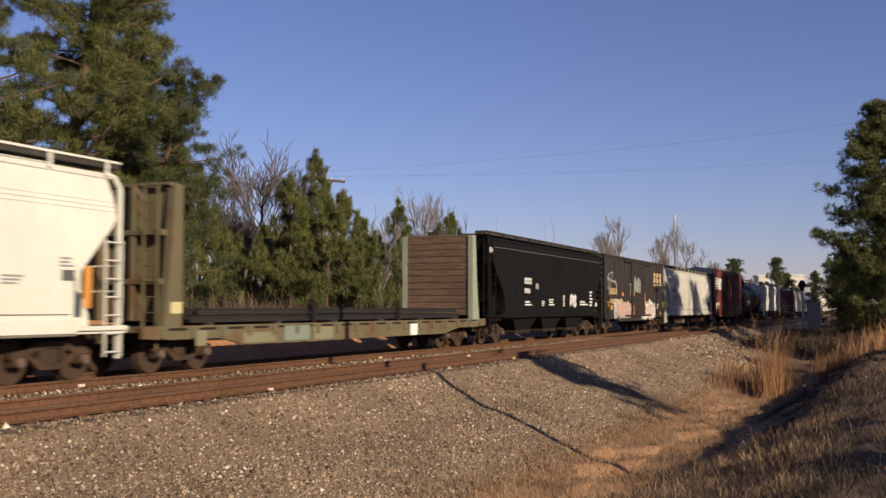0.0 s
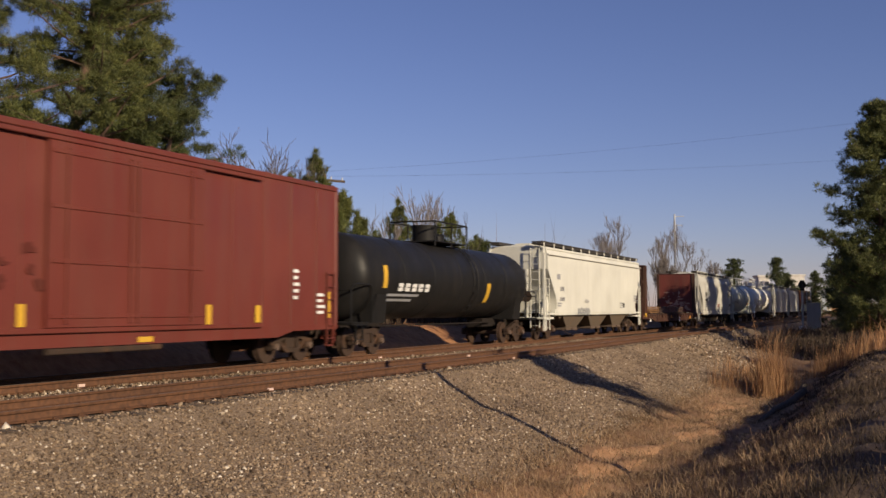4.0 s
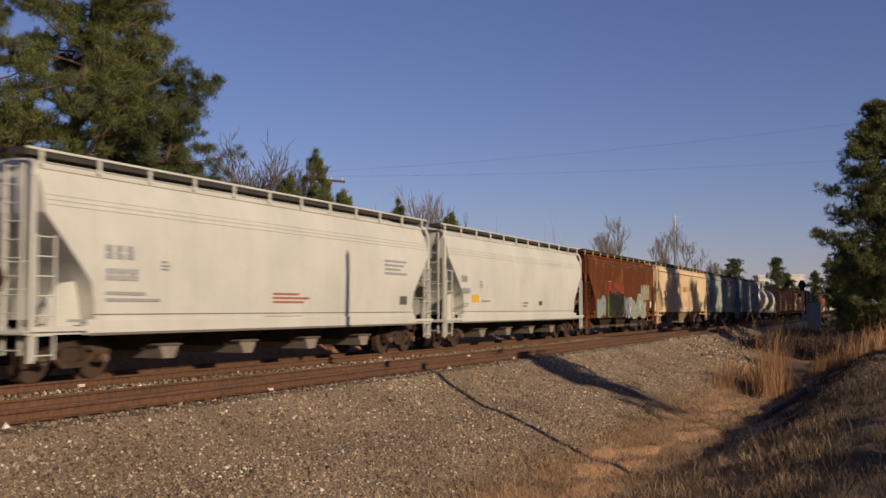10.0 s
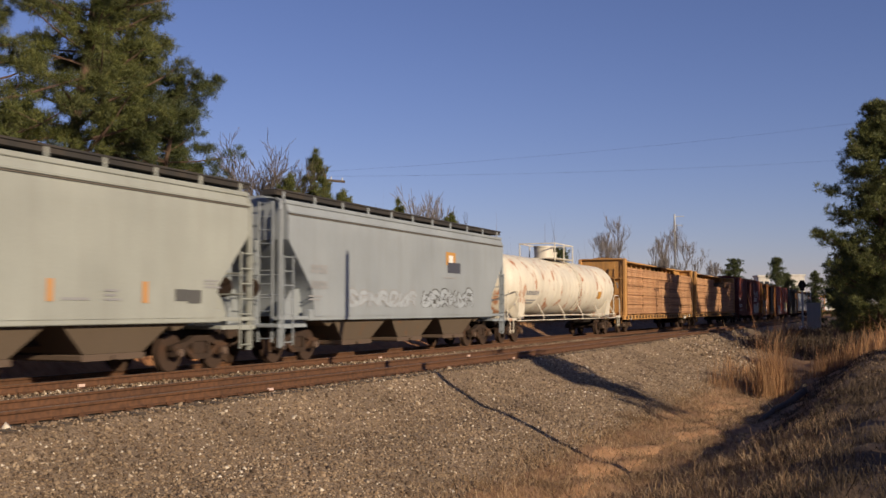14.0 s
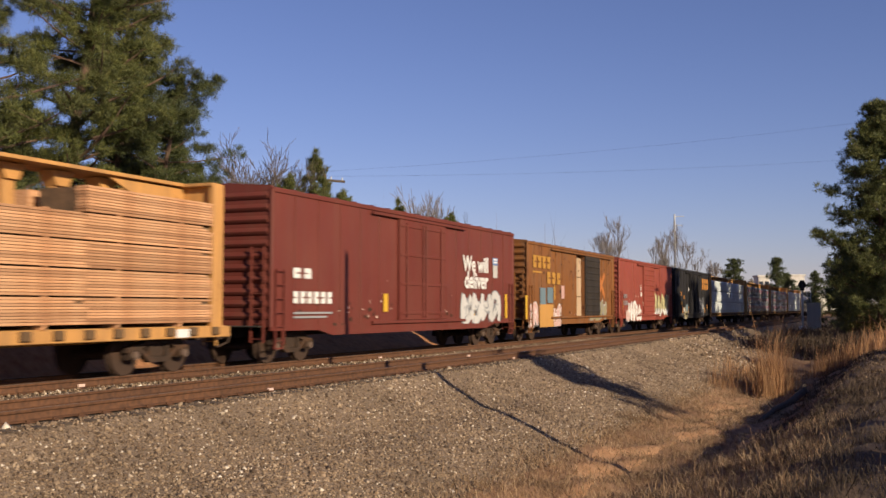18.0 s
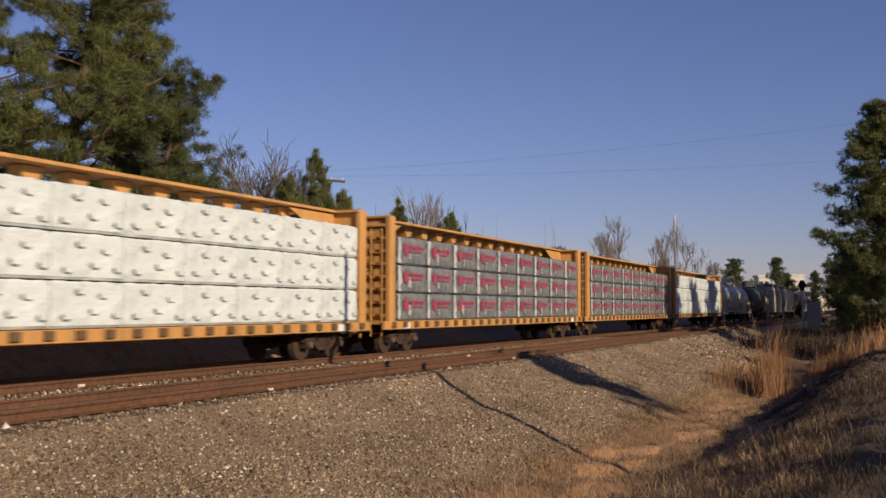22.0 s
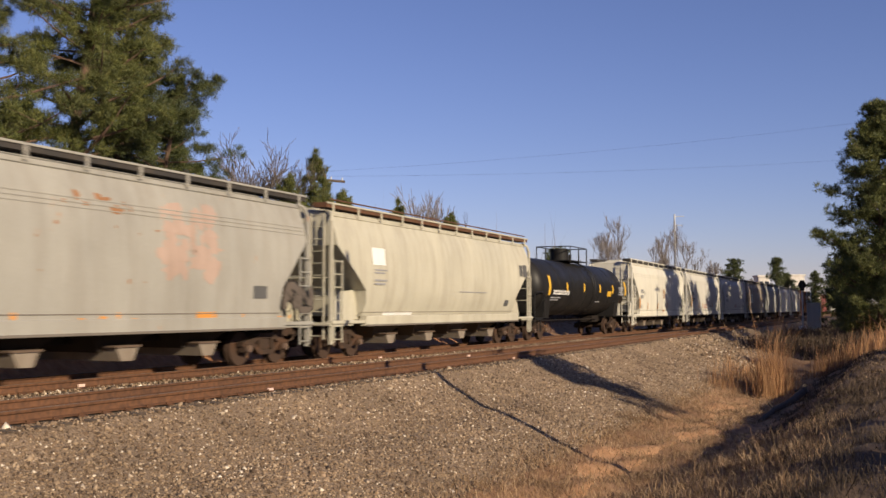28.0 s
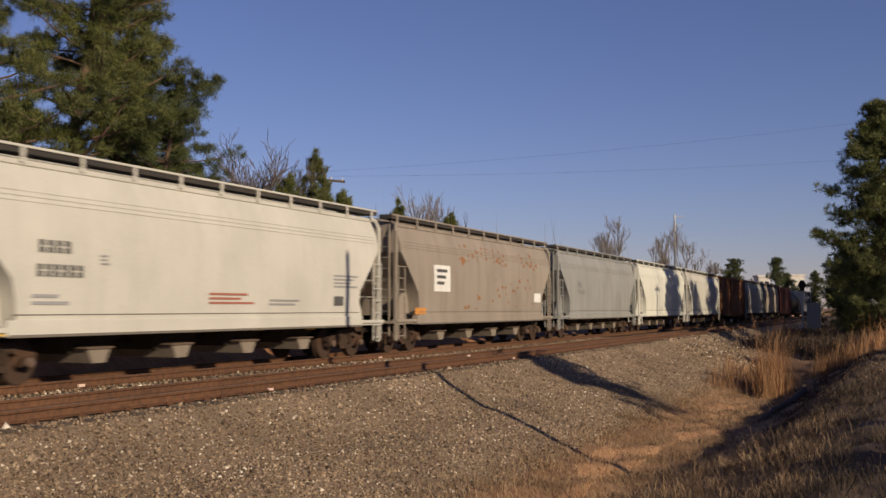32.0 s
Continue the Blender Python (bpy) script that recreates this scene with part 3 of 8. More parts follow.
def graffiti(car, xf, y0, y1, z0, z1, fill, line, count, seed, name="graffiti", under=None, lift=0.0):
    """Sprayed letters of thick bent strokes, each with a rim round it, thin lines inside and drips below."""
    rnd = random.Random(seed)
    body, rim, low = Shape(), Shape(), Shape()
    cw, hh = (y1 - y0) / count, z1 - z0
    wide = min(0.36 * cw, 0.26 * hh)
    floor = z0 - 0.02
    for i in range(count):
        cx, lean = y0 + (i + 0.5) * cw, rnd.uniform(-0.12, 0.3) * cw
        top, foot = rnd.uniform(0.8, 1.0), rnd.uniform(0.0, 0.12)

        def at(u, v):
            v = foot + (top - foot) * v
            return (cx + u * cw * 1.1 + lean * (v - 0.3), z0 + v * hh)

        kinds = rnd.sample(range(6), 3)
        strokes = [curve(at(-0.34, 0.0), at(-0.42, 0.5), at(-0.3, 1.0))]
        for k in kinds:
            strokes.append((curve(at(0.32, 0.02), at(0.42, 0.5), at(0.3, 0.98)), curve(at(-0.34, 0.95), at(0.1, 1.15), at(0.38, 0.7)), curve(at(-0.36, 0.08), at(0.1, -0.15), at(0.42, 0.3)),
                            curve(at(-0.3, 0.5), at(0.0, 0.62), at(0.36, 0.46)), curve(at(-0.34, 0.9), at(0.0, 0.5), at(0.4, 0.06)), curve(at(-0.38, 0.1), at(0.1, 0.4), at(0.36, 0.92)))[k])
        for k, pts in enumerate(strokes):
            o = 0.005 + lift + 0.0012 * (i % 3) + 0.0003 * k
            ribbon(rim, xf, pts, wide + 0.07 + 0.03 * cw, o, 0.85, floor)
            ribbon(body, xf, pts, wide, o + 0.0045, 0.7, floor)
            if under:
                part_low = [p for p in pts if p[1] < z0 + 0.34 * hh]
                if len(part_low) > 2:
                    ribbon(low, xf, part_low, wide * 0.9, o + 0.0085, 0.6, floor)
        for k in range(3):
            p, q = at(rnd.uniform(-0.4, 0.4), rnd.uniform(0.1, 0.9)), at(rnd.uniform(-0.4, 0.4), rnd.uniform(0.1, 0.9))
            ribbon(rim, xf, curve(p, at(rnd.uniform(-0.4, 0.4), rnd.uniform(0, 1)), q), 0.24 * wide, 0.016 + lift + 0.0004 * k, 0.3, floor)
        if rnd.random() < 0.6:
            p = at(rnd.uniform(-0.35, 0.35), 0.1)
            ribbon(rim, xf, [p, (p[0] + 0.01, p[1] - 0.1 * hh), (p[0], p[1] - rnd.uniform(0.12, 0.3) * hh)], 0.05, 0.0155 + lift, 0.4, floor)
    g = part(name, body, fill, car, smooth=False)
    tagged(part("outline", rim, line, g, smooth=False), kind="stuff")
    if under:
        tagged(part("fade", low, under, g, smooth=False), kind="stuff")
    return tagged(g, kind="stuff")


def wear(car, xf, y0, y1, z0, z1, mat, count, seed, name="scuff", size=0.22):
    """Irregular worn or patched spots scattered over a side."""
    rnd = random.Random(seed)
    s = Shape()
    for k in range(count):
        cy, cz = rnd.uniform(y0, y1), rnd.uniform(z0, z1)
        w, h = rnd.uniform(0.2, 1.0) * size, rnd.uniform(0.15, 0.7) * size
        ring = []
        for j in range(12):
            a, r = 2 * math.pi * j / 12, rnd.uniform(0.45, 1.0)
            ring.append((cy + math.cos(a) * w * r, cz + math.sin(a) * h * r))
        off = 0.005 + 0.0002 * (k % 10)
        s.add([(xf(cz) + off, cy, cz)] + [(xf(z) + off, y, z) for y, z in ring], [(0, 1 + j, 1 + (j + 1) % 12) for j in range(12)])
    return tagged(part(name, s, mat, car, smooth=False), kind="stuff")


# section of each kind of side: half width by height
def flat_side(w):
    return lambda z: w


def round_side(H):
    zs = [1.0, 1.3, 1.8, 2.6, 3.3, 3.75, 4.1, H - 0.1, H]
    xs = [1.5, 1.54, 1.57, 1.58, 1.55, 1.48, 1.38, 1.22, 1.1]
    return lambda z: float(np.interp(z, zs, xs))


def straight_side(H):
    return lambda z: float(np.interp(z, [1.0, 1.3, H - 0.35, H - 0.1, H], [1.53, 1.55, 1.55, 1.42, 1.2]))


def bulged_side(H):
    return lambda z: float(np.interp(z, [1.0, 1.35, 1.75, 2.3, 3.0, 3.6, 4.1, H], [1.2, 1.32, 1.5, 1.58, 1.57, 1.5, 1.36, 1.15]))


def hopper(q0, q1, mat, label, H=4.5, side="round", bays=4, bay_mat=None, walk_mat=None, cut=1.75, bracket_mat=None, seams=True, rail_top=False, dark_edge=False, panel_ribs=False, skirt=0.98):
    L = q1 - q0
    xf = {"round": round_side, "straight": straight_side, "bulged": bulged_side}[side](H)
    car = new_car("covered_hopper_car", q0, label, "hopper car")
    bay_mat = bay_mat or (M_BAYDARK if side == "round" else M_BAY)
    walk_mat = walk_mat or M_GRATE
    bracket_mat = bracket_mat or mat
    edge_mat = mat if side != "straight" and not dark_edge else walk_mat
    lo = max(1.28, skirt + 0.12)
    sx0 = 1.43 if side == "straight" else 1.49
    flange = 1.06 if skirt < 1.0 else skirt + 0.03
    zs = [lo, 1.7, 2.1, 2.5, 2.9, 3.3, 3.45, 3.75, 4.0, H - 0.22, H - 0.08, H]

    def cut_at(z):
        return float(np.interp(z, [lo, 2.05, 3.42, H], [cut + 0.12, cut, 0.42, 0.42]))

    rings = [[(-xf(z), cut_at(z), z), (xf(z), cut_at(z), z), (xf(z), L - cut_at(z), z), (-xf(z), L - cut_at(z), z)] for z in zs]
    rings.append([(-0.5, 0.5, H + 0.06), (0.5, 0.5, H + 0.06), (0.5, L - 0.5, H + 0.06), (-0.5, L - 0.5, H + 0.06)])
    part("body", Shape().loft(rings), mat, car)
    for sx in (-1, 1):
        part("side_sill", Shape().soft(sx * sx0 - 0.1, sx * sx0 + 0.1, cut - 0.15, L - cut + 0.15, skirt, skirt + 0.32, 0.02), mat, car)
        part("end_sill_flange", Shape().soft(sx * (sx0 - 0.02) - 0.1, sx * (sx0 - 0.02) + 0.1, 0.05, L - 0.05, flange, flange + 0.1, 0.01), mat, car)
        if seams:
            for z in (3.62, 3.72, 3.82):
                s = Shape().box(sx * (xf(z) + 0.004) - 0.012, sx * (xf(z) + 0.004) + 0.012, 0.5, L - 0.5, z - 0.012, z + 0.012)
                part("seam", s, mat, car)
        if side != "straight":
            # thin dark strip painting the shadow line above the sill
            part("sill_seam", Shape().box(sx * (xf(1.4) + 0.004) - 0.01, sx * (xf(1.4) + 0.004) + 0.01, cut, L - cut, 1.395, 1.415), M_SHADE_LINE, car, smooth=False)
            part("lower_lip", Shape().soft(sx * 1.6 - 0.02, sx * 1.6 + 0.02, cut - 0.1, L - cut + 0.1, 0.96, 1.02, 0.01), M_SHADE_LINE, car)
        part("top_chord", Shape().soft(sx * xf(H - 0.12) - 0.05, sx * xf(H - 0.12) + 0.05, 0.35, L - 0.35, H - 0.16, H - 0.04, 0.02), mat, car)
        if side == "straight":
            xe = xf(H - 0.42)
            part("eave_lip", Shape().soft(sx * (xe + 0.02) - 0.03, sx * (xe + 0.02) + 0.03, 0.4, L - 0.4, H - 0.42, H - 0.36, 0.01), mat, car)
            # dark strip that paints the overhang's shadow under the lip
            part("eave_joint", Shape().box(sx * (xe + 0.004) - 0.008, sx * (xe + 0.004) + 0.008, 0.45, L - 0.45, H - 0.455, H - 0.425), M_SHADE_LINE, car, smooth=False)
        if panel_ribs:
            n = int(L / 1.45)
            for i in range(1, n):
                y = cut + 0.4 + (L - 2 * cut - 0.8) * i / n
                part("weld_seam", Shape().box(sx * 1.552 - 0.004, sx * 1.552 + 0.004, y - 0.03, y + 0.03, 1.32, H - 0.4), mat, car, smooth=False)
    # end posts, platforms, ladders
    for e, sg in ((0.0, 1), (L, -1)):
        plat = Shape().soft(-1.5, 1.5, min(e, e + sg * 1.5), max(e, e + sg * 1.5), 1.0, 1.1, 0.02)
        part("end_platform", plat, mat, car)
        for x in (-1.42, 1.42):
            s = Shape()
            s.soft(x - 0.06, x + 0.06, e + sg * 0.2 - 0.05, e + sg * 0.2 + 0.05, 0.45 if x > 0 else 1.0, H - 0.35, 0.015)
            s.tube([(x, e + sg * 0.2, H - 0.36), (x * 0.96, e + sg * 0.3, H - 0.12), (x * 0.8, e + sg * 0.42, H)], 0.06, 6)
            part("end_post", s, mat, car)
        for x in (-1.1, 1.1):
            s = Shape().prism([(e + sg * 0.75, 1.1), (e + sg * (cut + 0.35), 1.1), (e + sg * (cut + 0.3), 2.15), (e + sg * 1.3, 2.05), (e + sg * 0.95, 1.75), (e + sg * 0.78, 1.4)], "x", x - 0.02, x + 0.02)
            part("end_gusset", s, mat, car)
        for x in (-0.45, 0.45):
            s = Shape().soft(x - 0.09, x + 0.09, e + sg * 0.42 - 0.06, e + sg * 0.42 + 0.06, 1.1, 3.45, 0.02)
            part("end_column", s, mat, car)
        for z in (1.9, 2.45):
            part("handrail", Shape().tube([(-1.42, e + sg * 0.2, z), (1.42, e + sg * 0.2, z)], 0.022, 5), mat, car)
        end_ladder(car, 0.75 * sg, 1.2 * sg, e + sg * 0.16, 0.6, H - 0.1, mat)
        ladder(car, 1.5, e + sg * 0.22 if sg > 0 else e - 0.72, e + 0.72 if sg > 0 else e - 0.22, 0.5, 3.0, mat)
        br = Shape().disc((0.55, e + sg * 0.1, 2.1), 0.27, "y", 0.05, 16)
        part("brake_wheel", br, M_TRUCK, car)
    # roof
    for x in (-0.98, 0.98):
        # board made deep so its dark also fills the shaded gap beneath
        board = part("running_board", Shape().box(x * 1.1 - 0.24, x * 1.1 + 0.24, 0.1, L - 0.1, H + 0.08, H + 0.23), walk_mat, car, smooth=False)
        part("board_edge", Shape().soft(x * 1.36 - 0.02, x * 1.36 + 0.02, 0.1, L - 0.1, H + 0.19, H + 0.245, 0.008), edge_mat, board)
        n = int(L / 1.7)
        for i in range(n + 1):
            y = 0.5 + (L - 1.0) * i / n
            sh = cached(("bracket", round(x, 2), H, bracket_mat.name), lambda: Shape().soft(x * 1.36 - 0.025, x * 1.36 + 0.015, -0.045, 0.045, H - 0.1, H + 0.19, 0.01).data("board_bracket", bracket_mat))
            part("board_bracket", sh, bracket_mat, car, at=(0, y, 0))
        if rail_top:
            s = Shape().tube([(x * 1.3, 0.4, H + 0.34), (x * 1.3, L - 0.4, H + 0.34)], 0.025, 5)
            part("roof_handrail", s, walk_mat, car)
    part("hatch_coaming", Shape().soft(-0.5, 0.5, 0.9, L - 0.9, H, H + 0.12, 0.05), mat, car)
    n = 4
    for i in range(n):
        y0 = 1.1 + (L - 2.2) * i / n
        part("hatch_cover", Shape().soft(-0.4, 0.4, y0 + 0.06, y0 + (L - 2.2) / n - 0.06, H + 0.12, H + 0.2, 0.06), mat, car)
    # bays with outlet gates
    inner0, inner1 = 3.1, L - 3.1
    for i in range(bays):
        a = inner0 + (inner1 - inner0) * i / bays
        b = inner0 + (inner1 - inner0) * (i + 1) / bays
        m, hw, wx = (a + b) / 2, *((0.95, 1.2) if side == "straight" else (0.42, 0.75))
        top = [(-1.4, a + 0.03, lo + 0.02), (1.4, a + 0.03, lo + 0.02), (1.4, b - 0.03, lo + 0.02), (-1.4, b - 0.03, lo + 0.02)]
        low = [(-wx, m - hw, 0.55), (wx, m - hw, 0.55), (wx, m + hw, 0.55), (-wx, m + hw, 0.55)]
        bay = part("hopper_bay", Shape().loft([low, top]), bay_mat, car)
        if side == "straight":
            part("outlet_gate", Shape().soft(-1.22, 1.22, m - hw - 0.06, m + hw + 0.06, 0.4, 0.545, 0.03).box(1.215, 1.3, m - 0.1, m + 0.1, 0.42, 0.5), {M_BAYDARK: M_GATE, M_BAY: M_GATE, P_BLACKCAR: M_BAYDARK}.get(bay_mat, M_OUTLET), bay)
        else:
            chute = [[(-1.22, m - k, z), (1.22, m - k, z), (1.22, m + k, z), (-1.22, m + k, z)] for k, z in ((0.2, 0.36), (0.36, 0.66))]
            gate = part("outlet_gate", Shape().loft(chute), M_OUTLET, bay)
            part("gate_frame", Shape().soft(-1.26, 1.26, m - 0.42, m + 0.42, 0.66, 0.71, 0.01), M_GATE, gate)
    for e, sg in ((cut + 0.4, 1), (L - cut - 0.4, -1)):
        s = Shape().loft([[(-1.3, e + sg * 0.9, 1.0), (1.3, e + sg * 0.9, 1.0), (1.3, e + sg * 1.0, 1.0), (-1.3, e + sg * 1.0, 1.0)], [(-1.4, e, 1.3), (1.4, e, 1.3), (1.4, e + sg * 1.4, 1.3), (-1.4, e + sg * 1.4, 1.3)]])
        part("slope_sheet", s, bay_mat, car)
    running_gear(car, L, 1.75)
    return car, xf, L


def boxcar(q0, q1, mat, label, H=4.6, door=(0.5, 0.3), door_mat=None, ribs=True, roof_mat=None, plug=False, end_rib=11, open_gap=None, post_gap=1.0):
    L = q1 - q0
    xf = flat_side(1.54)
    car = new_car("boxcar", q0, label, "boxcar")
    door_mat, roof_mat = door_mat or mat, roof_mat or mat
    z0 = 1.02
    dy0, dy1 = L * door[0] - L * door[1] / 2, L * door[0] + L * door[1] / 2
    s = Shape()
    if open_gap:
        a, b = open_gap
        s.prism([(-1.52, z0), (1.52, z0), (1.52, H - 0.1), (1.46, H), (0, H + 0.12), (-1.46, H), (-1.52, H - 0.1)], "y", 0.12, a)
        s.prism([(-1.52, z0), (1.52, z0), (1.52, H - 0.1), (1.46, H), (0, H + 0.12), (-1.46, H), (-1.52, H - 0.1)], "y", b, L - 0.12)
        s.box(-1.52, 1.2, a - 0.001, b + 0.001, z0, H - 0.35)
        s.box(-1.52, 1.52, a - 0.001, b + 0.001, H - 0.3, H - 0.02)
        for i in range(3):
            zz = z0 + 0.1 + i * (H - z0 - 0.5) / 3
            part("cargo_panel", Shape().soft(1.2, 1.34, a + 0.02, b - 0.02, zz, zz + (H - z0 - 0.5) / 3 - 0.03, 0.02), P_DOORPALE, car, "pale cargo in the open doorway")
    else:
        s.prism([(-1.52, z0), (1.52, z0), (1.52, H - 0.1), (1.46, H), (0, H + 0.12), (-1.46, H), (-1.52, H - 0.1)], "y", 0.12, L - 0.12)
    part("body", s, mat, car)
    for sx in (-1, 1):
        part("side_sill", Shape().prism([(0.1, 1.06), (0.1, 0.92), (2.6, 0.9), (3.4, 0.74), (L - 3.4, 0.74), (L - 2.6, 0.9), (L - 0.1, 0.92), (L - 0.1, 1.06)], "x", sx * 1.5 - 0.05, sx * 1.5 + 0.05), mat, car)
        part("eave", Shape().soft(sx * 1.5 - 0.06, sx * 1.5 + 0.06, 0.1, L - 0.1, H - 0.16, H - 0.02, 0.02), roof_mat, car)
        if ribs:
            y = post_gap
            while y < L - 0.4:
                if not dy0 - 0.15 < y < dy1 + 0.15:
                    part("side_post", Shape().soft(sx * 1.53 - 0.012, sx * 1.53 + 0.012, y - 0.035, y + 0.035, z0 + 0.02, H - 0.17, 0.008), mat, car)
                y += post_gap
        for y in (0.14, L - 0.14):
            part("corner_post", Shape().soft(sx * 1.5 - 0.05, sx * 1.5 + 0.05, y - 0.07, y + 0.07, z0, H - 0.1, 0.03), mat, car)
        # door with its rails
        d0 = open_gap[1] if open_gap and sx > 0 else dy0
        ds = Shape().soft(sx * 1.58 - 0.04, sx * 1.58 + 0.04, d0, dy1 if not open_gap else d0 + (dy1 - dy0) / 2, z0 + 0.12, H - 0.3, 0.01)
        dend = dy1 if not open_gap else d0 + (dy1 - dy0) / 2
        dr = part("door", ds, door_mat, car, "", None)
        n = 9 if not plug else 4
        for i in range(n):
            z = z0 + 0.35 + (H - z0 - 0.85) * i / (n - 1)
            part("door_rib", Shape().soft(sx * 1.625 - 0.02, sx * 1.625 + 0.02, d0 + 0.08, dend - 0.08, z - 0.05, z + 0.05, 0.02), door_mat, dr)
        if plug:
            for y in (d0 + 0.5, (d0 + dend) / 2 - 0.12, (d0 + dend) / 2 + 0.12, dend - 0.5):
                part("locking_bar", Shape().tube([(sx * 1.66, y, z0 + 0.2), (sx * 1.66, y, H - 0.4)], 0.03, 6), door_mat, dr)
        for z in (z0 + 0.06, H - 0.24):
            part("door_rail", Shape().soft(sx * 1.6 - 0.04, sx * 1.6 + 0.04, max(0.3, dy0 - (dy1 - dy0) * 0.5), min(L - 0.3, dy1 + (dy1 - dy0) * 0.5), z - 0.05, z + 0.05, 0.015), mat, car)
    # ribbed ends
    for e, sg in ((0.12, -1), (L - 0.12, 1)):
        for i in range(end_rib):
            z = z0 + 0.3 + (H - z0 - 0.55) * i / (end_rib - 1)
            d = 0.09
            poly = [(e, z - 0.11), (e + sg * d * 0.7, z - 0.06), (e + sg * d, z), (e + sg * d * 0.7, z + 0.06), (e, z + 0.11)]
            part("end_rib", Shape().prism(poly, "x", -1.4, 1.4), mat, car)
        end_ladder(car, 0.95, 1.35, e + sg * 0.14, 0.6, H if sg > 0 else 3.2, mat)
        br = Shape().disc((-0.6, e + sg * 0.16, 2.2), 0.27, "y", 0.05, 16)
        part("brake_wheel", br, M_TRUCK, car)
        part("end_crossover", Shape().soft(-1.3, 1.3, min(e, e + sg * 0.28), max(e, e + sg * 0.28), 1.02, 1.06, 0.01), M_GRATE, car)
    for y0 in (0.25, L - 0.75):
        ladder(car, 1.55, y0, y0 + 0.42, 0.55, 2.6, mat)
        part("step", Shape().box(1.5, 1.56, y0 + 0.02, y0 + 0.4, 0.42, 0.46).box(1.5, 1.56, y0, y0 + 0.04, 0.42, 1.0).box(1.5, 1.56, y0 + 0.38, y0 + 0.42, 0.42, 1.0), mat, car)
    n = int(L / 1.2)
    for i in range(n + 1):
        y = 0.2 + (L - 0.4) * i / n
        part("roof_rib", Shape().prism([(-1.46, H - 0.01), (0, H + 0.11), (1.46, H - 0.01), (1.46, H + 0.03), (0, H + 0.15), (-1.46, H + 0.03)], "y", y - 0.04, y + 0.04), roof_mat, car)
    running_gear(car, L, 1.9)
    return car, flat_side(1.545), L


def tank_car(q0, q1, mat, label, R=1.45, zc=2.62, top="dome", rail_mat=None, long_walk=False, side_rails=True):
    """A tank on two stub frames; the shell runs between the end platforms."""
    L = q1 - q0
    rail_mat = rail_mat or mat
    car = new_car("tank_car", q0, label, "tank car")
    a, b = 0.75, L - 0.75
    rings = []
    n = 36

    def ring(y, r):
        return [(math.cos(2 * math.pi * k / n) * r, y, zc + math.sin(2 * math.pi * k / n) * r) for k in range(n)]

    for k in range(9):
        t = math.pi / 2 * (1 - k / 8)
        rings.append(ring(a + 0.72 * (1 - math.sin(t)), max(0.02, R * math.cos(t))))
    for k in range(1, 8):
        rings.append(ring(a + 0.72 + (b - a - 1.44) * k / 8, R))
    for k in range(9):
        t = math.pi / 2 * k / 8
        rings.append(ring(b - 0.72 + 0.72 * math.sin(t), max(0.02, R * math.cos(t))))
    part("tank_shell", Shape().loft(rings), mat, car)
    for k in range(1, 6):
        y = a + 0.7 + (b - a - 1.4) * k / 6
        part("weld_band", Shape().loft([ring(y - 0.03, R + 0.004), ring(y - 0.02, R + 0.012), ring(y + 0.02, R + 0.012), ring(y + 0.03, R + 0.004)]), mat, car)
    # saddles, end platforms and sills
    for e, sg in ((0.0, 1), (L, -1)):
        part("end_platform", Shape().soft(-1.5, 1.5, min(e, e + sg * 1.15), max(e, e + sg * 1.15), 1.0, 1.1, 0.02), rail_mat, car)
        sad = Shape()
        y = e + sg * 2.3
        sad.loft([[(-1.25, y - 0.5, 1.05), (1.25, y - 0.5, 1.05), (1.25, y + 0.5, 1.05), (-1.25, y + 0.5, 1.05)], [(-1.38, y - 0.35, 2.0), (1.38, y - 0.35, 2.0), (1.38, y + 0.35, 2.0), (-1.38, y + 0.35, 2.0)]])
        part("saddle", sad, mat, car)
        s = Shape()
        for x in (-1.45, 1.45):
            s.tube([(x, e + sg * 0.05, 1.05), (x, e + sg * 0.05, 2.15), (x, e + sg * 0.3, 2.3), (x, e + sg * 1.3, 2.3), (x, e + sg * 1.5, 2.1), (x, e + sg * 1.5, 1.1)], 0.028, 6)
        s.tube([(-1.45, e + sg * 0.06, 2.1), (1.45, e + sg * 0.06, 2.1)], 0.026, 6)
        part("end_handrail", s, rail_mat, car)
        ladder(car, 1.46, min(e + sg * 0.3, e + sg * 0.75), max(e + sg * 0.3, e + sg * 0.75), 0.45, 1.05, rail_mat)
        part("brake_wheel", Shape().disc((-0.7, e + sg * 0.12, 2.0), 0.27, "y", 0.05, 16), M_TRUCK, car)
        part("stub_sill", Shape().soft(-0.35, 0.35, min(e, e + sg * 4.2), max(e, e + sg * 4.2), 0.72, 1.1, 0.03), M_DARKSTEEL, car)
    for sx in (-1, 1) if side_rails else ():
        s = Shape().tube([(sx * 1.5, 1.2, 1.2), (sx * 1.5, L - 1.2, 1.2)], 0.03, 6)
        s.tube([(sx * 1.5, 1.2, 0.98), (sx * 1.5, L - 1.2, 0.98)], 0.022, 6)
        for k in range(6):
            y = 1.6 + (L - 3.2) * k / 5
            s.tube([(sx * 1.5, y, 0.98), (sx * 1.5, y, 1.2), (sx * 1.2, y, 1.75)], 0.03, 6)
        part("side_handrail", s, rail_mat, car)
    m = L / 2
    zt = zc + R
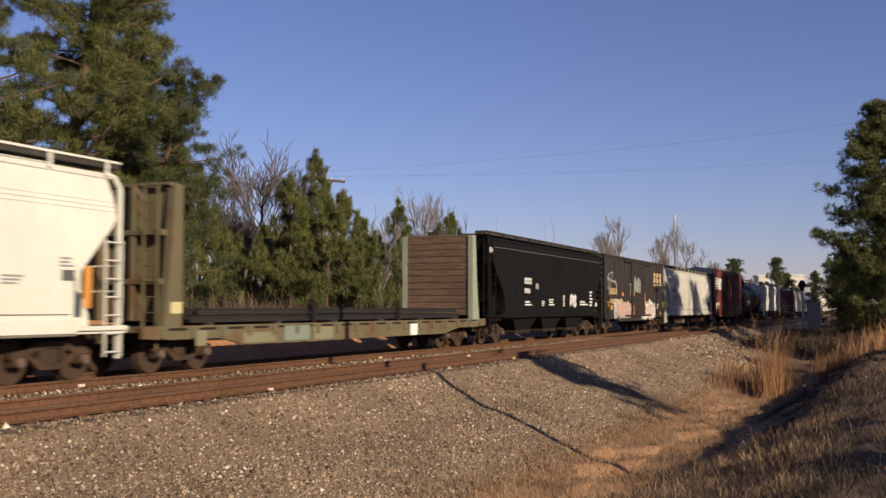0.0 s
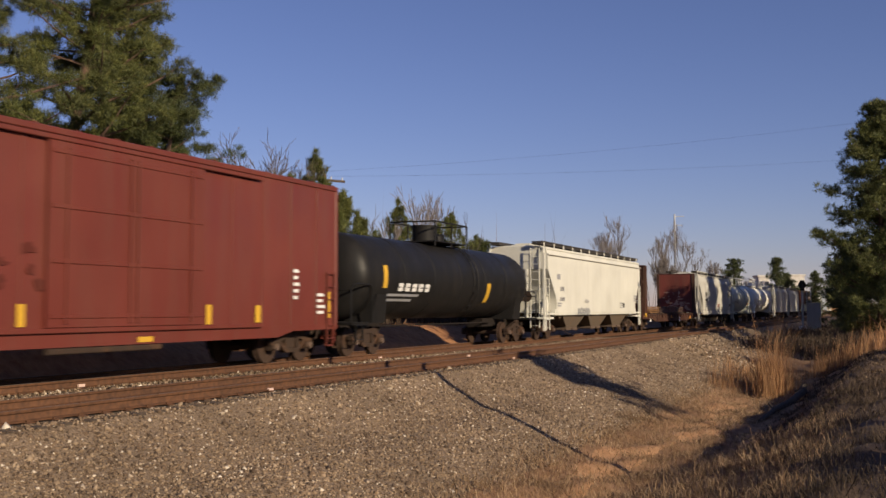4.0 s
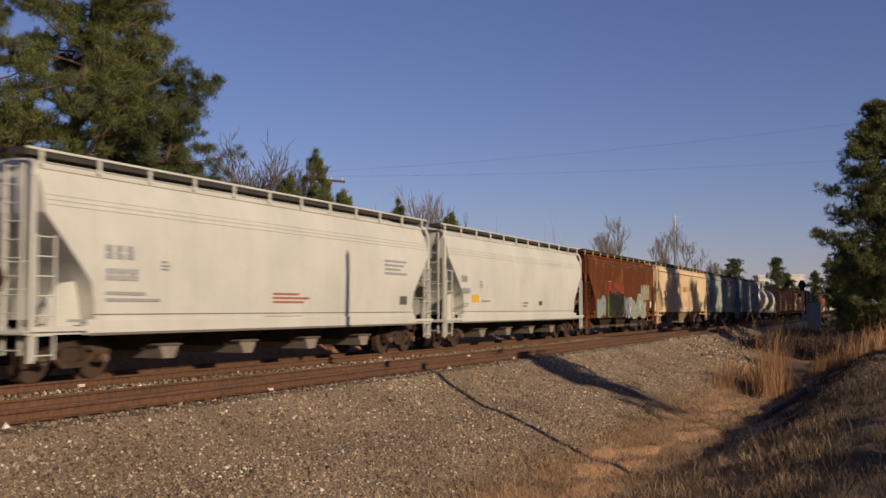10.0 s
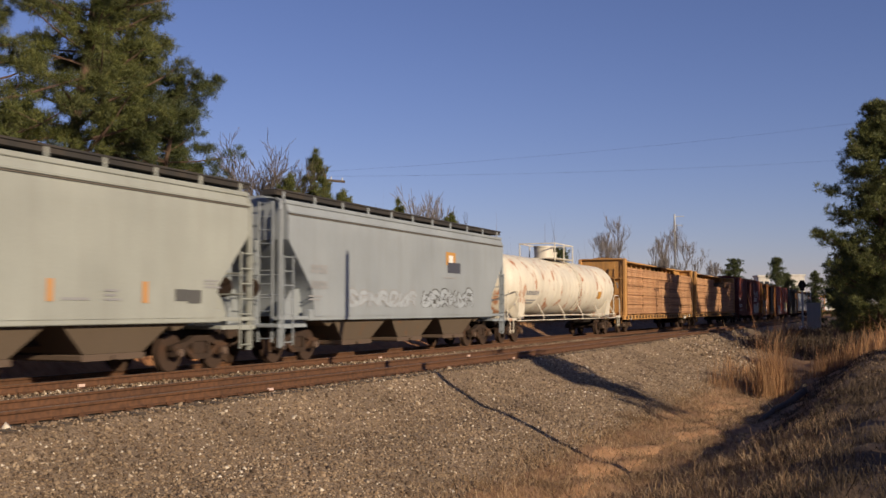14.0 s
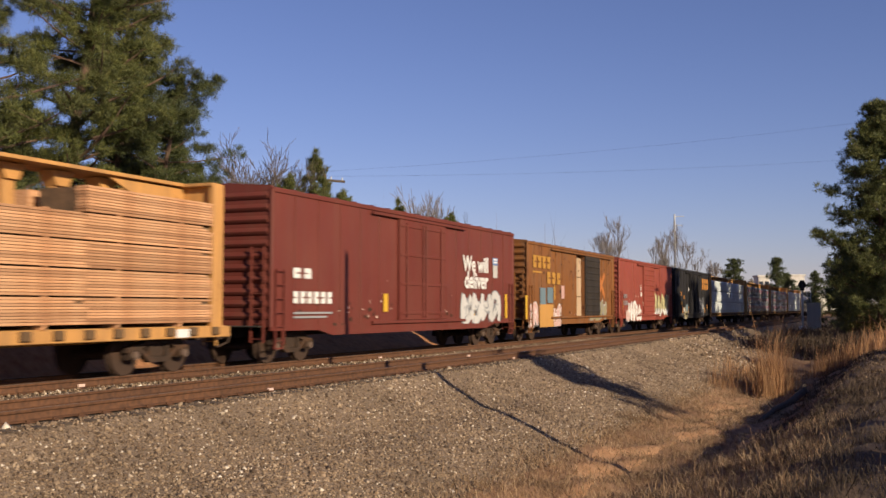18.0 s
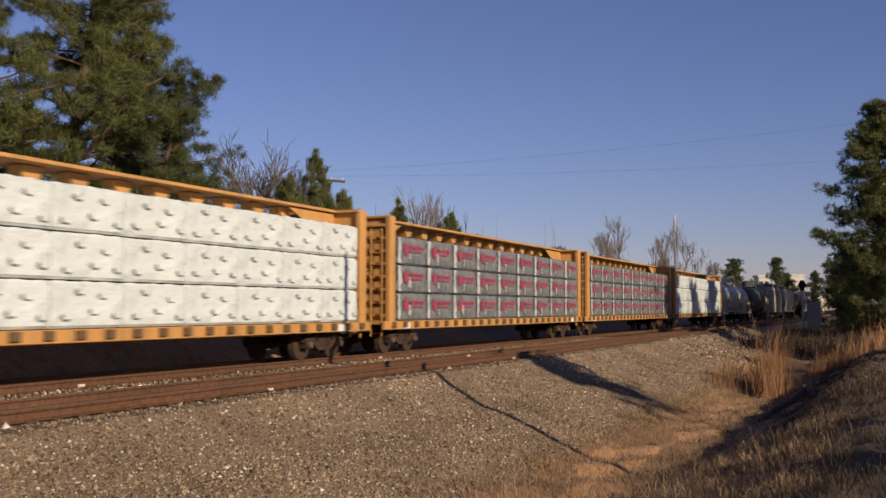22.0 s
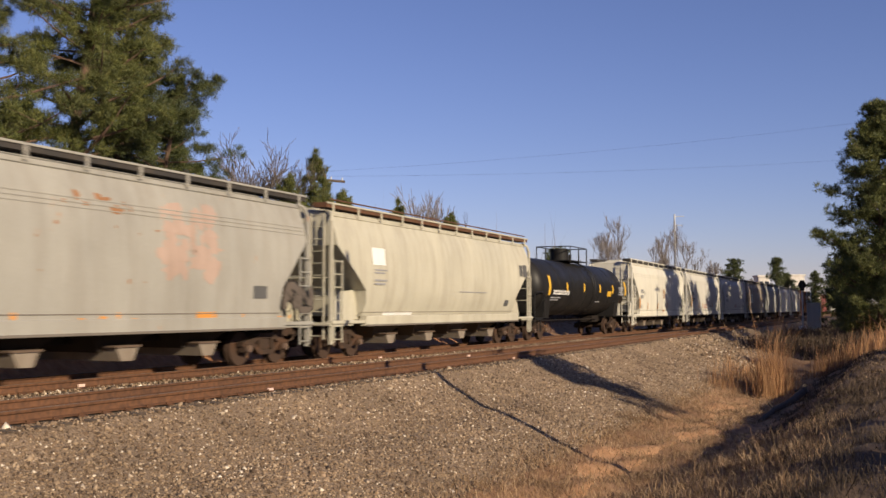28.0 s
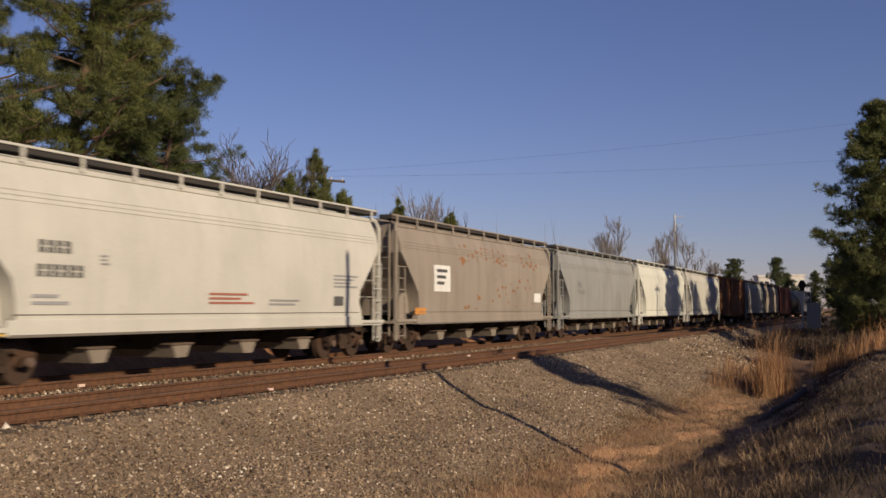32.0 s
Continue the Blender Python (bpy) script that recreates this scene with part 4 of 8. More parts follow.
    if long_walk:
        part("top_walkway", Shape().soft(-0.75, 0.75, 2.0, L - 2.0, zt + 0.02, zt + 0.08, 0.02), rail_mat, car)
        span = (2.0, L - 2.0)
        part("valve_housing", Shape().disc((0, m, zt + 0.28), 0.46, "z", 0.56, 20).disc((0, m, zt + 0.6), 0.5, "z", 0.08, 20), mat, car)
        hgt = 0.95
    else:
        span = (m - 1.5, m + 1.7)
        part("top_platform", Shape().soft(-0.95, 0.95, span[0], span[1], zt + 0.02, zt + 0.07, 0.02), rail_mat, car)
        part("valve_housing", Shape().disc((0, m - 0.4, zt + 0.33), 0.5, "z", 0.66, 20).disc((0, m - 0.4, zt + 0.68), 0.53, "z", 0.08, 20), mat, car)
        part("manway", Shape().disc((0, m + 0.75, zt + 0.2), 0.33, "z", 0.4, 16).disc((0, m + 0.75, zt + 0.42), 0.38, "z", 0.05, 16), mat, car)
        hgt = 0.8
    w = 0.75 if long_walk else 0.95
    loop = [(-w, span[0], zt + hgt), (w, span[0], zt + hgt), (w, span[1], zt + hgt), (-w, span[1], zt + hgt), (-w, span[0] + 0.05, zt + hgt)]
    rail = part("top_handrail", Shape().tube(loop, 0.03, 6), rail_mat, car)
    k = max(2, int((span[1] - span[0]) / 1.6))
    for sx in (-1, 1):
        for i in range(k + 1):
            y = span[0] + (span[1] - span[0]) * i / k
            part("rail_post", Shape().tube([(sx * w, y, zt - 0.15), (sx * w, y, zt + hgt)], 0.03, 6), rail_mat, rail)
    s = Shape()
    for dy in (0.0, 0.42):
        pts = [(math.cos(t) * (R + 0.07), m + 1.15 + dy, zc + math.sin(t) * (R + 0.07)) for t in np.linspace(math.radians(75), math.radians(-52), 14)]
        s.tube(pts, 0.022, 5)
    for t in np.linspace(math.radians(70), math.radians(-50), 12):
        x, z = math.cos(t) * (R + 0.07), zc + math.sin(t) * (R + 0.07)
        s.tube([(x, m + 1.15, z), (x, m + 1.57, z)], 0.018, 5)
    part("ladder", s, rail_mat, car)
    part("brake_pipe", Shape().tube([(0.5, 3.6, 0.92), (0.5, L - 3.6, 0.92)], 0.03, 6), M_DARKSTEEL, car)
    running_gear(car, L, 1.9, sill=False)

    def xf(z):
        d = min(abs(z - zc), R - 0.05)
        return math.sqrt(R * R - d * d)
    return car, xf, L


def bulkhead_flat(q0, q1, mat, label, face_mat, load_mat, H=4.45, load="rails", post_mat=None, top_mat=None, boards=12, top=1.28):
    L = q1 - q0
    car = new_car("bulkhead_flat_car", q0, label, "flat car")
    part("deck", Shape().soft(-1.45, 1.45, 0.1, L - 0.1, top - 0.14, top - 0.02, 0.02), mat, car)
    for sx in (-1, 1):
        part("side_sill", Shape().prism([(0.05, top), (0.05, 0.84), (1.0, 0.8), (2.9, 0.8), (4.2, 0.6), (L - 4.2, 0.6), (L - 2.9, 0.8), (L - 1.0, 0.8), (L - 0.05, 0.84), (L - 0.05, top)], "x", sx * 1.5 - 0.05, sx * 1.5 + 0.05), mat, car)
        for i in range(18):
            y = 0.7 + (L - 1.4) * i / 17
            part("stake_pocket", Shape().soft(sx * 1.57 - 0.04, sx * 1.57 + 0.04, y - 0.08, y + 0.08, top - 0.28, top - 0.05, 0.015), mat, car)
        for i in range(17):
            y = 0.7 + (L - 1.4) * (i + 0.5) / 17
            part("sill_slot", Shape().soft(sx * 1.553 - 0.004, sx * 1.553 + 0.004, y - 0.34, y + 0.34, top - 0.11, top - 0.05, 0.003), M_DARKSTEEL, car)
    for e, sg in ((0.0, 1), (L, -1)):
        b0, b1 = e + sg * 1.15, e + sg * 1.3
        bh = part("bulkhead", Shape().box(-1.42, 1.42, min(b0, b1), max(b0, b1), 1.24, H), face_mat if sg < 0 else mat, car, "", None, False)
        for i in range(boards):
            z = 1.26 + (H - 1.26) * i / boards
            part("board", Shape().soft(-1.4, 1.4, min(b1, b1 + sg * 0.06), max(b1, b1 + sg * 0.06), z + 0.008, z + (H - 1.26) / boards - 0.008, 0.008), face_mat, bh)
        for x in (-1.45, -0.5, 0.5, 1.45):
            w = 0.09 if abs(x) > 1 else 0.07
            yb = e + sg * 0.72
            poly = [(yb, 0.98), (e + sg * 1.42, 0.98), (e + sg * 1.42, H + 0.05), (e + sg * 1.1, H + 0.05), (e + sg * 0.95, 2.4)]
            if abs(x) > 1:
                s = Shape().prism([(p, z) for p, z in poly], "x", x - 0.1, x + 0.1)
                s.soft(x - 0.1, x + 0.1, min(b1, b1 + sg * 0.1), max(b1, b1 + sg * 0.1), 1.24, H + 0.05, 0.02)
            else:
                s = Shape().soft(x - w, x + w, min(e + sg * 0.85, b0), max(e + sg * 0.85, b0), 1.24, H, 0.02)
            part("bulkhead_post", s, post_mat if post_mat and sg < 0 else mat, car)
        for z in (2.15, 3.3):
            part("cross_member", Shape().soft(-1.4, 1.4, min(e + sg * 0.82, b0), max(e + sg * 0.82, b0), z - 0.07, z + 0.07, 0.02), mat, car)
        part("bulkhead_cap", Shape().soft(-1.5, 1.5, min(e + sg * 0.95, b1), max(e + sg * 0.95, b1), H, H + 0.08, 0.02), top_mat or mat, car)
        end_ladder(car, 0.9, 1.3, e + sg * 0.8, 0.6, H, mat)
        part("brake_wheel", Shape().disc((-0.7, e + sg * 0.3, 1.9), 0.27, "y", 0.05, 16), M_TRUCK, car)
    rnd = random.Random(q0)
    y0, y1 = 2.0, L - 2.0
    if load == "rails":
        for tier in range(2):
            z = top + 0.06 + tier * 0.2
            for i in range(11):
                x = -1.25 + i * 0.25
                part("steel_rail", Shape().prism([(x - 0.07, z), (x + 0.07, z), (x + 0.07, z + 0.02), (x + 0.012, z + 0.04), (x + 0.012, z + 0.11), (x + 0.035, z + 0.125), (x + 0.035, z + 0.165), (x - 0.035, z + 0.165), (x - 0.035, z + 0.125), (x - 0.012, z + 0.11), (x - 0.012, z + 0.04), (x - 0.07, z + 0.02)],
                     "y", y0 + rnd.uniform(0, 0.5), y1 - rnd.uniform(0, 0.5)), load_mat, car)
        for k in range(6):
            y = y0 + 0.8 + (y1 - y0 - 1.6) * k / 5
            part("timber_bearer", Shape().box(-1.4, 1.4, y - 0.06, y + 0.06, top - 0.02, top + 0.06), M_TIE, car, smooth=False)
        for k in (0.33, 0.66):
            y = y0 + (y1 - y0) * k
            part("load_stake", Shape().soft(1.38, 1.46, y - 0.05, y + 0.05, 1.0, 1.8, 0.01), M_DARKSTEEL, car)
    else:
        for half, (a, b) in enumerate(((3.5, 6.85), (7.0, 15.9))):
            for tier in range(4):
                z = top + 0.06 + tier * 0.115
                for i in range(5):
                    x = -1.22 + i * 0.5
                    part("steel_slab", Shape().soft(x, x + 0.46, a + rnd.uniform(0, 0.2), b - rnd.uniform(0, 0.2), z, z + 0.085, 0.01), P_SLABBRIGHT if half == 0 else load_mat, car)
        for y in (3.9, 5.2, 6.5, 7.5, 9.6, 11.7, 13.8, 15.4):
            part("timber_bearer", Shape().box(-1.4, 1.4, y - 0.06, y + 0.06, top - 0.02, top + 0.06), M_TIE, car, smooth=False)
        for y in (9.9, 12.9):
            part("load_strap", Shape().box(-1.26, 1.28, y - 0.03, y + 0.03, top + 0.5, top + 0.515).box(1.27, 1.285, y - 0.03, y + 0.03, top - 0.02, top + 0.515), M_DARKSTEEL, car, smooth=False)
        part("end_panel", Shape().soft(-1.05, 1.05, 1.08, 1.145, 3.72, 4.22, 0.02), P_SIGNRED, car, "bright red end panel")
    running_gear(car, L, 2.1, mat)
    return car, flat_side(1.555), L


def pack_shape(w, l, h, seed, bulge=0.03):
    """A wrapped bundle: a box with rounded edges and a sagging skin, from a grid on each side."""
    rnd = random.Random(seed)
    n = 12
    s = Shape()
    ring_pts = []
    for k in range(n + 1):
        y = l * k / n
        f = 1.0 if 0 < k < n else 0.97
        r = []
        c = 0.06
        for px, pz in [(-w / 2 + c, 0), (w / 2 - c, 0), (w / 2, c), (w / 2, h * 0.2), (w / 2, h * 0.35), (w / 2, h * 0.5), (w / 2, h * 0.65), (w / 2, h * 0.8), (w / 2, h - c), (w / 2 - c, h), (-w / 2 + c, h), (-w / 2, h - c), (-w / 2, c)]:
            jx = rnd.uniform(-bulge, bulge) * 0.55 if abs(px) > w / 2 - 0.01 else 0
            jz = rnd.uniform(-bulge, bulge * 0.3) * 0.6 if pz > h * 0.9 else 0
            r.append((px * f + jx, y, pz * (0.99 if f < 1 else 1) + jz))
        ring_pts.append(r)
    return s.loft(ring_pts)


def centerbeam(q0, q1, label, load, seed=1):
    L = q1 - q0
    H = 4.62
    car = new_car("centerbeam_flat_car", q0, label, "flat car")
    part("deck", Shape().soft(-1.42, 1.42, 0.1, L - 0.1, 1.0, 1.1, 0.02), M_CB, car)
    for sx in (-1, 1):
        part("side_sill", Shape().soft(sx * 1.44 - 0.05, sx * 1.44 + 0.05, 0.05, L - 0.05, 0.82, 1.08, 0.015), M_CB, car)
        for i in range(26):
            y = 0.7 + (L - 1.4) * i / 25
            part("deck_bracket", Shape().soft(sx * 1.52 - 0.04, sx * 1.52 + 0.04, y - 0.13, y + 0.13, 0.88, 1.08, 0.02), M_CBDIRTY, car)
    # ends
    for e, sg in ((0.0, 1), (L, -1)):
        a, b = sorted((e + sg * 0.55, e + sg * 0.67))
        part("end_bulkhead", Shape().box(-1.42, 1.42, a, b, 1.1, H - 0.05), M_CB, car)
        for x in (-1.42, 1.42):
            part("end_post", Shape().soft(x - 0.1, x + 0.1, min(e + sg * 0.4, e + sg * 0.8), max(e + sg * 0.4, e + sg * 0.8), 0.95, H, 0.03), M_CB, car)
        ribs = (1.25, 2.35, 3.4) if load == "lumber" else [1.3 + i * (H - 1.6) / 7 for i in range(8)]
        for z in ribs:
            part("bulkhead_rib", Shape().soft(-1.32, 1.32, min(e + sg * 0.4, e + sg * 0.55), max(e + sg * 0.4, e + sg * 0.55), z - 0.05, z + 0.05, 0.015), M_CB, car)
        part("end_cap", Shape().soft(-1.45, 1.45, min(e + sg * 0.42, e + sg * 0.85), max(e + sg * 0.42, e + sg * 0.85), H - 0.06, H + 0.03, 0.02), M_CB, car)
        # the web widens to the bulkhead under the top chord
        part("top_gusset", Shape().prism([(e + sg * 0.7, H - 0.08), (e + sg * 3.4, H - 0.08), (e + sg * 2.6, H - 0.4), (e + sg * 0.7, H - 0.95)], "x", 0.45, 0.5), M_CB, car)
        end_ladder(car, 0.85, 1.25, e + sg * 0.3, 0.6, 4.2, M_CB)
    part("top_chord", Shape().prism([(-0.62, H - 0.04), (0.62, H - 0.04), (0.62, H + 0.04), (0.3, H + 0.09), (-0.3, H + 0.09), (-0.62, H + 0.04)], "y", 0.5, L - 0.5), M_CB, car)
    n = 15
    for i in range(n):
        y = 1.7 + (L - 3.4) * i / (n - 1)
        part("web_post", Shape().soft(-0.12, 0.12, y - 0.16, y + 0.16, 1.1, H - 0.06, 0.03), M_CB, car)
        part("post_cap", Shape().prism([(y - 0.34, H - 0.07), (y + 0.34, H - 0.07), (y + 0.17, H - 0.4), (y - 0.17, H - 0.4)], "x", -0.2, 0.2), M_CB, car)
    a, b = 0.95, L - 0.95
    rnd = random.Random(seed)
    if load == "lumber":
        rows = 5 if seed % 2 else 5
        cnt = 5
        th = (4.1 - 1.14) / rows
        bl = (b - a) / cnt
        for t in range(rows):
            for i in range(cnt):
                if t == rows - 1 and seed == 2 and i in (2, 3):
                    continue
                for sx in (-1, 1):
                    # the near core's dark colour puts shade into the gaps between boards
                    core = cached(("lumber", sx), lambda: Shape().box(min(sx * 0.16, sx * 1.44), max(sx * 0.16, sx * 1.44), 0.06, bl - 0.1, 0.0, th - 0.05).data("lumber_pack", M_LUMBER_GAP if sx > 0 else M_LUMBER, False))
                    pack = part("lumber_pack", core, M_LUMBER, car, at=(0, a + i * bl, 1.14 + t * th + 0.05))
                    if sx < 0:
                        continue
                    hb = (th - 0.028) / 9
                    for k in range(9):
                        lag = rnd.choice((0, 0, 0, 1, 2)) if k > 6 else 0
                        board = cached(("course", lag), lambda: Shape().box(1.2, 1.5, 0.0, bl - 0.06 - 0.2 * lag, 0.006, hb - 0.006).data("board", M_LUMBER, False))
                        part("board", board, M_LUMBER, pack, at=(rnd.uniform(-0.015, 0.0), rnd.uniform(0, 0.05), k * hb))
            for i in range(cnt * 2):
                y = a + (i + 0.5) * (b - a) / (cnt * 2)
                part("sticker", Shape().box(-1.48, 1.48, y - 0.04, y + 0.04, 1.1 + t * th, 1.14 + t * th + 0.05), M_LUMBER, car, smooth=False)
    else:
        rows, cnt = 3, 9 if load == "silver" else 10
        top = 4.0 if load == "silver" else 4.12
        th, bl = (top - 1.12) / rows, (b - a) / cnt
        mat = M_SILVER if load == "silver" else M_WRAP
        shapes = [pack_shape(1.32, bl - 0.03, th - 0.025, k + seed * 10).data("wrapped_pack", mat) for k in range(5)]
        for t in range(rows):
            for i in range(cnt):
                for sx in (-1, 1):
                    w = part("wrapped_pack", shapes[rnd.randrange(5)], mat, car, at=(sx * 0.84, a + i * bl, 1.12 + t * th))
                    if sx > 0:
                        if load == "silver":
                            s = Shape()
                            cy, cz = bl * 0.27, th * 0.55
                            disc = [(cy + math.cos(q) * 0.22, cz + math.sin(q) * 0.22) for q in np.linspace(0, 2 * math.pi, 17)[:-1]]
                            s.add([(0.705, cy, cz)] + [(0.705, p, q) for p, q in disc], [(0, 1 + k, 1 + (k + 1) % 16) for k in range(16)])
                            for row, (za, zb) in enumerate(((0.03, 0.15), (-0.1, -0.02))):
                                for q in range(7 - row):
                                    y0 = bl * 0.42 + q * 0.16
                                    s.add([(0.705, y0, cz + za), (0.705, y0 + 0.12, cz + za), (0.705, y0 + 0.12, cz + zb), (0.705, y0, cz + zb)], [(0, 1, 2, 3)])
                            tagged(part("printed_mark", s, M_REDPRINT, w, "red printed mark", smooth=False), kind="stuff")
                            # near-white strips paint the highlights on the wrap's folds
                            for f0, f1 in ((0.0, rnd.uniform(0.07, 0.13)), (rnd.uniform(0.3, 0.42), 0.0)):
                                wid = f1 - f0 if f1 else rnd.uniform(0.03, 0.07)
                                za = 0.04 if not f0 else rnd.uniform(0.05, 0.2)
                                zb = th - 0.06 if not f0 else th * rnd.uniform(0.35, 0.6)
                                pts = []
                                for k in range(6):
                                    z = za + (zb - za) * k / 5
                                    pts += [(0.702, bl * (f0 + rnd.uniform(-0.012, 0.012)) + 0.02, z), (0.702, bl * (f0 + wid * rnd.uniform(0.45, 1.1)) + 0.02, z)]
                                part("wrap_fold", Shape().add(pts, [(2 * k, 2 * k + 1, 2 * k + 3, 2 * k + 2) for k in range(5)]), M_FOLD_SHINE, w, "highlight painted on a wrap fold", smooth=False)
                        else:
                            s = Shape()
                            for g in range(5):
                                y0, z0 = bl * (0.1 + 0.36 * (g % 3) + 0.16 * (g // 3)) + rnd.uniform(-0.06, 0.06), th * (0.2 + 0.42 * (g // 3) + 0.1 * (g % 2)) + rnd.uniform(-0.04, 0.04)
                                y0 = min(y0, bl - 0.42)
                                s.add([(0.7, y0, z0), (0.7, y0 + 0.1, z0), (0.7, y0 + 0.09, z0 + 0.05), (0.7, y0 + 0.04, z0 + 0.1), (0.7, y0, z0 + 0.05)], [(0, 1, 2, 3, 4)])
                                s.add([(0.7, y0 + 0.05, z0 - 0.04), (0.7, y0 + 0.28, z0 - 0.05), (0.7, y0 + 0.28, z0 - 0.02), (0.7, y0 + 0.05, z0 - 0.01)], [(0, 1, 2, 3)])
                            tagged(part("printed_mark", s, M_GREYPRINT, w, "small grey printed mark", smooth=False), kind="stuff")
    running_gear(car, L, 2.3, M_CB)
    for y in (1.5, L - 2.2):
        mark(car, flat_side(1.495), y, y + 0.5, 0.84, 1.04, M_WHITE_MARK)
    return car, flat_side(1.5), L


def words(car, text, x, y, z, size, mat, bold=0.0):
    """Readable words in the built-in typeface, on a side."""
    cu = bpy.data.curves.new("words", "FONT")
    cu.body, cu.size, cu.extrude, cu.offset = text, size, 0.003, bold
    tmp = bpy.data.objects.new("words", cu)
    scene.collection.objects.link(tmp)
    me = bpy.data.meshes.new_from_object(tmp.evaluated_get(bpy.context.evaluated_depsgraph_get()))
    bpy.data.objects.remove(tmp)
    me.materials.clear()
    me.materials.append(mat)
    m = Matrix(((0, 0, 1, x), (1, 0, 0, y), (0, 1, 0, z), (0, 0, 0, 1)))
    return part("painted_words", me, mat, car, at=m)


# dark paint for shadow lines along sill and eave, and the lower lip
M_SHADE_LINE = paint("shade_line_paint", (0.16, 0.14, 0.12), 0.8, 0.0, 0.3)
# near-black: the shade under the car body is put into this colour
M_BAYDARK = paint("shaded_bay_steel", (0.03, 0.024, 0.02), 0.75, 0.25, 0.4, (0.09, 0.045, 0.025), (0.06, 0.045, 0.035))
M_BAY = paint("grimy_hopper_bay", (0.12, 0.09, 0.065), 0.8, 0.35, 0.6, (0.2, 0.09, 0.04))
M_BAYTAN = paint("dusty_tan_bay_paint", (0.27, 0.17, 0.09), 0.75, 0.2, 0.8)
M_OUTLET = paint("dusty_outlet_metal", (0.24, 0.2, 0.16), 0.75, 0.15, 0.6)
M_GATE = paint("outlet_gate_steel", (0.12, 0.085, 0.065), 0.7, 0.4, 0.5)
M_CB = paint("yellow_flat_car_paint", (0.56, 0.285, 0.09), 0.6, 0.35, 0.6, (0.26, 0.11, 0.04))
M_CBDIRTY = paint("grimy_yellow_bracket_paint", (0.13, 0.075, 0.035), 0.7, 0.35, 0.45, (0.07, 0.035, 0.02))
M_LUMBER = boards_wood("sawn_lumber", [(0.3, (0.44, 0.21, 0.1)), (0.5, (0.6, 0.33, 0.175)), (0.75, (0.7, 0.43, 0.25))], 3.5, (3.0, 0.6, 6.0))
M_LUMBER_GAP = speckled("board_gap_shade_wood", [(0.3, (0.1, 0.06, 0.035)), (0.7, (0.22, 0.13, 0.07))], 6.0)
M_WRAP = speckled("white_lumber_wrap", [(0.3, (0.62, 0.67, 0.68)), (0.7, (0.74, 0.79, 0.79))], 1.8, 0.45, 1.0, 0.14, 0.6, 0.08)
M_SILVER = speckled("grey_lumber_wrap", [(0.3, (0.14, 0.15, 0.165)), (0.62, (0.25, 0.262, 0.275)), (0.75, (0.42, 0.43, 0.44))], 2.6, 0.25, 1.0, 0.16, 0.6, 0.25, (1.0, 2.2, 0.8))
M_FOLD_SHINE = speckled("wrap_fold_shine", [(0.3, (0.6, 0.6, 0.6)), (0.7, (0.82, 0.81, 0.8))], 5.0, 0.35, 0.6, 0.03)
M_REDPRINT = paint("red_print", (0.36, 0.06, 0.11), 0.4, 0.0, 0.1)
M_GREYPRINT = paint("grey_print", (0.22, 0.24, 0.25), 0.6, 0.0, 0.0)


# ---- car paints ----
P_WHITE = paint("white_hopper_paint", (0.68, 0.67, 0.595), 0.55, 0.0, 0.09)
P_WHITE2 = paint("pale_grey_hopper_paint", (0.555, 0.535, 0.48), 0.55, 0.0, 0.1)
P_CREAM = paint("cream_hopper_paint", (0.48, 0.455, 0.365), 0.55, 0.12, 0.3, (0.42, 0.22, 0.1))
P_CREAM_PALE = paint("pale_cream_hopper_paint", (0.63, 0.605, 0.52), 0.55, 0.08, 0.2, (0.42, 0.22, 0.1))
P_BLACKCAR = paint("black_car_paint", (0.006, 0.0058, 0.006), 0.7, 0.0, 0.08, dirt_col=(0.035, 0.03, 0.026))
P_FADEDBLACK = paint("brown_faded_black_paint", (0.036, 0.031, 0.03), 0.65, 0.04, 0.3, dirt_col=(0.08, 0.065, 0.055))
P_NAVY = paint("faded_black_boxcar_paint", (0.024, 0.023, 0.024), 0.6, 0.05, 0.25, dirt_col=(0.07, 0.06, 0.05))
P_GREEN = paint("faded_olive_green_paint", (0.13, 0.112, 0.062), 0.7, 0.6, 0.5, (0.13, 0.07, 0.035))
P_LTGREEN = paint("pale_green_post_paint", (0.3, 0.34, 0.26), 0.6, 0.25, 0.4)
P_BOARD = speckled("bulkhead_board", [(0.3, (0.075, 0.042, 0.028)), (0.5, (0.15, 0.088, 0.058)), (0.75, (0.24, 0.155, 0.105))], 4.0, 0.9, 0.5, 0.01, 0.5, 0.3, (0.4, 3.0, 5.0))
P_PALEROOF = paint("pale_grey_roof_paint", (0.42, 0.4, 0.34), 0.6, 0.05, 0.3)
P_OXIDE = paint("oxide_red_paint", (0.15, 0.032, 0.022), 0.5, 0.03, 0.2)
P_REDFLAT = paint("red_brown_flat_car_paint", (0.07, 0.03, 0.022), 0.75, 0.4, 0.5, (0.13, 0.06, 0.03))
P_REDFACE = paint("scuffed_red_bulkhead_paint", (0.16, 0.036, 0.027), 0.7, 0.25, 0.3, (0.2, 0.1, 0.06))
P_BROWNHOP = paint("brown_hopper_paint", (0.117, 0.033, 0.011), 0.65, 0.55, 0.55, (0.22, 0.075, 0.02), (0.06, 0.035, 0.024))
P_TAN = paint("tan_yellow_hopper_paint", (0.73, 0.52, 0.32), 0.55, 0.0, 0.1)
P_GREY = paint("light_grey_hopper_paint", (0.34, 0.355, 0.325), 0.6, 0.04, 0.15)
P_BLUEGREY = paint("blue_grey_hopper_paint", (0.29, 0.32, 0.345), 0.6, 0.03, 0.15)
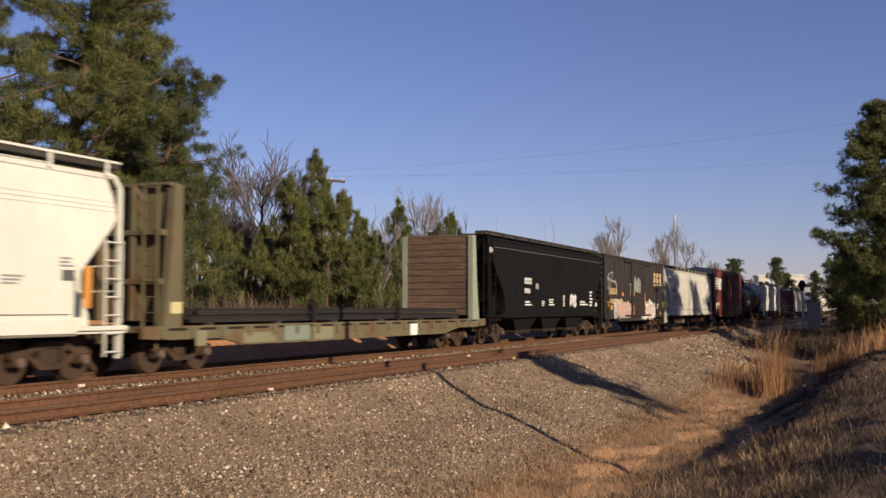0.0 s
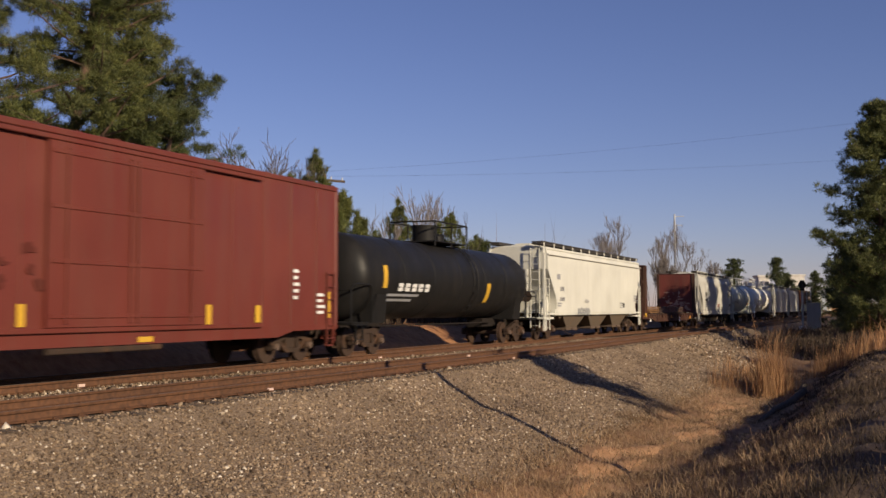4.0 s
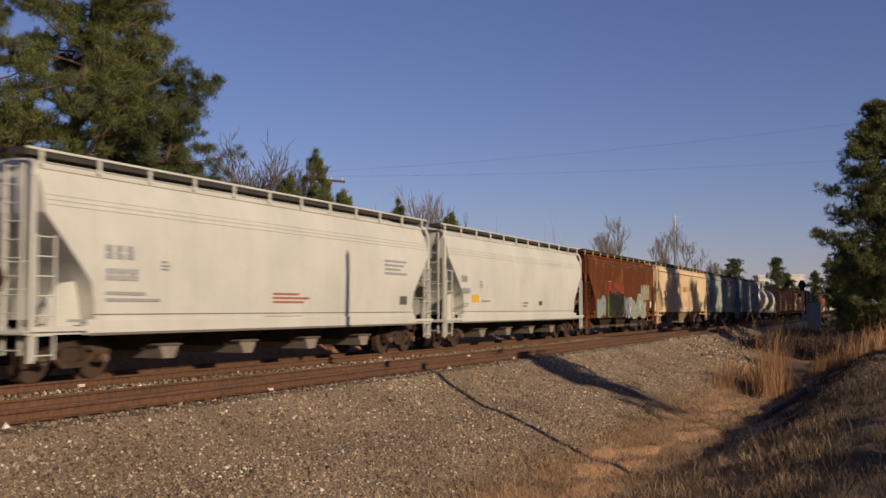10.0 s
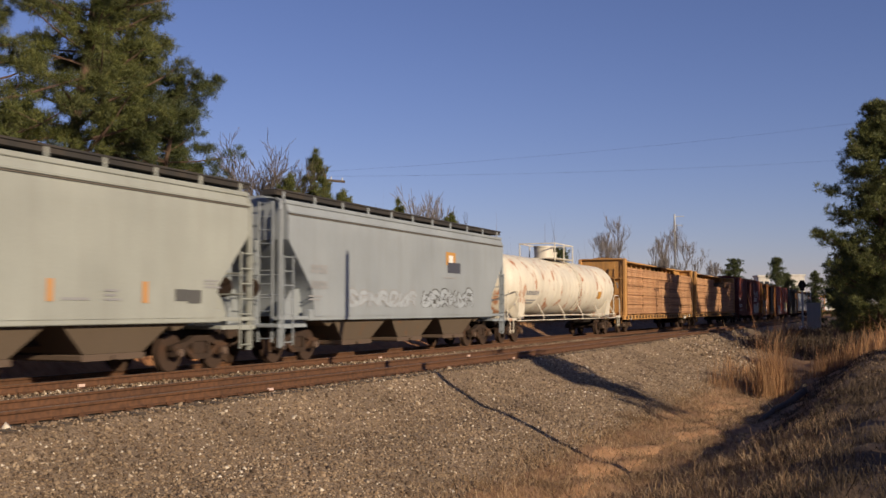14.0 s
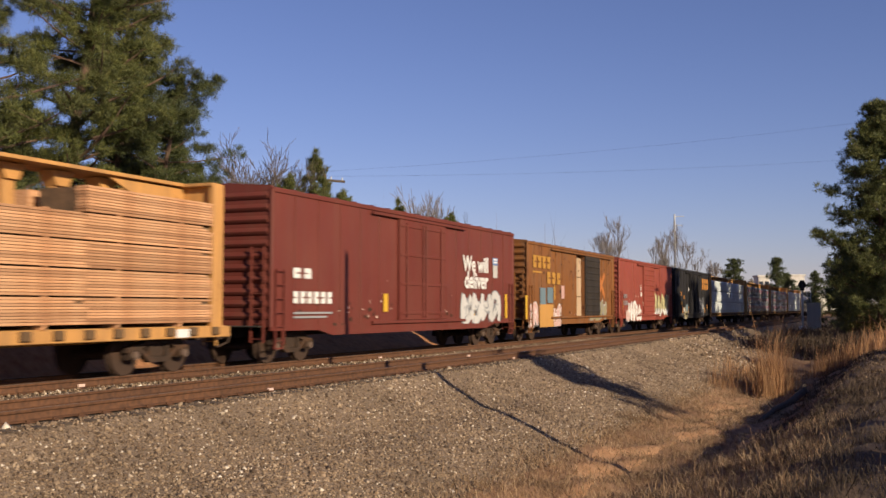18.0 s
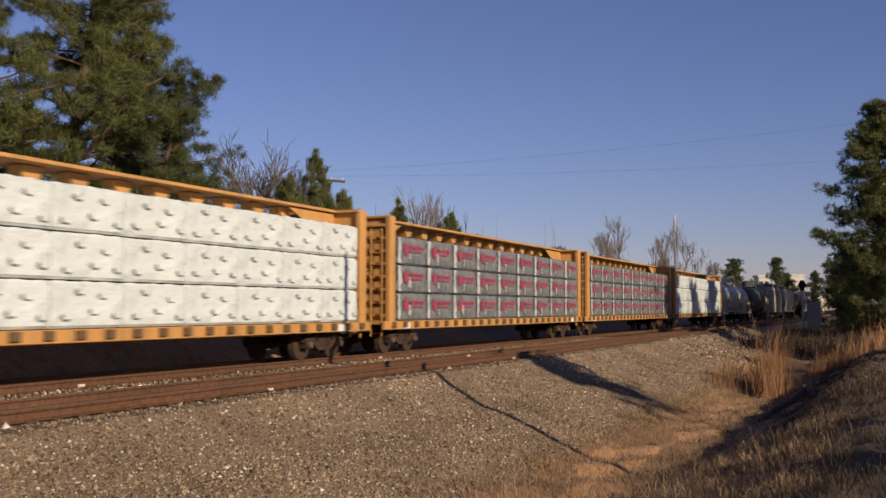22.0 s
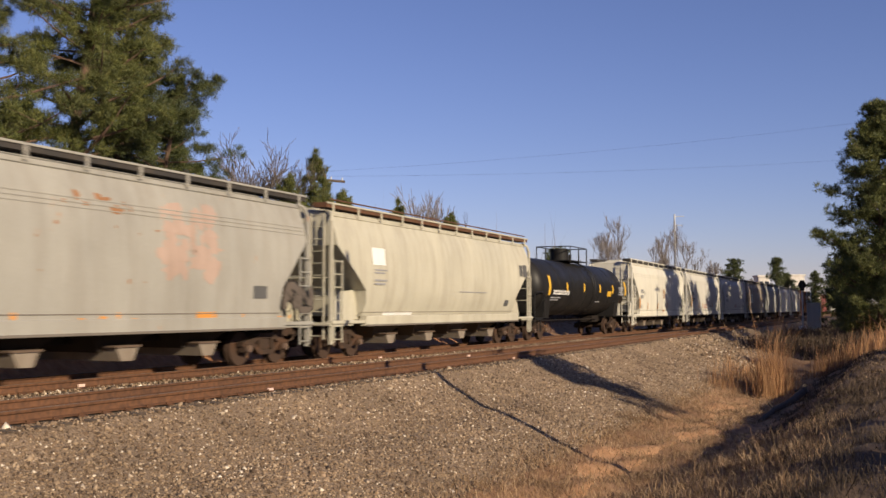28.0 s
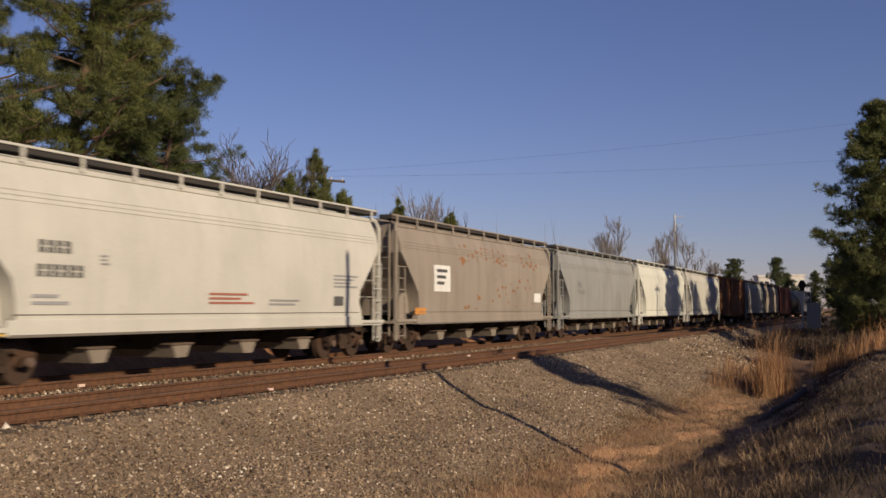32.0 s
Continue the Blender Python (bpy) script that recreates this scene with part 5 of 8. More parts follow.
P_TANKWHITE = paint("white_tank_paint", (0.66, 0.67, 0.58), 0.45, 0.0, 0.12)
P_TANKCREAM = paint("cream_tank_paint", (0.8, 0.72, 0.58), 0.45, 0.0, 0.15)
P_TANKBRIGHT = paint("bright_white_tank_paint", (0.9, 0.87, 0.78), 0.45, 0.0, 0.1)
P_TANKRUSTY = paint("rust_stained_white_tank_paint", (0.74, 0.68, 0.57), 0.5, 0.5, 0.3, (0.42, 0.15, 0.055))
P_TANKBLACK = paint("black_tank_paint", (0.014, 0.0135, 0.0135), 0.45, 0.0, 0.2, dirt_col=(0.06, 0.05, 0.042))
P_TANKGREY = paint("dark_grey_tank_paint", (0.075, 0.078, 0.085), 0.5, 0.0, 0.35)
P_RED = paint("red_boxcar_paint", (0.148, 0.031, 0.021), 0.65, 0.04, 0.2)
P_BRIGHTRED = paint("sunned_red_boxcar_paint", (0.27, 0.055, 0.036), 0.65, 0.06, 0.3)
P_ORANGE = paint("rusty_orange_boxcar_paint", (0.21, 0.075, 0.016), 0.75, 0.5, 0.6, (0.12, 0.042, 0.014))
P_DOORGREY = paint("dark_door_paint", (0.035, 0.03, 0.027), 0.55, 0.05, 0.3)
P_DOORPALE = paint("pale_door_liner", (0.56, 0.4, 0.26), 0.6, 0.1, 0.5)
P_GREYRUST = paint("grey_hopper_with_rust", (0.33, 0.32, 0.285), 0.6, 0.26, 0.3, (0.42, 0.2, 0.09))
P_TAUPE = paint("taupe_hopper_paint", (0.31, 0.265, 0.22), 0.6, 0.2, 0.35, (0.33, 0.13, 0.05))
P_MIDGREY = paint("mid_grey_hopper_paint", (0.3, 0.302, 0.29), 0.55, 0.02, 0.3)
P_RAILLOAD = speckled("dark_steel_load", [(0.3, (0.012, 0.011, 0.011)), (0.7, (0.035, 0.028, 0.024))], 8.0, 0.6, 0.3, 0.004)
P_SLABBRIGHT = speckled("orange_rusty_steel_load", [(0.3, (0.16, 0.075, 0.03)), (0.7, (0.36, 0.19, 0.08))], 5.0, 0.75, 0.3, 0.004)
P_SIGNRED = paint("bright_red_panel_paint", (0.38, 0.05, 0.03), 0.6, 0.05, 0.3)
P_SLAB = speckled("rusty_steel_load", [(0.3, (0.045, 0.026, 0.02)), (0.7, (0.12, 0.062, 0.042))], 5.0, 0.75, 0.3, 0.004)

# ---- the cars, front to rear ----
BODY = {}
BODY["c0"] = hopper(0.6, 18.3, P_WHITE, "clean white covered hopper freight car", 4.5, "round", 4)
BODY["c1"] = bulkhead_flat(18.75, 40.0, P_GREEN, "rusty olive green bulkhead flat car loaded with dark steel rails", P_BOARD, P_RAILLOAD, 4.4, "rails", P_LTGREEN, top=1.12)
BODY["c2"] = hopper(40.5, 58.5, P_BLACKCAR, "black covered hopper freight car", 4.55, "straight", 3, P_BLACKCAR, seams=False, panel_ribs=True, skirt=1.12)
BODY["c3"] = boxcar(59.1, 75.6, P_FADEDBLACK, "faded black boxcar with sprayed graffiti along its sill", 4.7, (0.5, 0.22), post_gap=1.2)
BODY["c4"] = hopper(76.4, 97.1, P_WHITE2, "long white covered hopper freight car", 4.5, "round", 4, dark_edge=True)
BODY["c5"] = boxcar(98.1, 117.6, P_OXIDE, "tall oxide red boxcar with white stripes", 5.2, (0.52, 0.26), plug=True, roof_mat=P_OXIDE, post_gap=1.4)
BODY["c6"] = tank_car(118.5, 136.7, P_TANKBLACK, "dirty black tank car with a top platform", 1.45, 2.6, side_rails=False)
BODY["c7"] = hopper(137.8, 158.3, P_WHITE, "white covered hopper car with a long roof walkway", 4.55, "straight", 3, M_BAY, seams=False, skirt=1.18)
BODY["c8"] = bulkhead_flat(158.6, 179.3, P_REDFLAT, "red brown bulkhead flat car loaded with rusty steel", P_REDFACE, P_SLAB, 4.35, "slabs", boards=3, top=1.15)
BODY["hc"] = hopper(180.3, 199.8, P_WHITE2, "off-white covered hopper car", 4.5, "round", 4)
BODY["ta"] = tank_car(200.15, 216.5, P_TANKWHITE, "white tank car with a short top platform", 1.43, 2.6)
BODY["tb"] = tank_car(217.6, 239.0, P_TANKBRIGHT, "bright cream tank car with a long railed walkway", 1.5, 2.66, long_walk=True, side_rails=False)
BODY["hd"] = hopper(240.1, 259.4, P_WHITE2, "pale grey covered hopper car", 4.5, "round", 4)
BODY["he"] = hopper(260.5, 279.3, P_WHITE2, "pale grey covered hopper car with a yellow panel", 4.5, "round", 4)
BODY["hf"] = hopper(279.9, 297.3, P_BROWNHOP, "brown rusty covered hopper car with bright graffiti", 4.55, "straight", 3, M_BAYDARK, bracket_mat=M_YELLOW_MARK, seams=False)
BODY["vs"] = hopper(298.4, 319.1, P_TAN, "tan yellow covered hopper car", 4.6, "straight", 3, M_BAYTAN, seams=False, skirt=1.26)
BODY["hg"] = hopper(319.9, 337.9, P_GREY, "light grey covered hopper car", 4.6, "straight", 3, M_BAY, seams=False, skirt=1.18)
BODY["hh"] = hopper(339.0, 357.0, P_BLUEGREY, "blue grey covered hopper car with faint graffiti", 4.6, "straight", 3, M_BAY, seams=False, skirt=1.18)
BODY["tc"] = tank_car(357.4, 377.5, P_TANKRUSTY, "white tank car with rust stains down its shell", 1.45, 2.62)
BODY["cb1"] = centerbeam(378.4, 402.5, "yellow centerbeam flat car stacked with bare sawn lumber", "lumber", 1)
BODY["cb2"] = centerbeam(403.3, 426.7, "yellow centerbeam flat car with uneven stacks of sawn lumber", "lumber", 2)
BODY["mp"] = boxcar(428.4, 448.0, P_RED, "dull red boxcar with white slogan and graffiti", 4.85, (0.5, 0.2), post_gap=1.3, plug=True)
BODY["or"] = boxcar(449.7, 465.8, P_ORANGE, "rusty orange boxcar with a dark door slid open", 4.65, (0.58, 0.36), P_DOORGREY, open_gap=(8.1, 9.6), post_gap=1.1)
BODY["rd"] = boxcar(466.9, 483.2, P_BRIGHTRED, "sun-faded red boxcar with white graffiti", 4.62, (0.5, 0.2), post_gap=4.0)
BODY["cx"] = boxcar(484.4, 500.2, P_NAVY, "faded black boxcar with orange lettering", 4.62, (0.5, 0.24), plug=True, post_gap=1.2)
BODY["cb3"] = centerbeam(500.8, 524.3, "yellow centerbeam flat car stacked with white wrapped lumber", "white", 3)
BODY["cb4"] = centerbeam(525.2, 548.9, "yellow centerbeam flat car stacked with grey wrapped lumber", "silver", 4)
BODY["cb5"] = centerbeam(549.5, 573.2, "yellow centerbeam flat car stacked with grey wrapped lumber", "silver", 5)
BODY["cb6"] = centerbeam(573.9, 597.6, "yellow centerbeam flat car stacked with white wrapped lumber", "white", 6)
BODY["td"] = tank_car(598.2, 618.6, P_TANKCREAM, "cream white tank car with a top platform", 1.45, 2.62)
BODY["te"] = tank_car(619.1, 636.1, P_TANKGREY, "dark grey tank car", 1.45, 2.62, side_rails=False)
BODY["hi"] = hopper(637.3, 655.4, P_GREYRUST, "grey covered hopper car with rust and a faded pink patch", 4.55, "round", 4)
BODY["hj"] = hopper(656.4, 675.2, P_CREAM, "cream covered hopper car with bulged sides", 4.5, "bulged", 4, walk_mat=M_RAIL, rail_top=True, seams=False, cut=2.3)
BODY["tf"] = tank_car(675.7, 693.9, P_TANKBLACK, "black tank car with yellow reflector bars", 1.45, 2.62, side_rails=False)
BODY["hk"] = hopper(695.3, 713.0, P_CREAM_PALE, "cream white covered hopper car with rust specks", 4.5, "round", 4)
BODY["hl"] = hopper(714.1, 731.1, P_WHITE2, "pale grey covered hopper car with dark lettering", 4.5, "round", 4)
BODY["hm"] = hopper(732.3, 749.8, P_WHITE2, "white covered hopper car with red and yellow marks", 4.5, "round", 4)
BODY["hn"] = hopper(750.7, 768.1, P_TAUPE, "taupe covered hopper car streaked with rust", 4.5, "round", 4)
BODY["ho"] = hopper(769.2, 785.9, P_MIDGREY, "mid grey covered hopper car", 4.5, "round", 4)
BODY["hp"] = hopper(787.0, 803.1, P_WHITE, "bright white covered hopper car", 4.5, "round", 4)
BODY["hq"] = hopper(804.1, 820.9, P_WHITE2, "pale covered hopper car at the rear", 4.5, "round", 4)
BODY["r1"] = boxcar(821.9, 838.5, P_ORANGE, "orange boxcar near the end of the train", 4.62)
BODY["r2"] = hopper(839.5, 856.6, P_MIDGREY, "grey covered hopper car", 4.5, "round", 4)
BODY["r3"] = hopper(857.6, 874.8, P_TAUPE, "dull brown-grey covered hopper car", 4.5, "round", 4)
BODY["r4"] = boxcar(875.8, 893.0, P_RED, "dark red boxcar far down the train", 4.62)
BODY["r5"] = tank_car(894.0, 912.0, P_TANKBLACK, "black tank car far down the train", 1.45, 2.62)
BODY["r6"] = hopper(913.0, 931.0, P_WHITE2, "pale covered hopper car far down the train", 4.5, "round", 4)
BODY["r7"] = boxcar(932.0, 949.0, P_NAVY, "faded black boxcar far down the train", 4.62)


def scuffs(car, y, seed):
    """Pale scrapes over the lower half of a bulkhead's face."""
    rnd = random.Random(seed)
    m = paint("pale_scuff", (0.42, 0.26, 0.2), 0.8, 0.0, 0.3)
    for k in range(40):
        cx, cz = rnd.uniform(-1.2, 1.2), 1.4 + abs(rnd.gauss(0, 0.75))
        w, h = rnd.uniform(0.08, 0.4), rnd.uniform(0.02, 0.1) * (3 if k % 5 == 0 else 1)
        ring = []
        for j in range(11):
            a, r = 2 * math.pi * j / 11, rnd.uniform(0.4, 1.0)
            ring.append((cx + math.cos(a) * w * r, y - 0.0004 * k, cz + math.sin(a) * h * r))
        part("scuff", Shape().add([(cx, y - 0.0004 * k, cz)] + ring, [(0, 1 + j, 1 + (j + 1) % 11) for j in range(11)]), m, car, smooth=False)


scuffs(BODY["c8"][0], BODY["c8"][2] - 1.368, 3)


# ---- markings ----
M_PALEORANGE = paint("pale_orange_lettering", (0.6, 0.44, 0.24), 0.6, 0.0, 0.2)
M_PINKTAG = paint("pink_spray", (0.62, 0.38, 0.34), 0.6, 0.0, 0.15)
M_NAVYTAG = paint("dark_spray", (0.07, 0.075, 0.1), 0.6, 0.0, 0.15)
M_PALETAG = paint("pale_spray", (0.5, 0.49, 0.47), 0.6, 0.0, 0.2)
M_GREYTAG = paint("grey_spray", (0.36, 0.37, 0.35), 0.6, 0.0, 0.2)
M_SMOKETAG = paint("smoke_grey_spray", (0.27, 0.28, 0.3), 0.6, 0.0, 0.2)
M_SAGETAG = paint("sage_green_spray", (0.25, 0.29, 0.22), 0.6, 0.0, 0.2)
M_SILVERTAG = paint("silver_spray", (0.6, 0.59, 0.57), 0.5, 0.0, 0.2)
M_LIMETAG = paint("lime_spray", (0.12, 0.155, 0.035), 0.6, 0.0, 0.2)
M_DARKGREEN = paint("deep_green_spray", (0.022, 0.035, 0.016), 0.6, 0.0, 0.2)
M_BROWNRED = paint("brown_red_spray", (0.2, 0.04, 0.022), 0.6, 0.0, 0.2)
M_GRIMESPOT = paint("dark_grime", (0.06, 0.034, 0.024), 0.8, 0.0, 0.3)
M_REDSPRAY = paint("red_spray", (0.36, 0.035, 0.025), 0.6, 0.0, 0.2)
M_PALEBLUE = paint("pale_blue_spray", (0.36, 0.46, 0.6), 0.6, 0.0, 0.2)
M_BLUETAG = paint("blue_spray", (0.14, 0.22, 0.42), 0.6, 0.0, 0.2)
M_OLIVETAG = paint("olive_spray", (0.32, 0.28, 0.16), 0.6, 0.0, 0.2)
M_FADEDYELLOW = paint("faded_yellow_lettering", (0.5, 0.25, 0.045), 0.65, 0.25, 0.3)
M_TANMARK = paint("orange_brown_lettering", (0.55, 0.27, 0.1), 0.6, 0.0, 0.1)
M_TANORANGE = paint("orange_reflector", (0.52, 0.27, 0.11), 0.6, 0.0, 0.15)
M_GOLD = paint("gold_paint", (0.52, 0.27, 0.075), 0.6, 0.0, 0.15)
M_BLUEGREYTAG = paint("blue_grey_spray", (0.37, 0.41, 0.45), 0.6, 0.0, 0.2)
M_REDORANGE = paint("red_orange_spray", (0.5, 0.17, 0.045), 0.6, 0.0, 0.3)
M_DEEPOXIDE = paint("deep_oxide_stain", (0.1, 0.024, 0.018), 0.6, 0.0, 0.2)
M_BEIGETAG = paint("beige_spray", (0.42, 0.36, 0.24), 0.6, 0.0, 0.2)
M_FADEDLINE = paint("dim_grey_spray", (0.12, 0.115, 0.11), 0.6, 0.0, 0.2)
M_TEALPATCH = paint("teal_patch_paint", (0.15, 0.22, 0.26), 0.6, 0.0, 0.25)
M_PALEYELLOWTAG = paint("pale_yellow_spray", (0.6, 0.53, 0.28), 0.6, 0.0, 0.2)
M_PINKWASH = paint("faded_pink_wash", (0.42, 0.31, 0.255), 0.65, 0.3, 0.4, (0.33, 0.305, 0.262))
M_RUSTPATCH = paint("rust_patch", (0.3, 0.145, 0.068), 0.8, 0.0, 0.3)
M_DULLGREENP = paint("dull_green_patch", (0.22, 0.21, 0.13), 0.7, 0.2, 0.4)
M_PALEGREENP = paint("pale_green_patch", (0.2, 0.24, 0.2), 0.65, 0.2, 0.4)
M_DARKSMEAR = paint("black_smear", (0.12, 0.1, 0.085), 0.7, 0.0, 0.3)

car, xf, L = BODY["c0"]
text_lines(car, xf, 15.58, 2.53, 0.41, 3, M_GREY_MARK, 0.038, 0.076)
mark(car, xf, 15.65, 16.01, 2.09, 2.31, M_DARK_MARK)
mark(car, xf, 16.28, 16.51, 1.53, 2.40, M_ORANGE_MARK)
text_lines(car, xf, 14.09, 2.14, 0.55, 3, M_GREY_MARK, 0.036, 0.072)
car, xf, L = BODY["c2"]
glyphs(car, xf, 4.35, 2.64, 0.28, 4, M_WHITE_MARK, 0.203)
glyphs(car, xf, 4.36, 2.22, 0.22, 3, M_WHITE_MARK, 0.205)
text_lines(car, xf, 4.37, 1.79, 0.99, 2, M_WHITE_MARK, 0.063, 0.127)
text_lines(car, xf, 6.79, 1.83, 0.51, 3, M_WHITE_MARK, 0.043, 0.086)
text_lines(car, xf, 7.95, 1.92, 0.87, 3, M_WHITE_MARK, 0.060, 0.121)
text_lines(car, xf, 10.22, 2.11, 0.35, 5, M_WHITE_MARK, 0.058, 0.117)
graffiti(car, xf, 11.51, 12.66, 1.60, 2.21, M_WHITE_MARK, M_GREY_MARK, 2, 11)
text_lines(car, xf, 13.30, 1.84, 1.44, 2, M_WHITE_MARK, 0.069, 0.138)
text_lines(car, xf, 15.23, 2.36, 0.55, 5, M_WHITE_MARK, 0.088, 0.176)
mark(car, xf, 16.35, 16.69, 1.65, 1.85, M_WHITE_MARK)
mark(car, xf, 5.95, 6.36, 2.43, 2.69, M_GREY_MARK)
text_lines(car, xf, -0.10, 4.04, 0.40, 4, M_WHITE_MARK, 0.031, 0.063)
car, xf, L = BODY["c3"]
glyphs(car, xf, 13.06, 3.31, 0.67, 3, M_PALEORANGE, 0.712)
mark(car, xf, 13.06, 13.66, 3.08, 3.21, M_PALEORANGE)
mark(car, xf, 14.00, 14.60, 3.11, 3.24, M_PALEORANGE)
mark(car, xf, 14.96, 15.63, 3.13, 3.25, M_PALEORANGE)
glyphs(car, xf, 1.12, 2.37, 0.35, 4, M_PALEORANGE, 0.337)
glyphs(car, xf, 1.18, 1.81, 0.27, 6, M_PALEORANGE, 0.365)
graffiti(car, xf, 2.1, 6.3, 0.95, 1.95, M_SMOKETAG, M_WHITE_MARK, 6, 25)
graffiti(car, xf, 2.9, 5.9, 0.95, 2.0, M_PINKTAG, M_BEIGETAG, 5, 21, lift=0.018)
graffiti(car, xf, 9.5, 13.48, 0.8, 2.1, M_WHITE_MARK, M_NAVYTAG, 6, 22)
graffiti(car, xf, 11.0, 12.6, 0.8, 2.0, M_PINKTAG, M_WHITE_MARK, 3, 26, lift=0.018)
for k, pts in enumerate((((0.5, 3.2), (0.9, 3.6), (0.7, 2.6)), ((1.2, 3.6), (1.9, 3.7), (1.3, 3.2), (2.1, 3.1)), ((2.1, 3.2), (2.6, 3.0), (2.7, 2.5)), ((0.5, 3.3), (1.3, 3.2), (0.8, 2.3)), ((6.0, 3.0), (6.4, 3.1), (6.2, 2.6), (6.1, 2.2)))):
    s = Shape()
    ribbon(s, xf, pts, 0.14, 0.01 + 0.001 * k, 0.5)
    part("sprayed_line", s, M_GREYTAG, car, smooth=False)
graffiti(car, flat_side(1.645), 6.9, 8.6, 2.55, 3.5, M_GREYTAG, M_FADEDLINE, 4, 24)
for k, (y, za, zb) in enumerate(((6.75, 1.1, 1.7), (6.8, 2.3, 2.7), (9.95, 1.1, 2.5))):
    s = Shape()
    ribbon(s, flat_side(1.645), [(y, za), (y + 0.05, (za + zb) / 2), (y - 0.03, zb)], 0.24, 0.004 + 0.001 * k, 0.7)
    part("rust_smear", s, M_REDORANGE, car, smooth=False)
mark(car, xf, 0.60, 0.93, 1.64, 1.97, M_YELLOW_MARK)
mark(car, xf, 1.21, 1.69, 1.46, 1.71, M_ORANGE_MARK)
mark(car, xf, 4.06, 4.49, 2.30, 2.50, M_ORANGE_MARK)
mark(car, xf, 8.33, 9.58, 1.05, 1.21, M_YELLOW_MARK)
mark(car, xf, 15.79, 16.29, 1.60, 1.99, M_YELLOW_MARK)
mark(car, xf, 15.05, 15.46, 1.09, 1.31, M_YELLOW_MARK)
text_lines(car, xf, 14.02, 1.78, 0.56, 3, M_WHITE_MARK, 0.061, 0.123)
car, xf, L = BODY["c4"]
glyphs(car, xf, 2.49, 2.77, 0.22, 4, M_DARK_MARK, 0.236)
mark(car, xf, 2.21, 2.49, 2.77, 2.98, M_RED_MARK)
glyphs(car, xf, 2.68, 2.26, 0.22, 6, M_DARK_MARK, 0.169)
text_lines(car, xf, 2.50, 1.86, 0.96, 2, M_GREY_MARK, 0.068, 0.137)
text_lines(car, xf, 15.94, 2.33, 1.45, 4, M_GREY_MARK, 0.075, 0.150)
mark(car, xf, 18.09, 18.63, 1.72, 2.04, M_DARK_MARK)
car, xf, L = BODY["c4"]
text_lines(car, xf, 15.60, 2.35, 1.54, 7, M_GREY_MARK, 0.046, 0.092)
mark(car, xf, 17.86, 18.35, 1.66, 1.98, M_DARK_MARK)
mark(car, xf, 7.47, 7.99, 1.04, 1.14, M_YELLOW_MARK)
mark(car, xf, 10.38, 10.83, 1.01, 1.12, M_YELLOW_MARK)
mark(car, xf, 13.31, 13.77, 1.00, 1.11, M_YELLOW_MARK)
mark(car, xf, 16.12, 16.59, 1.01, 1.12, M_YELLOW_MARK)
mark(car, xf, 19.26, 20.04, 1.01, 1.15, M_YELLOW_MARK)
text_lines(car, xf, 5.73, 1.26, 0.61, 2, M_GREY_MARK, 0.026, 0.052)
car, xf, L = BODY["c5"]
for k in range(5):
    mark(car, xf, 0.8, 3.1 - 0.06 * k, 4.25 - 0.235 * k, 4.37 - 0.235 * k, M_WHITE_MARK, "stripe")
for ya, yb in ((3.05, 3.5), (3.58, 4.1), (4.28, 5.1)):
    s = Shape().add([(xf(3.3) + 0.008, ya, 3.3), (xf(3.3) + 0.008, yb, 3.3), (xf(4.35) + 0.008, yb + 0.16, 4.35), (xf(4.35) + 0.008, ya + 0.16, 4.35)], [(0, 1, 2, 3)])
    part("emblem_block", s, M_WHITE_MARK, car, "plain white emblem block", smooth=False)
part("end_panel", Shape().soft(-1.46, 1.46, 0.0, 0.1, 4.72, 5.2, 0.02), P_PALEROOF, car, "pale grey panel at the top of the end")
part("roof_end", Shape().prism([(-1.47, 5.2), (1.47, 5.2), (0.0, 5.37)], "y", 0.0, 1.0), P_PALEROOF, car, "pale grey roof end")
wear(car, xf, 3.6, 12.0, 1.9, 3.2, M_DEEPOXIDE, 40, 27, "grime_spot", 0.4)
glyphs(car, xf, 1.30, 2.36, 0.24, 2, M_WHITE_MARK, 0.256)
glyphs(car, xf, 1.25, 1.81, 0.28, 3, M_WHITE_MARK, 0.231)
glyphs(car, xf, 2.50, 1.79, 0.29, 3, M_WHITE_MARK, 0.212)
text_lines(car, xf, 1.32, 1.69, 0.41, 3, M_WHITE_MARK, 0.050, 0.101)
text_lines(car, xf, 2.55, 1.66, 0.43, 2, M_WHITE_MARK, 0.065, 0.131)
mark(car, xf, 1.13, 1.28, 1.39, 2.09, M_YELLOW_MARK)
mark(car, xf, 3.17, 3.37, 1.15, 1.64, M_YELLOW_MARK)
mark(car, xf, 4.76, 4.95, 1.19, 1.63, M_YELLOW_MARK)
mark(car, xf, 6.90, 7.09, 1.17, 1.61, M_YELLOW_MARK)
mark(car, xf, 12.89, 13.10, 1.14, 1.62, M_YELLOW_MARK)
mark(car, xf, 15.02, 15.26, 1.16, 1.61, M_YELLOW_MARK)
mark(car, xf, 18.73, 18.96, 1.25, 2.02, M_YELLOW_MARK)
text_lines(car, xf, 10.74, 4.39, 1.20, 3, M_WHITE_MARK, 0.054, 0.108)
text_lines(car, xf, 8.27, 2.43, 1.14, 1, M_WHITE_MARK, 0.067, 0.133)
text_lines(car, xf, 10.87, 2.46, 1.16, 1, M_WHITE_MARK, 0.063, 0.125)
glyphs(car, xf, 11.46, 2.69, 0.22, 1, M_WHITE_MARK, 0.488)
text_lines(car, xf, 1.14, 1.31, 0.87, 2, M_WHITE_MARK, 0.039, 0.079)
text_lines(car, xf, 11.15, 1.88, 0.32, 1, M_WHITE_MARK, 0.143, 0.285)
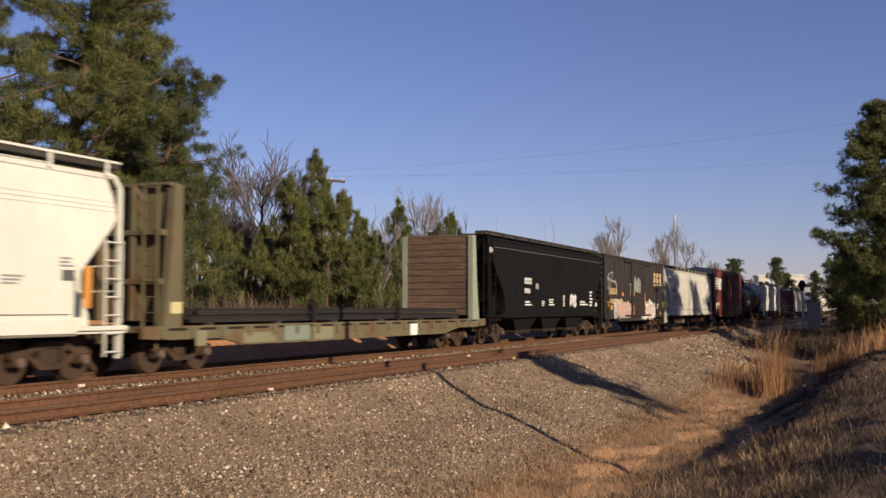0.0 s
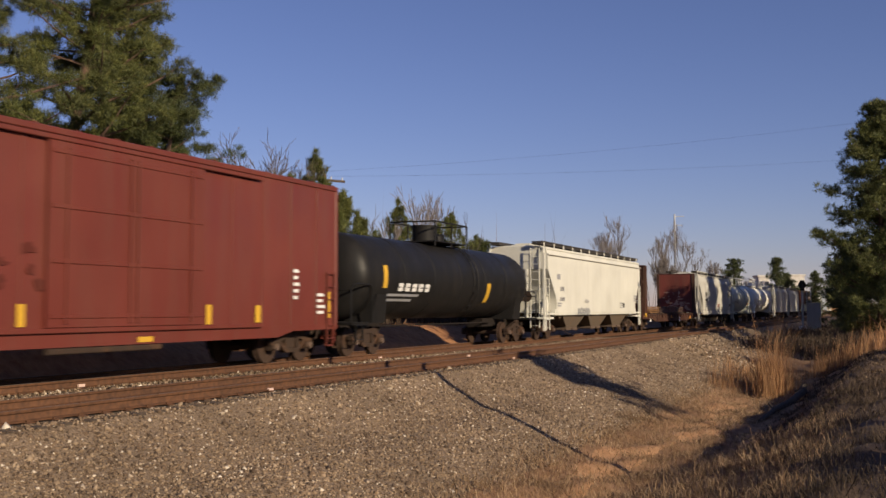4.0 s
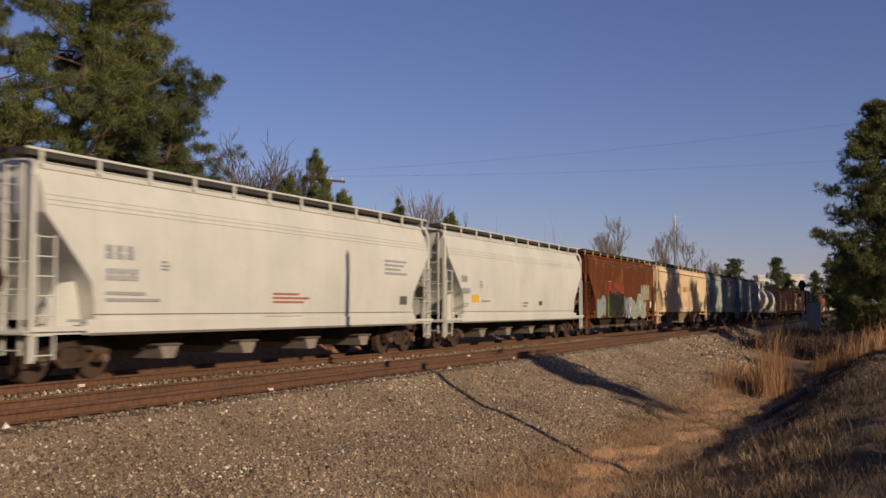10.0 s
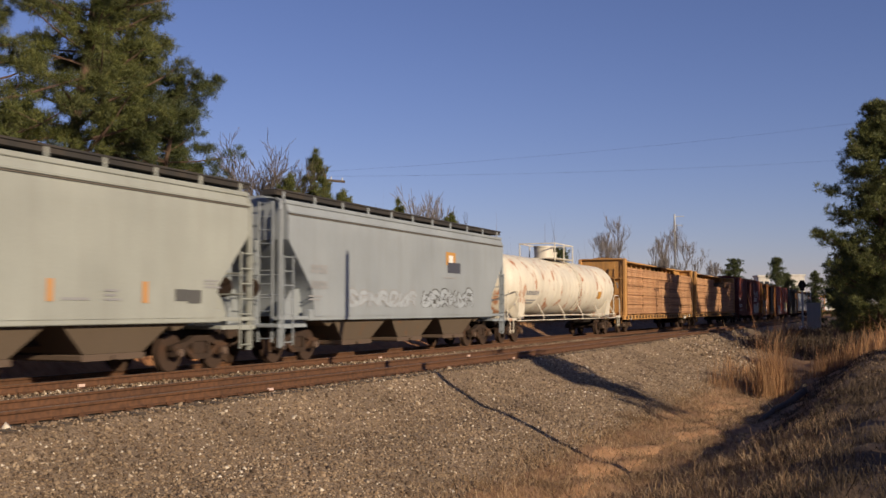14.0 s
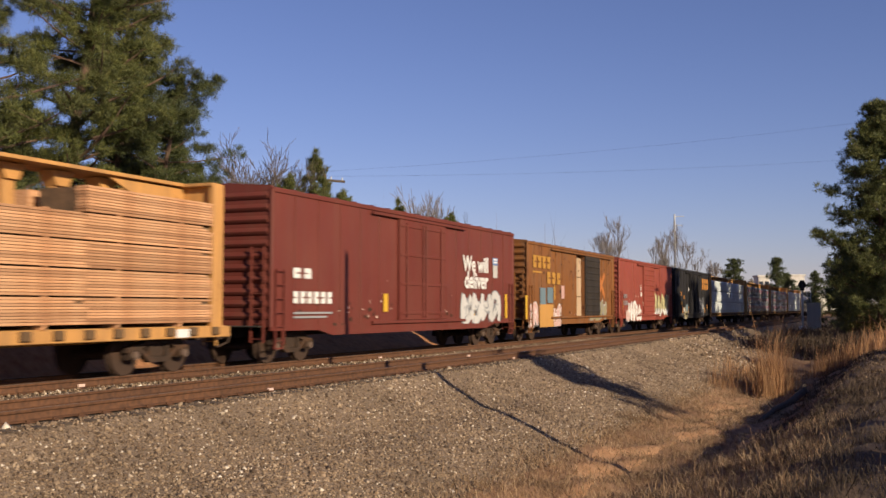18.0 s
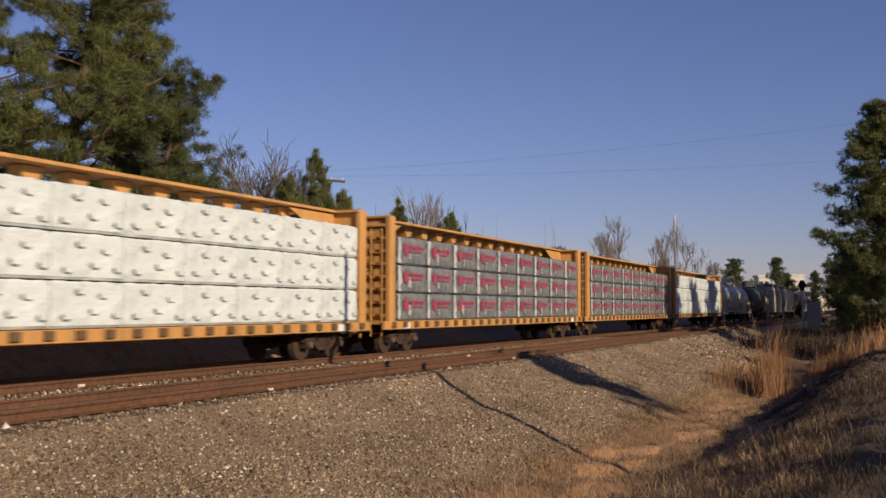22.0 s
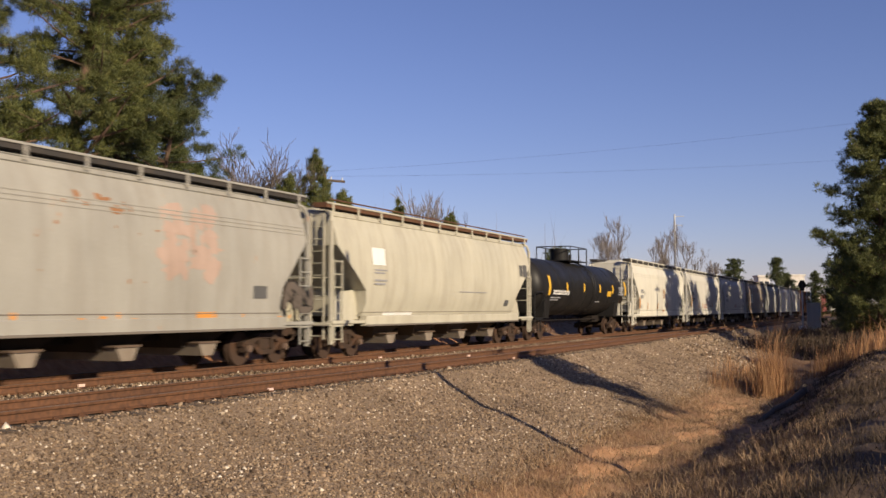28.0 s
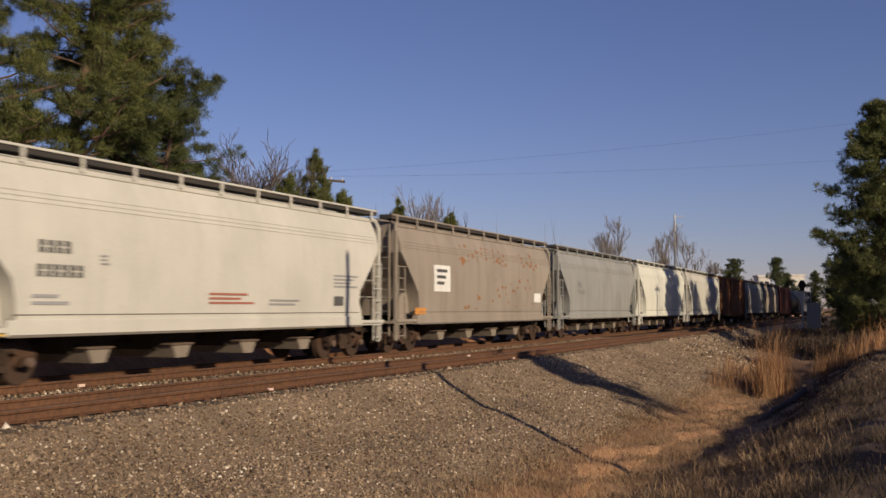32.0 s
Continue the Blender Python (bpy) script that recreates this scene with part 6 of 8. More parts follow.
text_lines(car, xf, 18.17, 1.88, 0.45, 4, M_WHITE_MARK, 0.085, 0.169)
text_lines(car, xf, 16.88, 2.53, 0.32, 5, M_WHITE_MARK, 0.093, 0.185)
mark(car, xf, 0.32, 0.97, 4.83, 5.15, P_WHITE2)
part("door_bracket", Shape().soft(1.45, 1.58, 7.7, 11.2, 0.6, 0.72, 0.02), M_TRUCK, car)
mark(car, xf, 10.4, 10.9, 0.78, 0.9, M_YELLOW_MARK)
car, xf, L = BODY["c6"]
glyphs(car, xf, 3.49, 2.12, 0.27, 5, M_WHITE_MARK, 0.421)
text_lines(car, xf, 2.78, 1.94, 2.92, 2, M_GREY_MARK, 0.085, 0.169)
mark(car, xf, 2.31, 2.59, 2.21, 2.96, M_YELLOW_MARK)
mark(car, xf, 11.84, 12.23, 1.78, 2.56, M_YELLOW_MARK)
car, xf, L = BODY["c7"]
mark(car, xf, 1.89, 2.43, 2.97, 3.24, M_GREY_MARK)
glyphs(car, xf, 2.40, 2.40, 0.21, 3, M_GREY_MARK, 0.180)
glyphs(car, xf, 2.34, 1.90, 0.18, 5, M_GREY_MARK, 0.133)
text_lines(car, xf, 1.94, 1.75, 0.84, 2, M_GREY_MARK, 0.064, 0.127)
text_lines(car, xf, 6.88, 1.97, 0.86, 3, M_GREY_MARK, 0.034, 0.067)
text_lines(car, xf, 18.21, 2.28, 1.07, 3, M_GREY_MARK, 0.072, 0.145)
mark(car, xf, 15.32, 15.81, 1.58, 1.86, M_DARK_MARK)
text_lines(car, xf, 14.56, 1.81, 0.69, 3, M_GREY_MARK, 0.062, 0.125)
mark(car, xf, 19.46, 20.07, 2.95, 3.22, M_GREY_MARK)
graffiti(car, xf, 5.54, 7.91, 1.20, 1.52, M_GREYTAG, M_GREY_MARK, 5, 31)
car, xf, L = BODY["hc"]
glyphs(car, xf, 2.96, 2.65, 0.28, 3, M_DARK_MARK, 0.259)
glyphs(car, xf, 2.97, 2.15, 0.22, 5, M_DARK_MARK, 0.151)
text_lines(car, xf, 2.85, 1.81, 1.77, 2, M_GREY_MARK, 0.076, 0.151)
text_lines(car, xf, 16.48, 3.10, 1.37, 4, M_GREY_MARK, 0.070, 0.140)
mark(car, xf, 17.14, 17.90, 1.73, 2.00, M_DARK_MARK)
text_lines(car, xf, 9.41, 1.87, 1.91, 3, M_RED_MARK, 0.051, 0.102)
mark(car, xf, 1.24, 2.13, 0.98, 1.14, M_ORANGE_MARK)
mark(car, xf, 5.04, 5.70, 1.02, 1.17, M_ORANGE_MARK)
mark(car, xf, 11.61, 12.10, 1.04, 1.18, M_ORANGE_MARK)
car, xf, L = BODY["hc"]
text_lines(car, xf, 15.99, 3.12, 1.47, 6, M_GREY_MARK, 0.049, 0.097)
mark(car, xf, 16.78, 17.23, 1.66, 1.98, M_DARK_MARK)
mark(car, xf, 15.18, 15.59, 1.03, 1.14, M_ORANGE_MARK)
mark(car, xf, 17.96, 18.93, 1.01, 1.15, M_ORANGE_MARK)
car, xf, L = BODY["ta"]
glyphs(car, xf, 2.44, 2.08, 0.22, 9, M_GREY_MARK, 0.276)
text_lines(car, xf, 3.21, 1.78, 0.94, 2, M_GREY_MARK, 0.051, 0.102)
mark(car, xf, 12.74, 13.56, 1.86, 2.13, M_FADEDYELLOW)
text_lines(car, xf, 11.60, 2.17, 0.78, 2, M_GREY_MARK, 0.074, 0.149)
car, xf, L = BODY["tb"]
glyphs(car, xf, 4.16, 2.28, 0.23, 8, M_GREY_MARK, 0.183)
text_lines(car, xf, 3.97, 1.89, 1.57, 2, M_GREY_MARK, 0.053, 0.106)
mark(car, xf, 14.32, 15.03, 2.42, 2.66, M_YELLOW_MARK)
text_lines(car, xf, 14.32, 2.57, 0.72, 2, M_DARK_MARK, 0.032, 0.064)
text_lines(car, xf, 17.45, 2.73, 1.38, 2, M_GREY_MARK, 0.065, 0.130)
mark(car, xf, 19.08, 20.05, 2.21, 2.77, M_GREY_MARK)
mark(car, xf, 19.13, 19.79, 3.05, 3.26, M_DARK_MARK)
mark(car, xf, 18.49, 19.18, 1.85, 2.02, M_DARK_MARK)
mark(car, xf, 0.27, 0.66, 1.31, 1.62, M_PINKTAG)
car, xf, L = BODY["hd"]
glyphs(car, xf, 2.12, 2.60, 0.29, 3, M_GREY_MARK, 0.254)
glyphs(car, xf, 2.14, 2.13, 0.26, 6, M_GREY_MARK, 0.136)
text_lines(car, xf, 2.15, 1.82, 1.79, 2, M_GREY_MARK, 0.072, 0.143)
text_lines(car, xf, 15.36, 3.07, 1.66, 4, M_GREY_MARK, 0.068, 0.137)
text_lines(car, xf, 8.65, 1.90, 1.87, 3, M_RED_MARK, 0.055, 0.110)
mark(car, xf, 16.47, 17.02, 1.66, 1.94, M_DARK_MARK)
text_lines(car, xf, 3.94, 2.57, 0.33, 3, M_GREY_MARK, 0.042, 0.083)
text_lines(car, xf, 3.87, 1.24, 1.32, 2, M_RED_MARK, 0.044, 0.088)
text_lines(car, xf, 8.29, 1.27, 2.18, 2, M_GREY_MARK, 0.060, 0.119)
text_lines(car, xf, 1.05, 1.25, 1.21, 1, M_GREY_MARK, 0.056, 0.113)
car, xf, L = BODY["he"]
mark(car, xf, 2.63, 3.36, 1.77, 2.07, M_YELLOW_MARK)
glyphs(car, xf, 1.53, 2.56, 0.25, 3, M_GREY_MARK, 0.166)
glyphs(car, xf, 1.54, 2.11, 0.21, 6, M_GREY_MARK, 0.117)
text_lines(car, xf, 1.56, 1.69, 0.85, 2, M_GREY_MARK, 0.047, 0.094)
text_lines(car, xf, 3.70, 1.80, 1.14, 1, M_GREY_MARK, 0.058, 0.116)
text_lines(car, xf, 8.79, 1.74, 0.80, 2, M_RED_MARK, 0.069, 0.139)
mark(car, xf, 11.07, 11.52, 1.67, 1.87, M_DARK_MARK)
mark(car, xf, 16.93, 17.36, 1.73, 1.99, M_DARK_MARK)
text_lines(car, xf, 3.46, 2.57, 0.32, 3, M_GREY_MARK, 0.049, 0.098)
mark(car, xf, 3.12, 3.30, 1.26, 1.33, M_GREY_MARK)
text_lines(car, xf, 6.93, 1.12, 0.85, 1, M_GREY_MARK, 0.065, 0.130)
car, xf, L = BODY["hf"]
graffiti(car, xf, 4.6, 8.5, 2.0, 2.95, M_BROWNRED, M_REDSPRAY, 6, 46)
graffiti(car, xf, 4.44, 8.47, 1.02, 2.5, M_LIMETAG, M_BLACK, 3, 41, lift=0.018)
graffiti(car, xf, 4.8, 8.2, 1.02, 2.75, M_BLACK, M_DARKGREEN, 7, 48, lift=0.036)
graffiti(car, xf, 2.2, 3.9, 1.0, 2.2, M_SAGETAG, M_BLUETAG, 2, 47)
wear(car, xf, 5.9, 8.4, 2.2, 3.0, M_PALEBLUE, 7, 49, "sprayed_spot", 0.2)
wear(car, xf, 2.0, 4.0, 1.0, 2.3, M_PALEBLUE, 6, 50, "sprayed_spot", 0.25)
wear(car, xf, 1.2, 16.0, 1.3, 2.0, M_RUSTPATCH, 26, 45, "rust_spot", 0.3)
graffiti(car, xf, 8.17, 9.79, 0.93, 2.20, M_BLUETAG, M_REDSPRAY, 2, 44)
graffiti(car, xf, 9.59, 14.56, 0.89, 2.27, M_SAGETAG, M_PALETAG, 4, 42)
graffiti(car, xf, 13.20, 15.41, 2.11, 3.12, M_OLIVETAG, M_GREY_MARK, 3, 43)
mark(car, xf, 15.72, 16.09, 1.58, 1.98, M_WHITE_MARK)
text_lines(car, xf, 4.40, 3.07, 1.38, 1, M_ORANGE_MARK, 0.042, 0.084)
car, xf, L = BODY["vs"]
glyphs(car, xf, 9.32, 2.82, 0.43, 4, M_TANMARK, 0.4)
glyphs(car, xf, 11.75, 2.9, 0.32, 6, M_TANMARK, 0.256)
s = Shape()
ribbon(s, xf, [(8.25 + 0.4 * math.cos(k * math.pi / 12), 3.02 + 0.4 * math.sin(k * math.pi / 12)) for k in range(25)], 0.18, 0.01, 1.0)
part("emblem_ring", s, M_TANORANGE, car, "orange ring emblem", smooth=False)
s = Shape()
ribbon(s, xf, [(8.1, 2.85), (8.2, 3.05), (8.35, 3.2)], 0.26, 0.012, 0.6)
part("emblem_drop", s, M_REDORANGE, car, "red orange emblem", smooth=False)
glyphs(car, xf, 1.92, 2.56, 0.25, 4, M_DARK_MARK, 0.165)
glyphs(car, xf, 1.77, 2.13, 0.18, 6, M_DARK_MARK, 0.162)
text_lines(car, xf, 1.69, 1.87, 0.88, 2, M_GREY_MARK, 0.063, 0.125)
mark(car, xf, 4.33, 4.55, 1.70, 2.12, M_TANORANGE)
mark(car, xf, 7.16, 7.41, 1.67, 2.08, M_TANORANGE)
mark(car, xf, 10.48, 10.72, 1.66, 2.08, M_TANORANGE)
mark(car, xf, 17.58, 17.98, 1.71, 2.09, M_DARK_MARK)
car, xf, L = BODY["vs"]
mark(car, xf, 10.19, 10.36, 1.63, 2.15, M_TANORANGE)
mark(car, xf, 12.83, 13.07, 1.68, 2.15, M_TANORANGE)
mark(car, xf, 16.41, 16.59, 1.65, 2.13, M_TANORANGE)
text_lines(car, xf, 13.92, 1.91, 0.54, 3, M_GREY_MARK, 0.034, 0.067)
mark(car, xf, 17.11, 17.57, 1.74, 1.98, M_GREY_MARK)
text_lines(car, xf, 17.91, 1.97, 0.93, 2, M_GREY_MARK, 0.070, 0.140)
car, xf, L = BODY["hg"]
glyphs(car, xf, 3.52, 2.63, 0.19, 3, M_GREY_MARK, 0.193)
glyphs(car, xf, 3.53, 2.22, 0.19, 5, M_GREY_MARK, 0.126)
mark(car, xf, 1.67, 1.98, 1.73, 2.63, M_TANORANGE)
text_lines(car, xf, 3.53, 1.97, 0.52, 2, M_GREY_MARK, 0.047, 0.095)
mark(car, xf, 15.06, 15.57, 1.65, 1.97, M_DARK_MARK)
car, xf, L = BODY["hg"]
mark(car, xf, 10.54, 10.73, 1.67, 2.13, M_TANORANGE)
mark(car, xf, 13.41, 13.62, 1.65, 2.13, M_TANORANGE)
mark(car, xf, 14.58, 15.05, 1.70, 1.98, M_DARK_MARK)
text_lines(car, xf, 15.68, 2.19, 0.67, 3, M_GREY_MARK, 0.040, 0.080)
text_lines(car, xf, 12.20, 1.89, 0.51, 3, M_GREY_MARK, 0.049, 0.097)
text_lines(car, xf, 10.94, 1.70, 0.93, 1, M_GREY_MARK, 0.056, 0.111)
car, xf, L = BODY["hh"]
mark(car, xf, 11.44, 12.36, 3.15, 3.64, M_GOLD)
mark(car, xf, 11.61, 12.84, 2.86, 3.26, M_NAVYTAG)
mark(car, xf, 11.72, 12.12, 3.25, 3.52, M_WHITE_MARK)
text_lines(car, xf, 11.18, 2.65, 1.73, 1, M_GREY_MARK, 0.046, 0.091)
glyphs(car, xf, 1.64, 2.55, 0.25, 4, M_GREY_MARK, 0.190)
glyphs(car, xf, 1.63, 2.10, 0.23, 6, M_GREY_MARK, 0.124)
text_lines(car, xf, 1.51, 1.86, 0.89, 2, M_GREY_MARK, 0.047, 0.094)
graffiti(car, xf, 3.81, 8.81, 1.59, 2.11, M_BLUEGREYTAG, M_GREY_MARK, 7, 51)
graffiti(car, xf, 9.29, 14.12, 1.58, 2.23, M_BLUEGREYTAG, M_DARK_MARK, 6, 52)
car, xf, L = BODY["tc"]
glyphs(car, xf, 2.75, 2.15, 0.20, 7, M_GREY_MARK, 0.204)
text_lines(car, xf, 2.99, 1.88, 1.34, 2, M_GREY_MARK, 0.060, 0.120)
mark(car, xf, 15.16, 15.82, 2.07, 2.48, M_FADEDYELLOW)
mark(car, xf, 19.46, 19.84, 2.77, 3.10, M_DARK_MARK)
car, xf, L = BODY["mp"]
glyphs(car, xf, 1.15, 2.38, 0.29, 2, M_WHITE_MARK, 0.450)
glyphs(car, xf, 1.16, 1.67, 0.34, 6, M_WHITE_MARK, 0.294)
text_lines(car, xf, 1.17, 1.37, 2.20, 2, M_GREY_MARK, 0.059, 0.117)
mark(car, xf, 6.75, 7.07, 1.42, 2.01, M_YELLOW_MARK)
mark(car, xf, 10.06, 10.73, 1.12, 1.32, M_YELLOW_MARK)
text_lines(car, xf, 9.24, 1.86, 1.64, 2, M_WHITE_MARK, 0.068, 0.135)
car, xf, L = BODY["mp"]
words(car, "We will", xf(3.02) + 0.02, 13.6, 3.0, 0.86, M_WHITE_MARK, 0.022)
words(car, "deliver", xf(2.36) + 0.02, 13.75, 2.34, 0.92, M_WHITE_MARK, 0.022)
mark(car, xf, 16.85, 17.45, 3.33, 3.63, M_BLUETAG)
mark(car, xf, 16.9, 17.4, 2.8, 3.32, M_PALETAG)
mark(car, xf, 16.93, 17.38, 3.53, 3.6, M_WHITE_MARK)
mark(car, xf, 16.93, 17.38, 3.42, 3.48, M_WHITE_MARK)
graffiti(car, xf, 13.44, 17.72, 0.95, 2.2, M_SILVERTAG, M_SMOKETAG, 4, 61)
wear(car, xf, 3.5, 12.5, 1.2, 2.6, M_PINKMARK, 26, 62, "scuff", 0.1)
wear(car, xf, 1.0, 18.5, 1.05, 1.7, M_GRIMESPOT, 40, 63, "grime_spot", 0.16)
mark(car, xf, 18.32, 18.59, 1.12, 2.14, M_YELLOW_MARK)
mark(car, xf, 14.59, 14.83, 1.12, 1.62, M_YELLOW_MARK)
car, xf, L = BODY["or"]
glyphs(car, xf, 0.84, 3.44, 0.57, 4, M_FADEDYELLOW, 0.542)
glyphs(car, xf, 2.94, 2.72, 0.57, 3, M_FADEDYELLOW, 0.606)
mark(car, xf, 0.84, 3.50, 3.95, 4.01, M_FADEDYELLOW)
mark(car, xf, 0.77, 2.09, 3.20, 3.28, M_FADEDYELLOW)
mark(car, xf, 1.85, 2.74, 1.72, 2.51, M_TEALPATCH)
mark(car, xf, 2.96, 3.88, 1.79, 2.54, M_TEALPATCH)
mark(car, xf, 1.78, 3.93, 0.64, 1.72, M_GOLD)
for k, pts in enumerate((((12.35, 2.2), (13.0, 2.9), (13.75, 3.5)), ((12.4, 3.5), (13.0, 2.85), (13.7, 2.2)))):
    s = Shape()
    ribbon(s, xf, pts, 0.34, 0.008 + 0.001 * k, 0.95)
    part("faded_cross", s, M_REDORANGE, car, smooth=False)
wear(car, xf, 0.5, 14.8, 0.95, 1.7, M_PINKTAG, 40, 75, "scuff", 0.13)
wear(car, xf, 0.5, 14.8, 1.0, 4.2, M_GRIMESPOT, 50, 76, "rust_spot", 0.16)
wear(car, xf, 10.2, 13.8, 0.95, 2.0, M_WHITE_MARK, 24, 77, "scuff", 0.14)
graffiti(car, xf, 10.43, 14.00, 0.87, 2.17, M_OLIVETAG, M_GREY_MARK, 3, 72)
graffiti(car, xf, 4.09, 5.15, 0.66, 1.63, M_PINKTAG, M_WHITE_MARK, 2, 73)
graffiti(car, xf, 0.30, 1.49, 0.63, 1.70, M_PINKTAG, M_WHITE_MARK, 2, 74)
mark(car, xf, -0.24, 0.01, 1.04, 2.13, M_YELLOW_MARK)
mark(car, xf, 5.28, 5.78, 2.02, 2.67, M_PINKTAG)
mark(car, xf, 4.01, 4.24, 1.96, 2.66, M_FADEDYELLOW)
car, xf, L = BODY["rd"]
graffiti(car, xf, 2.35, 5.98, 0.69, 2.03, M_WHITE_MARK, M_RED_MARK, 5, 81)
graffiti(car, xf, 9.81, 14.67, 1.0, 2.6, M_PALEYELLOWTAG, M_OLIVETAG, 6, 82, under=M_WHITE_MARK)
wear(car, xf, 2.0, 9.5, 1.1, 2.4, M_PINKMARK, 18, 84, "scuff", 0.12)
wear(car, xf, 1.0, 15.8, 1.05, 1.5, M_GRIMESPOT, 40, 85, "grime_spot", 0.16)
glyphs(car, xf, 1.10, 2.16, 0.25, 4, M_GREY_MARK, 0.172)
glyphs(car, xf, 1.05, 1.74, 0.27, 6, M_GREY_MARK, 0.151)
mark(car, xf, 5.70, 6.09, 2.32, 2.58, M_WHITE_MARK)
text_lines(car, xf, 5.60, 2.98, 0.46, 3, M_WHITE_MARK, 0.067, 0.134)
mark(car, xf, 7.75, 8.13, 1.64, 1.85, M_WHITE_MARK)
mark(car, xf, 0.74, 0.86, 1.40, 2.04, M_YELLOW_MARK)
graffiti(car, xf, 1.78, 2.56, 0.71, 1.46, M_PINKTAG, M_WHITE_MARK, 2, 83)
car, xf, L = BODY["cx"]
glyphs(car, xf, 11.84, 3.19, 0.89, 3, M_ORANGE_MARK, 0.854)
mark(car, xf, 11.93, 12.46, 3.15, 3.25, M_ORANGE_MARK)
mark(car, xf, 13.13, 13.68, 3.13, 3.26, M_ORANGE_MARK)
mark(car, xf, 14.27, 14.92, 3.14, 3.27, M_ORANGE_MARK)
glyphs(car, xf, 2.14, 2.53, 0.31, 2, M_ORANGE_MARK, 0.207)
mark(car, xf, 3.27, 3.65, 2.26, 2.54, M_ORANGE_MARK)
glyphs(car, xf, 6.99, 3.01, 0.33, 2, M_ORANGE_MARK, 0.305)
glyphs(car, xf, 8.15, 3.13, 0.18, 2, M_ORANGE_MARK, 0.207)
mark(car, xf, 5.39, 5.71, 2.91, 3.20, M_WHITE_MARK)
graffiti(car, xf, 9.52, 12.72, 0.86, 2.53, M_NAVYTAG, M_GREYTAG, 4, 91)
wear(car, xf, 1.5, 5.5, 1.1, 1.9, M_GREYTAG, 10, 93, "scuff", 0.25)
mark(car, xf, 4.24, 5.12, 1.32, 1.84, M_TEALPATCH)
graffiti(car, xf, 3.64, 5.22, 0.69, 1.74, M_OLIVETAG, M_GREY_MARK, 3, 92)
mark(car, xf, 2.82, 3.04, 1.15, 1.67, M_ORANGE_MARK)
mark(car, xf, 5.18, 5.35, 1.19, 1.67, M_ORANGE_MARK)
mark(car, xf, 3.24, 3.71, 1.28, 1.54, M_WHITE_MARK)
mark(car, xf, 8.24, 8.70, 1.60, 1.94, M_WHITE_MARK)
mark(car, xf, 7.28, 7.54, 1.49, 2.08, M_ORANGE_MARK)
mark(car, xf, 6.45, 6.64, 1.57, 1.79, M_ORANGE_MARK)
mark(car, xf, 10.44, 10.75, 1.12, 1.60, M_ORANGE_MARK)
mark(car, xf, 14.13, 14.45, 1.48, 1.91, M_ORANGE_MARK)
text_lines(car, xf, 11.85, 1.74, 0.61, 3, M_WHITE_MARK, 0.062, 0.124)
mark(car, xf, 12.95, 13.16, 1.15, 1.58, M_ORANGE_MARK)
mark(car, xf, 2.17, 2.75, 1.78, 2.04, M_FADEDYELLOW)
car, xf, L = BODY["td"]
glyphs(car, xf, 2.96, 2.09, 0.22, 6, M_GREY_MARK, 0.262)
text_lines(car, xf, 2.96, 1.79, 1.06, 2, M_GREY_MARK, 0.051, 0.101)
mark(car, xf, 14.02, 14.88, 1.73, 2.04, M_GREY_MARK)
mark(car, xf, 17.09, 18.49, 2.93, 3.02, M_GREY_MARK)
mark(car, xf, 5.87, 5.99, 2.09, 2.47, M_GREY_MARK)
car, xf, L = BODY["te"]
glyphs(car, xf, 2.30, 1.91, 0.21, 5, M_WHITE_MARK, 0.406)
car, xf, L = BODY["te"]
mark(car, xf, 13.70, 13.88, 2.40, 2.84, M_YELLOW_MARK)
mark(car, xf, 16.40, 16.67, 2.17, 3.08, M_YELLOW_MARK)
text_lines(car, xf, 15.30, 3.02, 1.15, 7, M_WHITE_MARK, 0.043, 0.086)
text_lines(car, xf, 14.06, 1.88, 0.67, 4, M_WHITE_MARK, 0.037, 0.074)
car, xf, L = BODY["hi"]
mark(car, xf, 3.73, 4.91, 2.15, 2.88, M_GREYTAG)
text_lines(car, xf, 3.83, 2.75, 0.94, 5, M_DARK_MARK, 0.061, 0.122)
text_lines(car, xf, 5.89, 2.64, 0.35, 3, M_GREY_MARK, 0.056, 0.112)
mark(car, xf, 14.96, 15.59, 1.79, 2.12, M_DARK_MARK)
mark(car, xf, 1.86, 3.21, 1.27, 1.44, M_ORANGE_MARK)
mark(car, xf, 5.45, 5.85, 1.21, 1.37, M_ORANGE_MARK)
mark(car, xf, 12.58, 13.23, 1.29, 1.44, M_ORANGE_MARK)
wear(car, xf, 1.3, 6.0, 3.75, 4.1, M_RUSTPATCH, 16, 96, "rust_spot", 0.28)
wear(car, xf, 8.2, 10.3, 3.65, 3.95, M_RUSTPATCH, 9, 97, "rust_spot", 0.25)
wear(car, xf, 1.3, 4.0, 2.6, 3.6, M_RUSTPATCH, 10, 98, "rust_spot", 0.25)
wear(car, xf, 4.5, 12.0, 2.0, 3.4, M_RUSTPATCH, 8, 99, "rust_spot", 0.1)
wear(car, xf, 1.5, 16.8, 1.22, 1.45, M_ORANGE_MARK, 16, 100, "rust_spot", 0.22)
wear(car, xf, 11.3, 13.5, 2.3, 3.9, M_PINKWASH, 60, 101, "faded_patch", 0.45)
graffiti(car, xf, 16.44, 18.0, 1.41, 2.24, M_DARKSMEAR, M_BLACK, 2, 95)
car, xf, L = BODY["hj"]
mark(car, xf, 2.64, 3.56, 2.93, 3.49, M_WHITE_MARK)
text_lines(car, xf, 2.77, 2.75, 1.06, 2, M_GREY_MARK, 0.046, 0.092)
text_lines(car, xf, 2.76, 2.41, 1.06, 2, M_GREY_MARK, 0.058, 0.115)
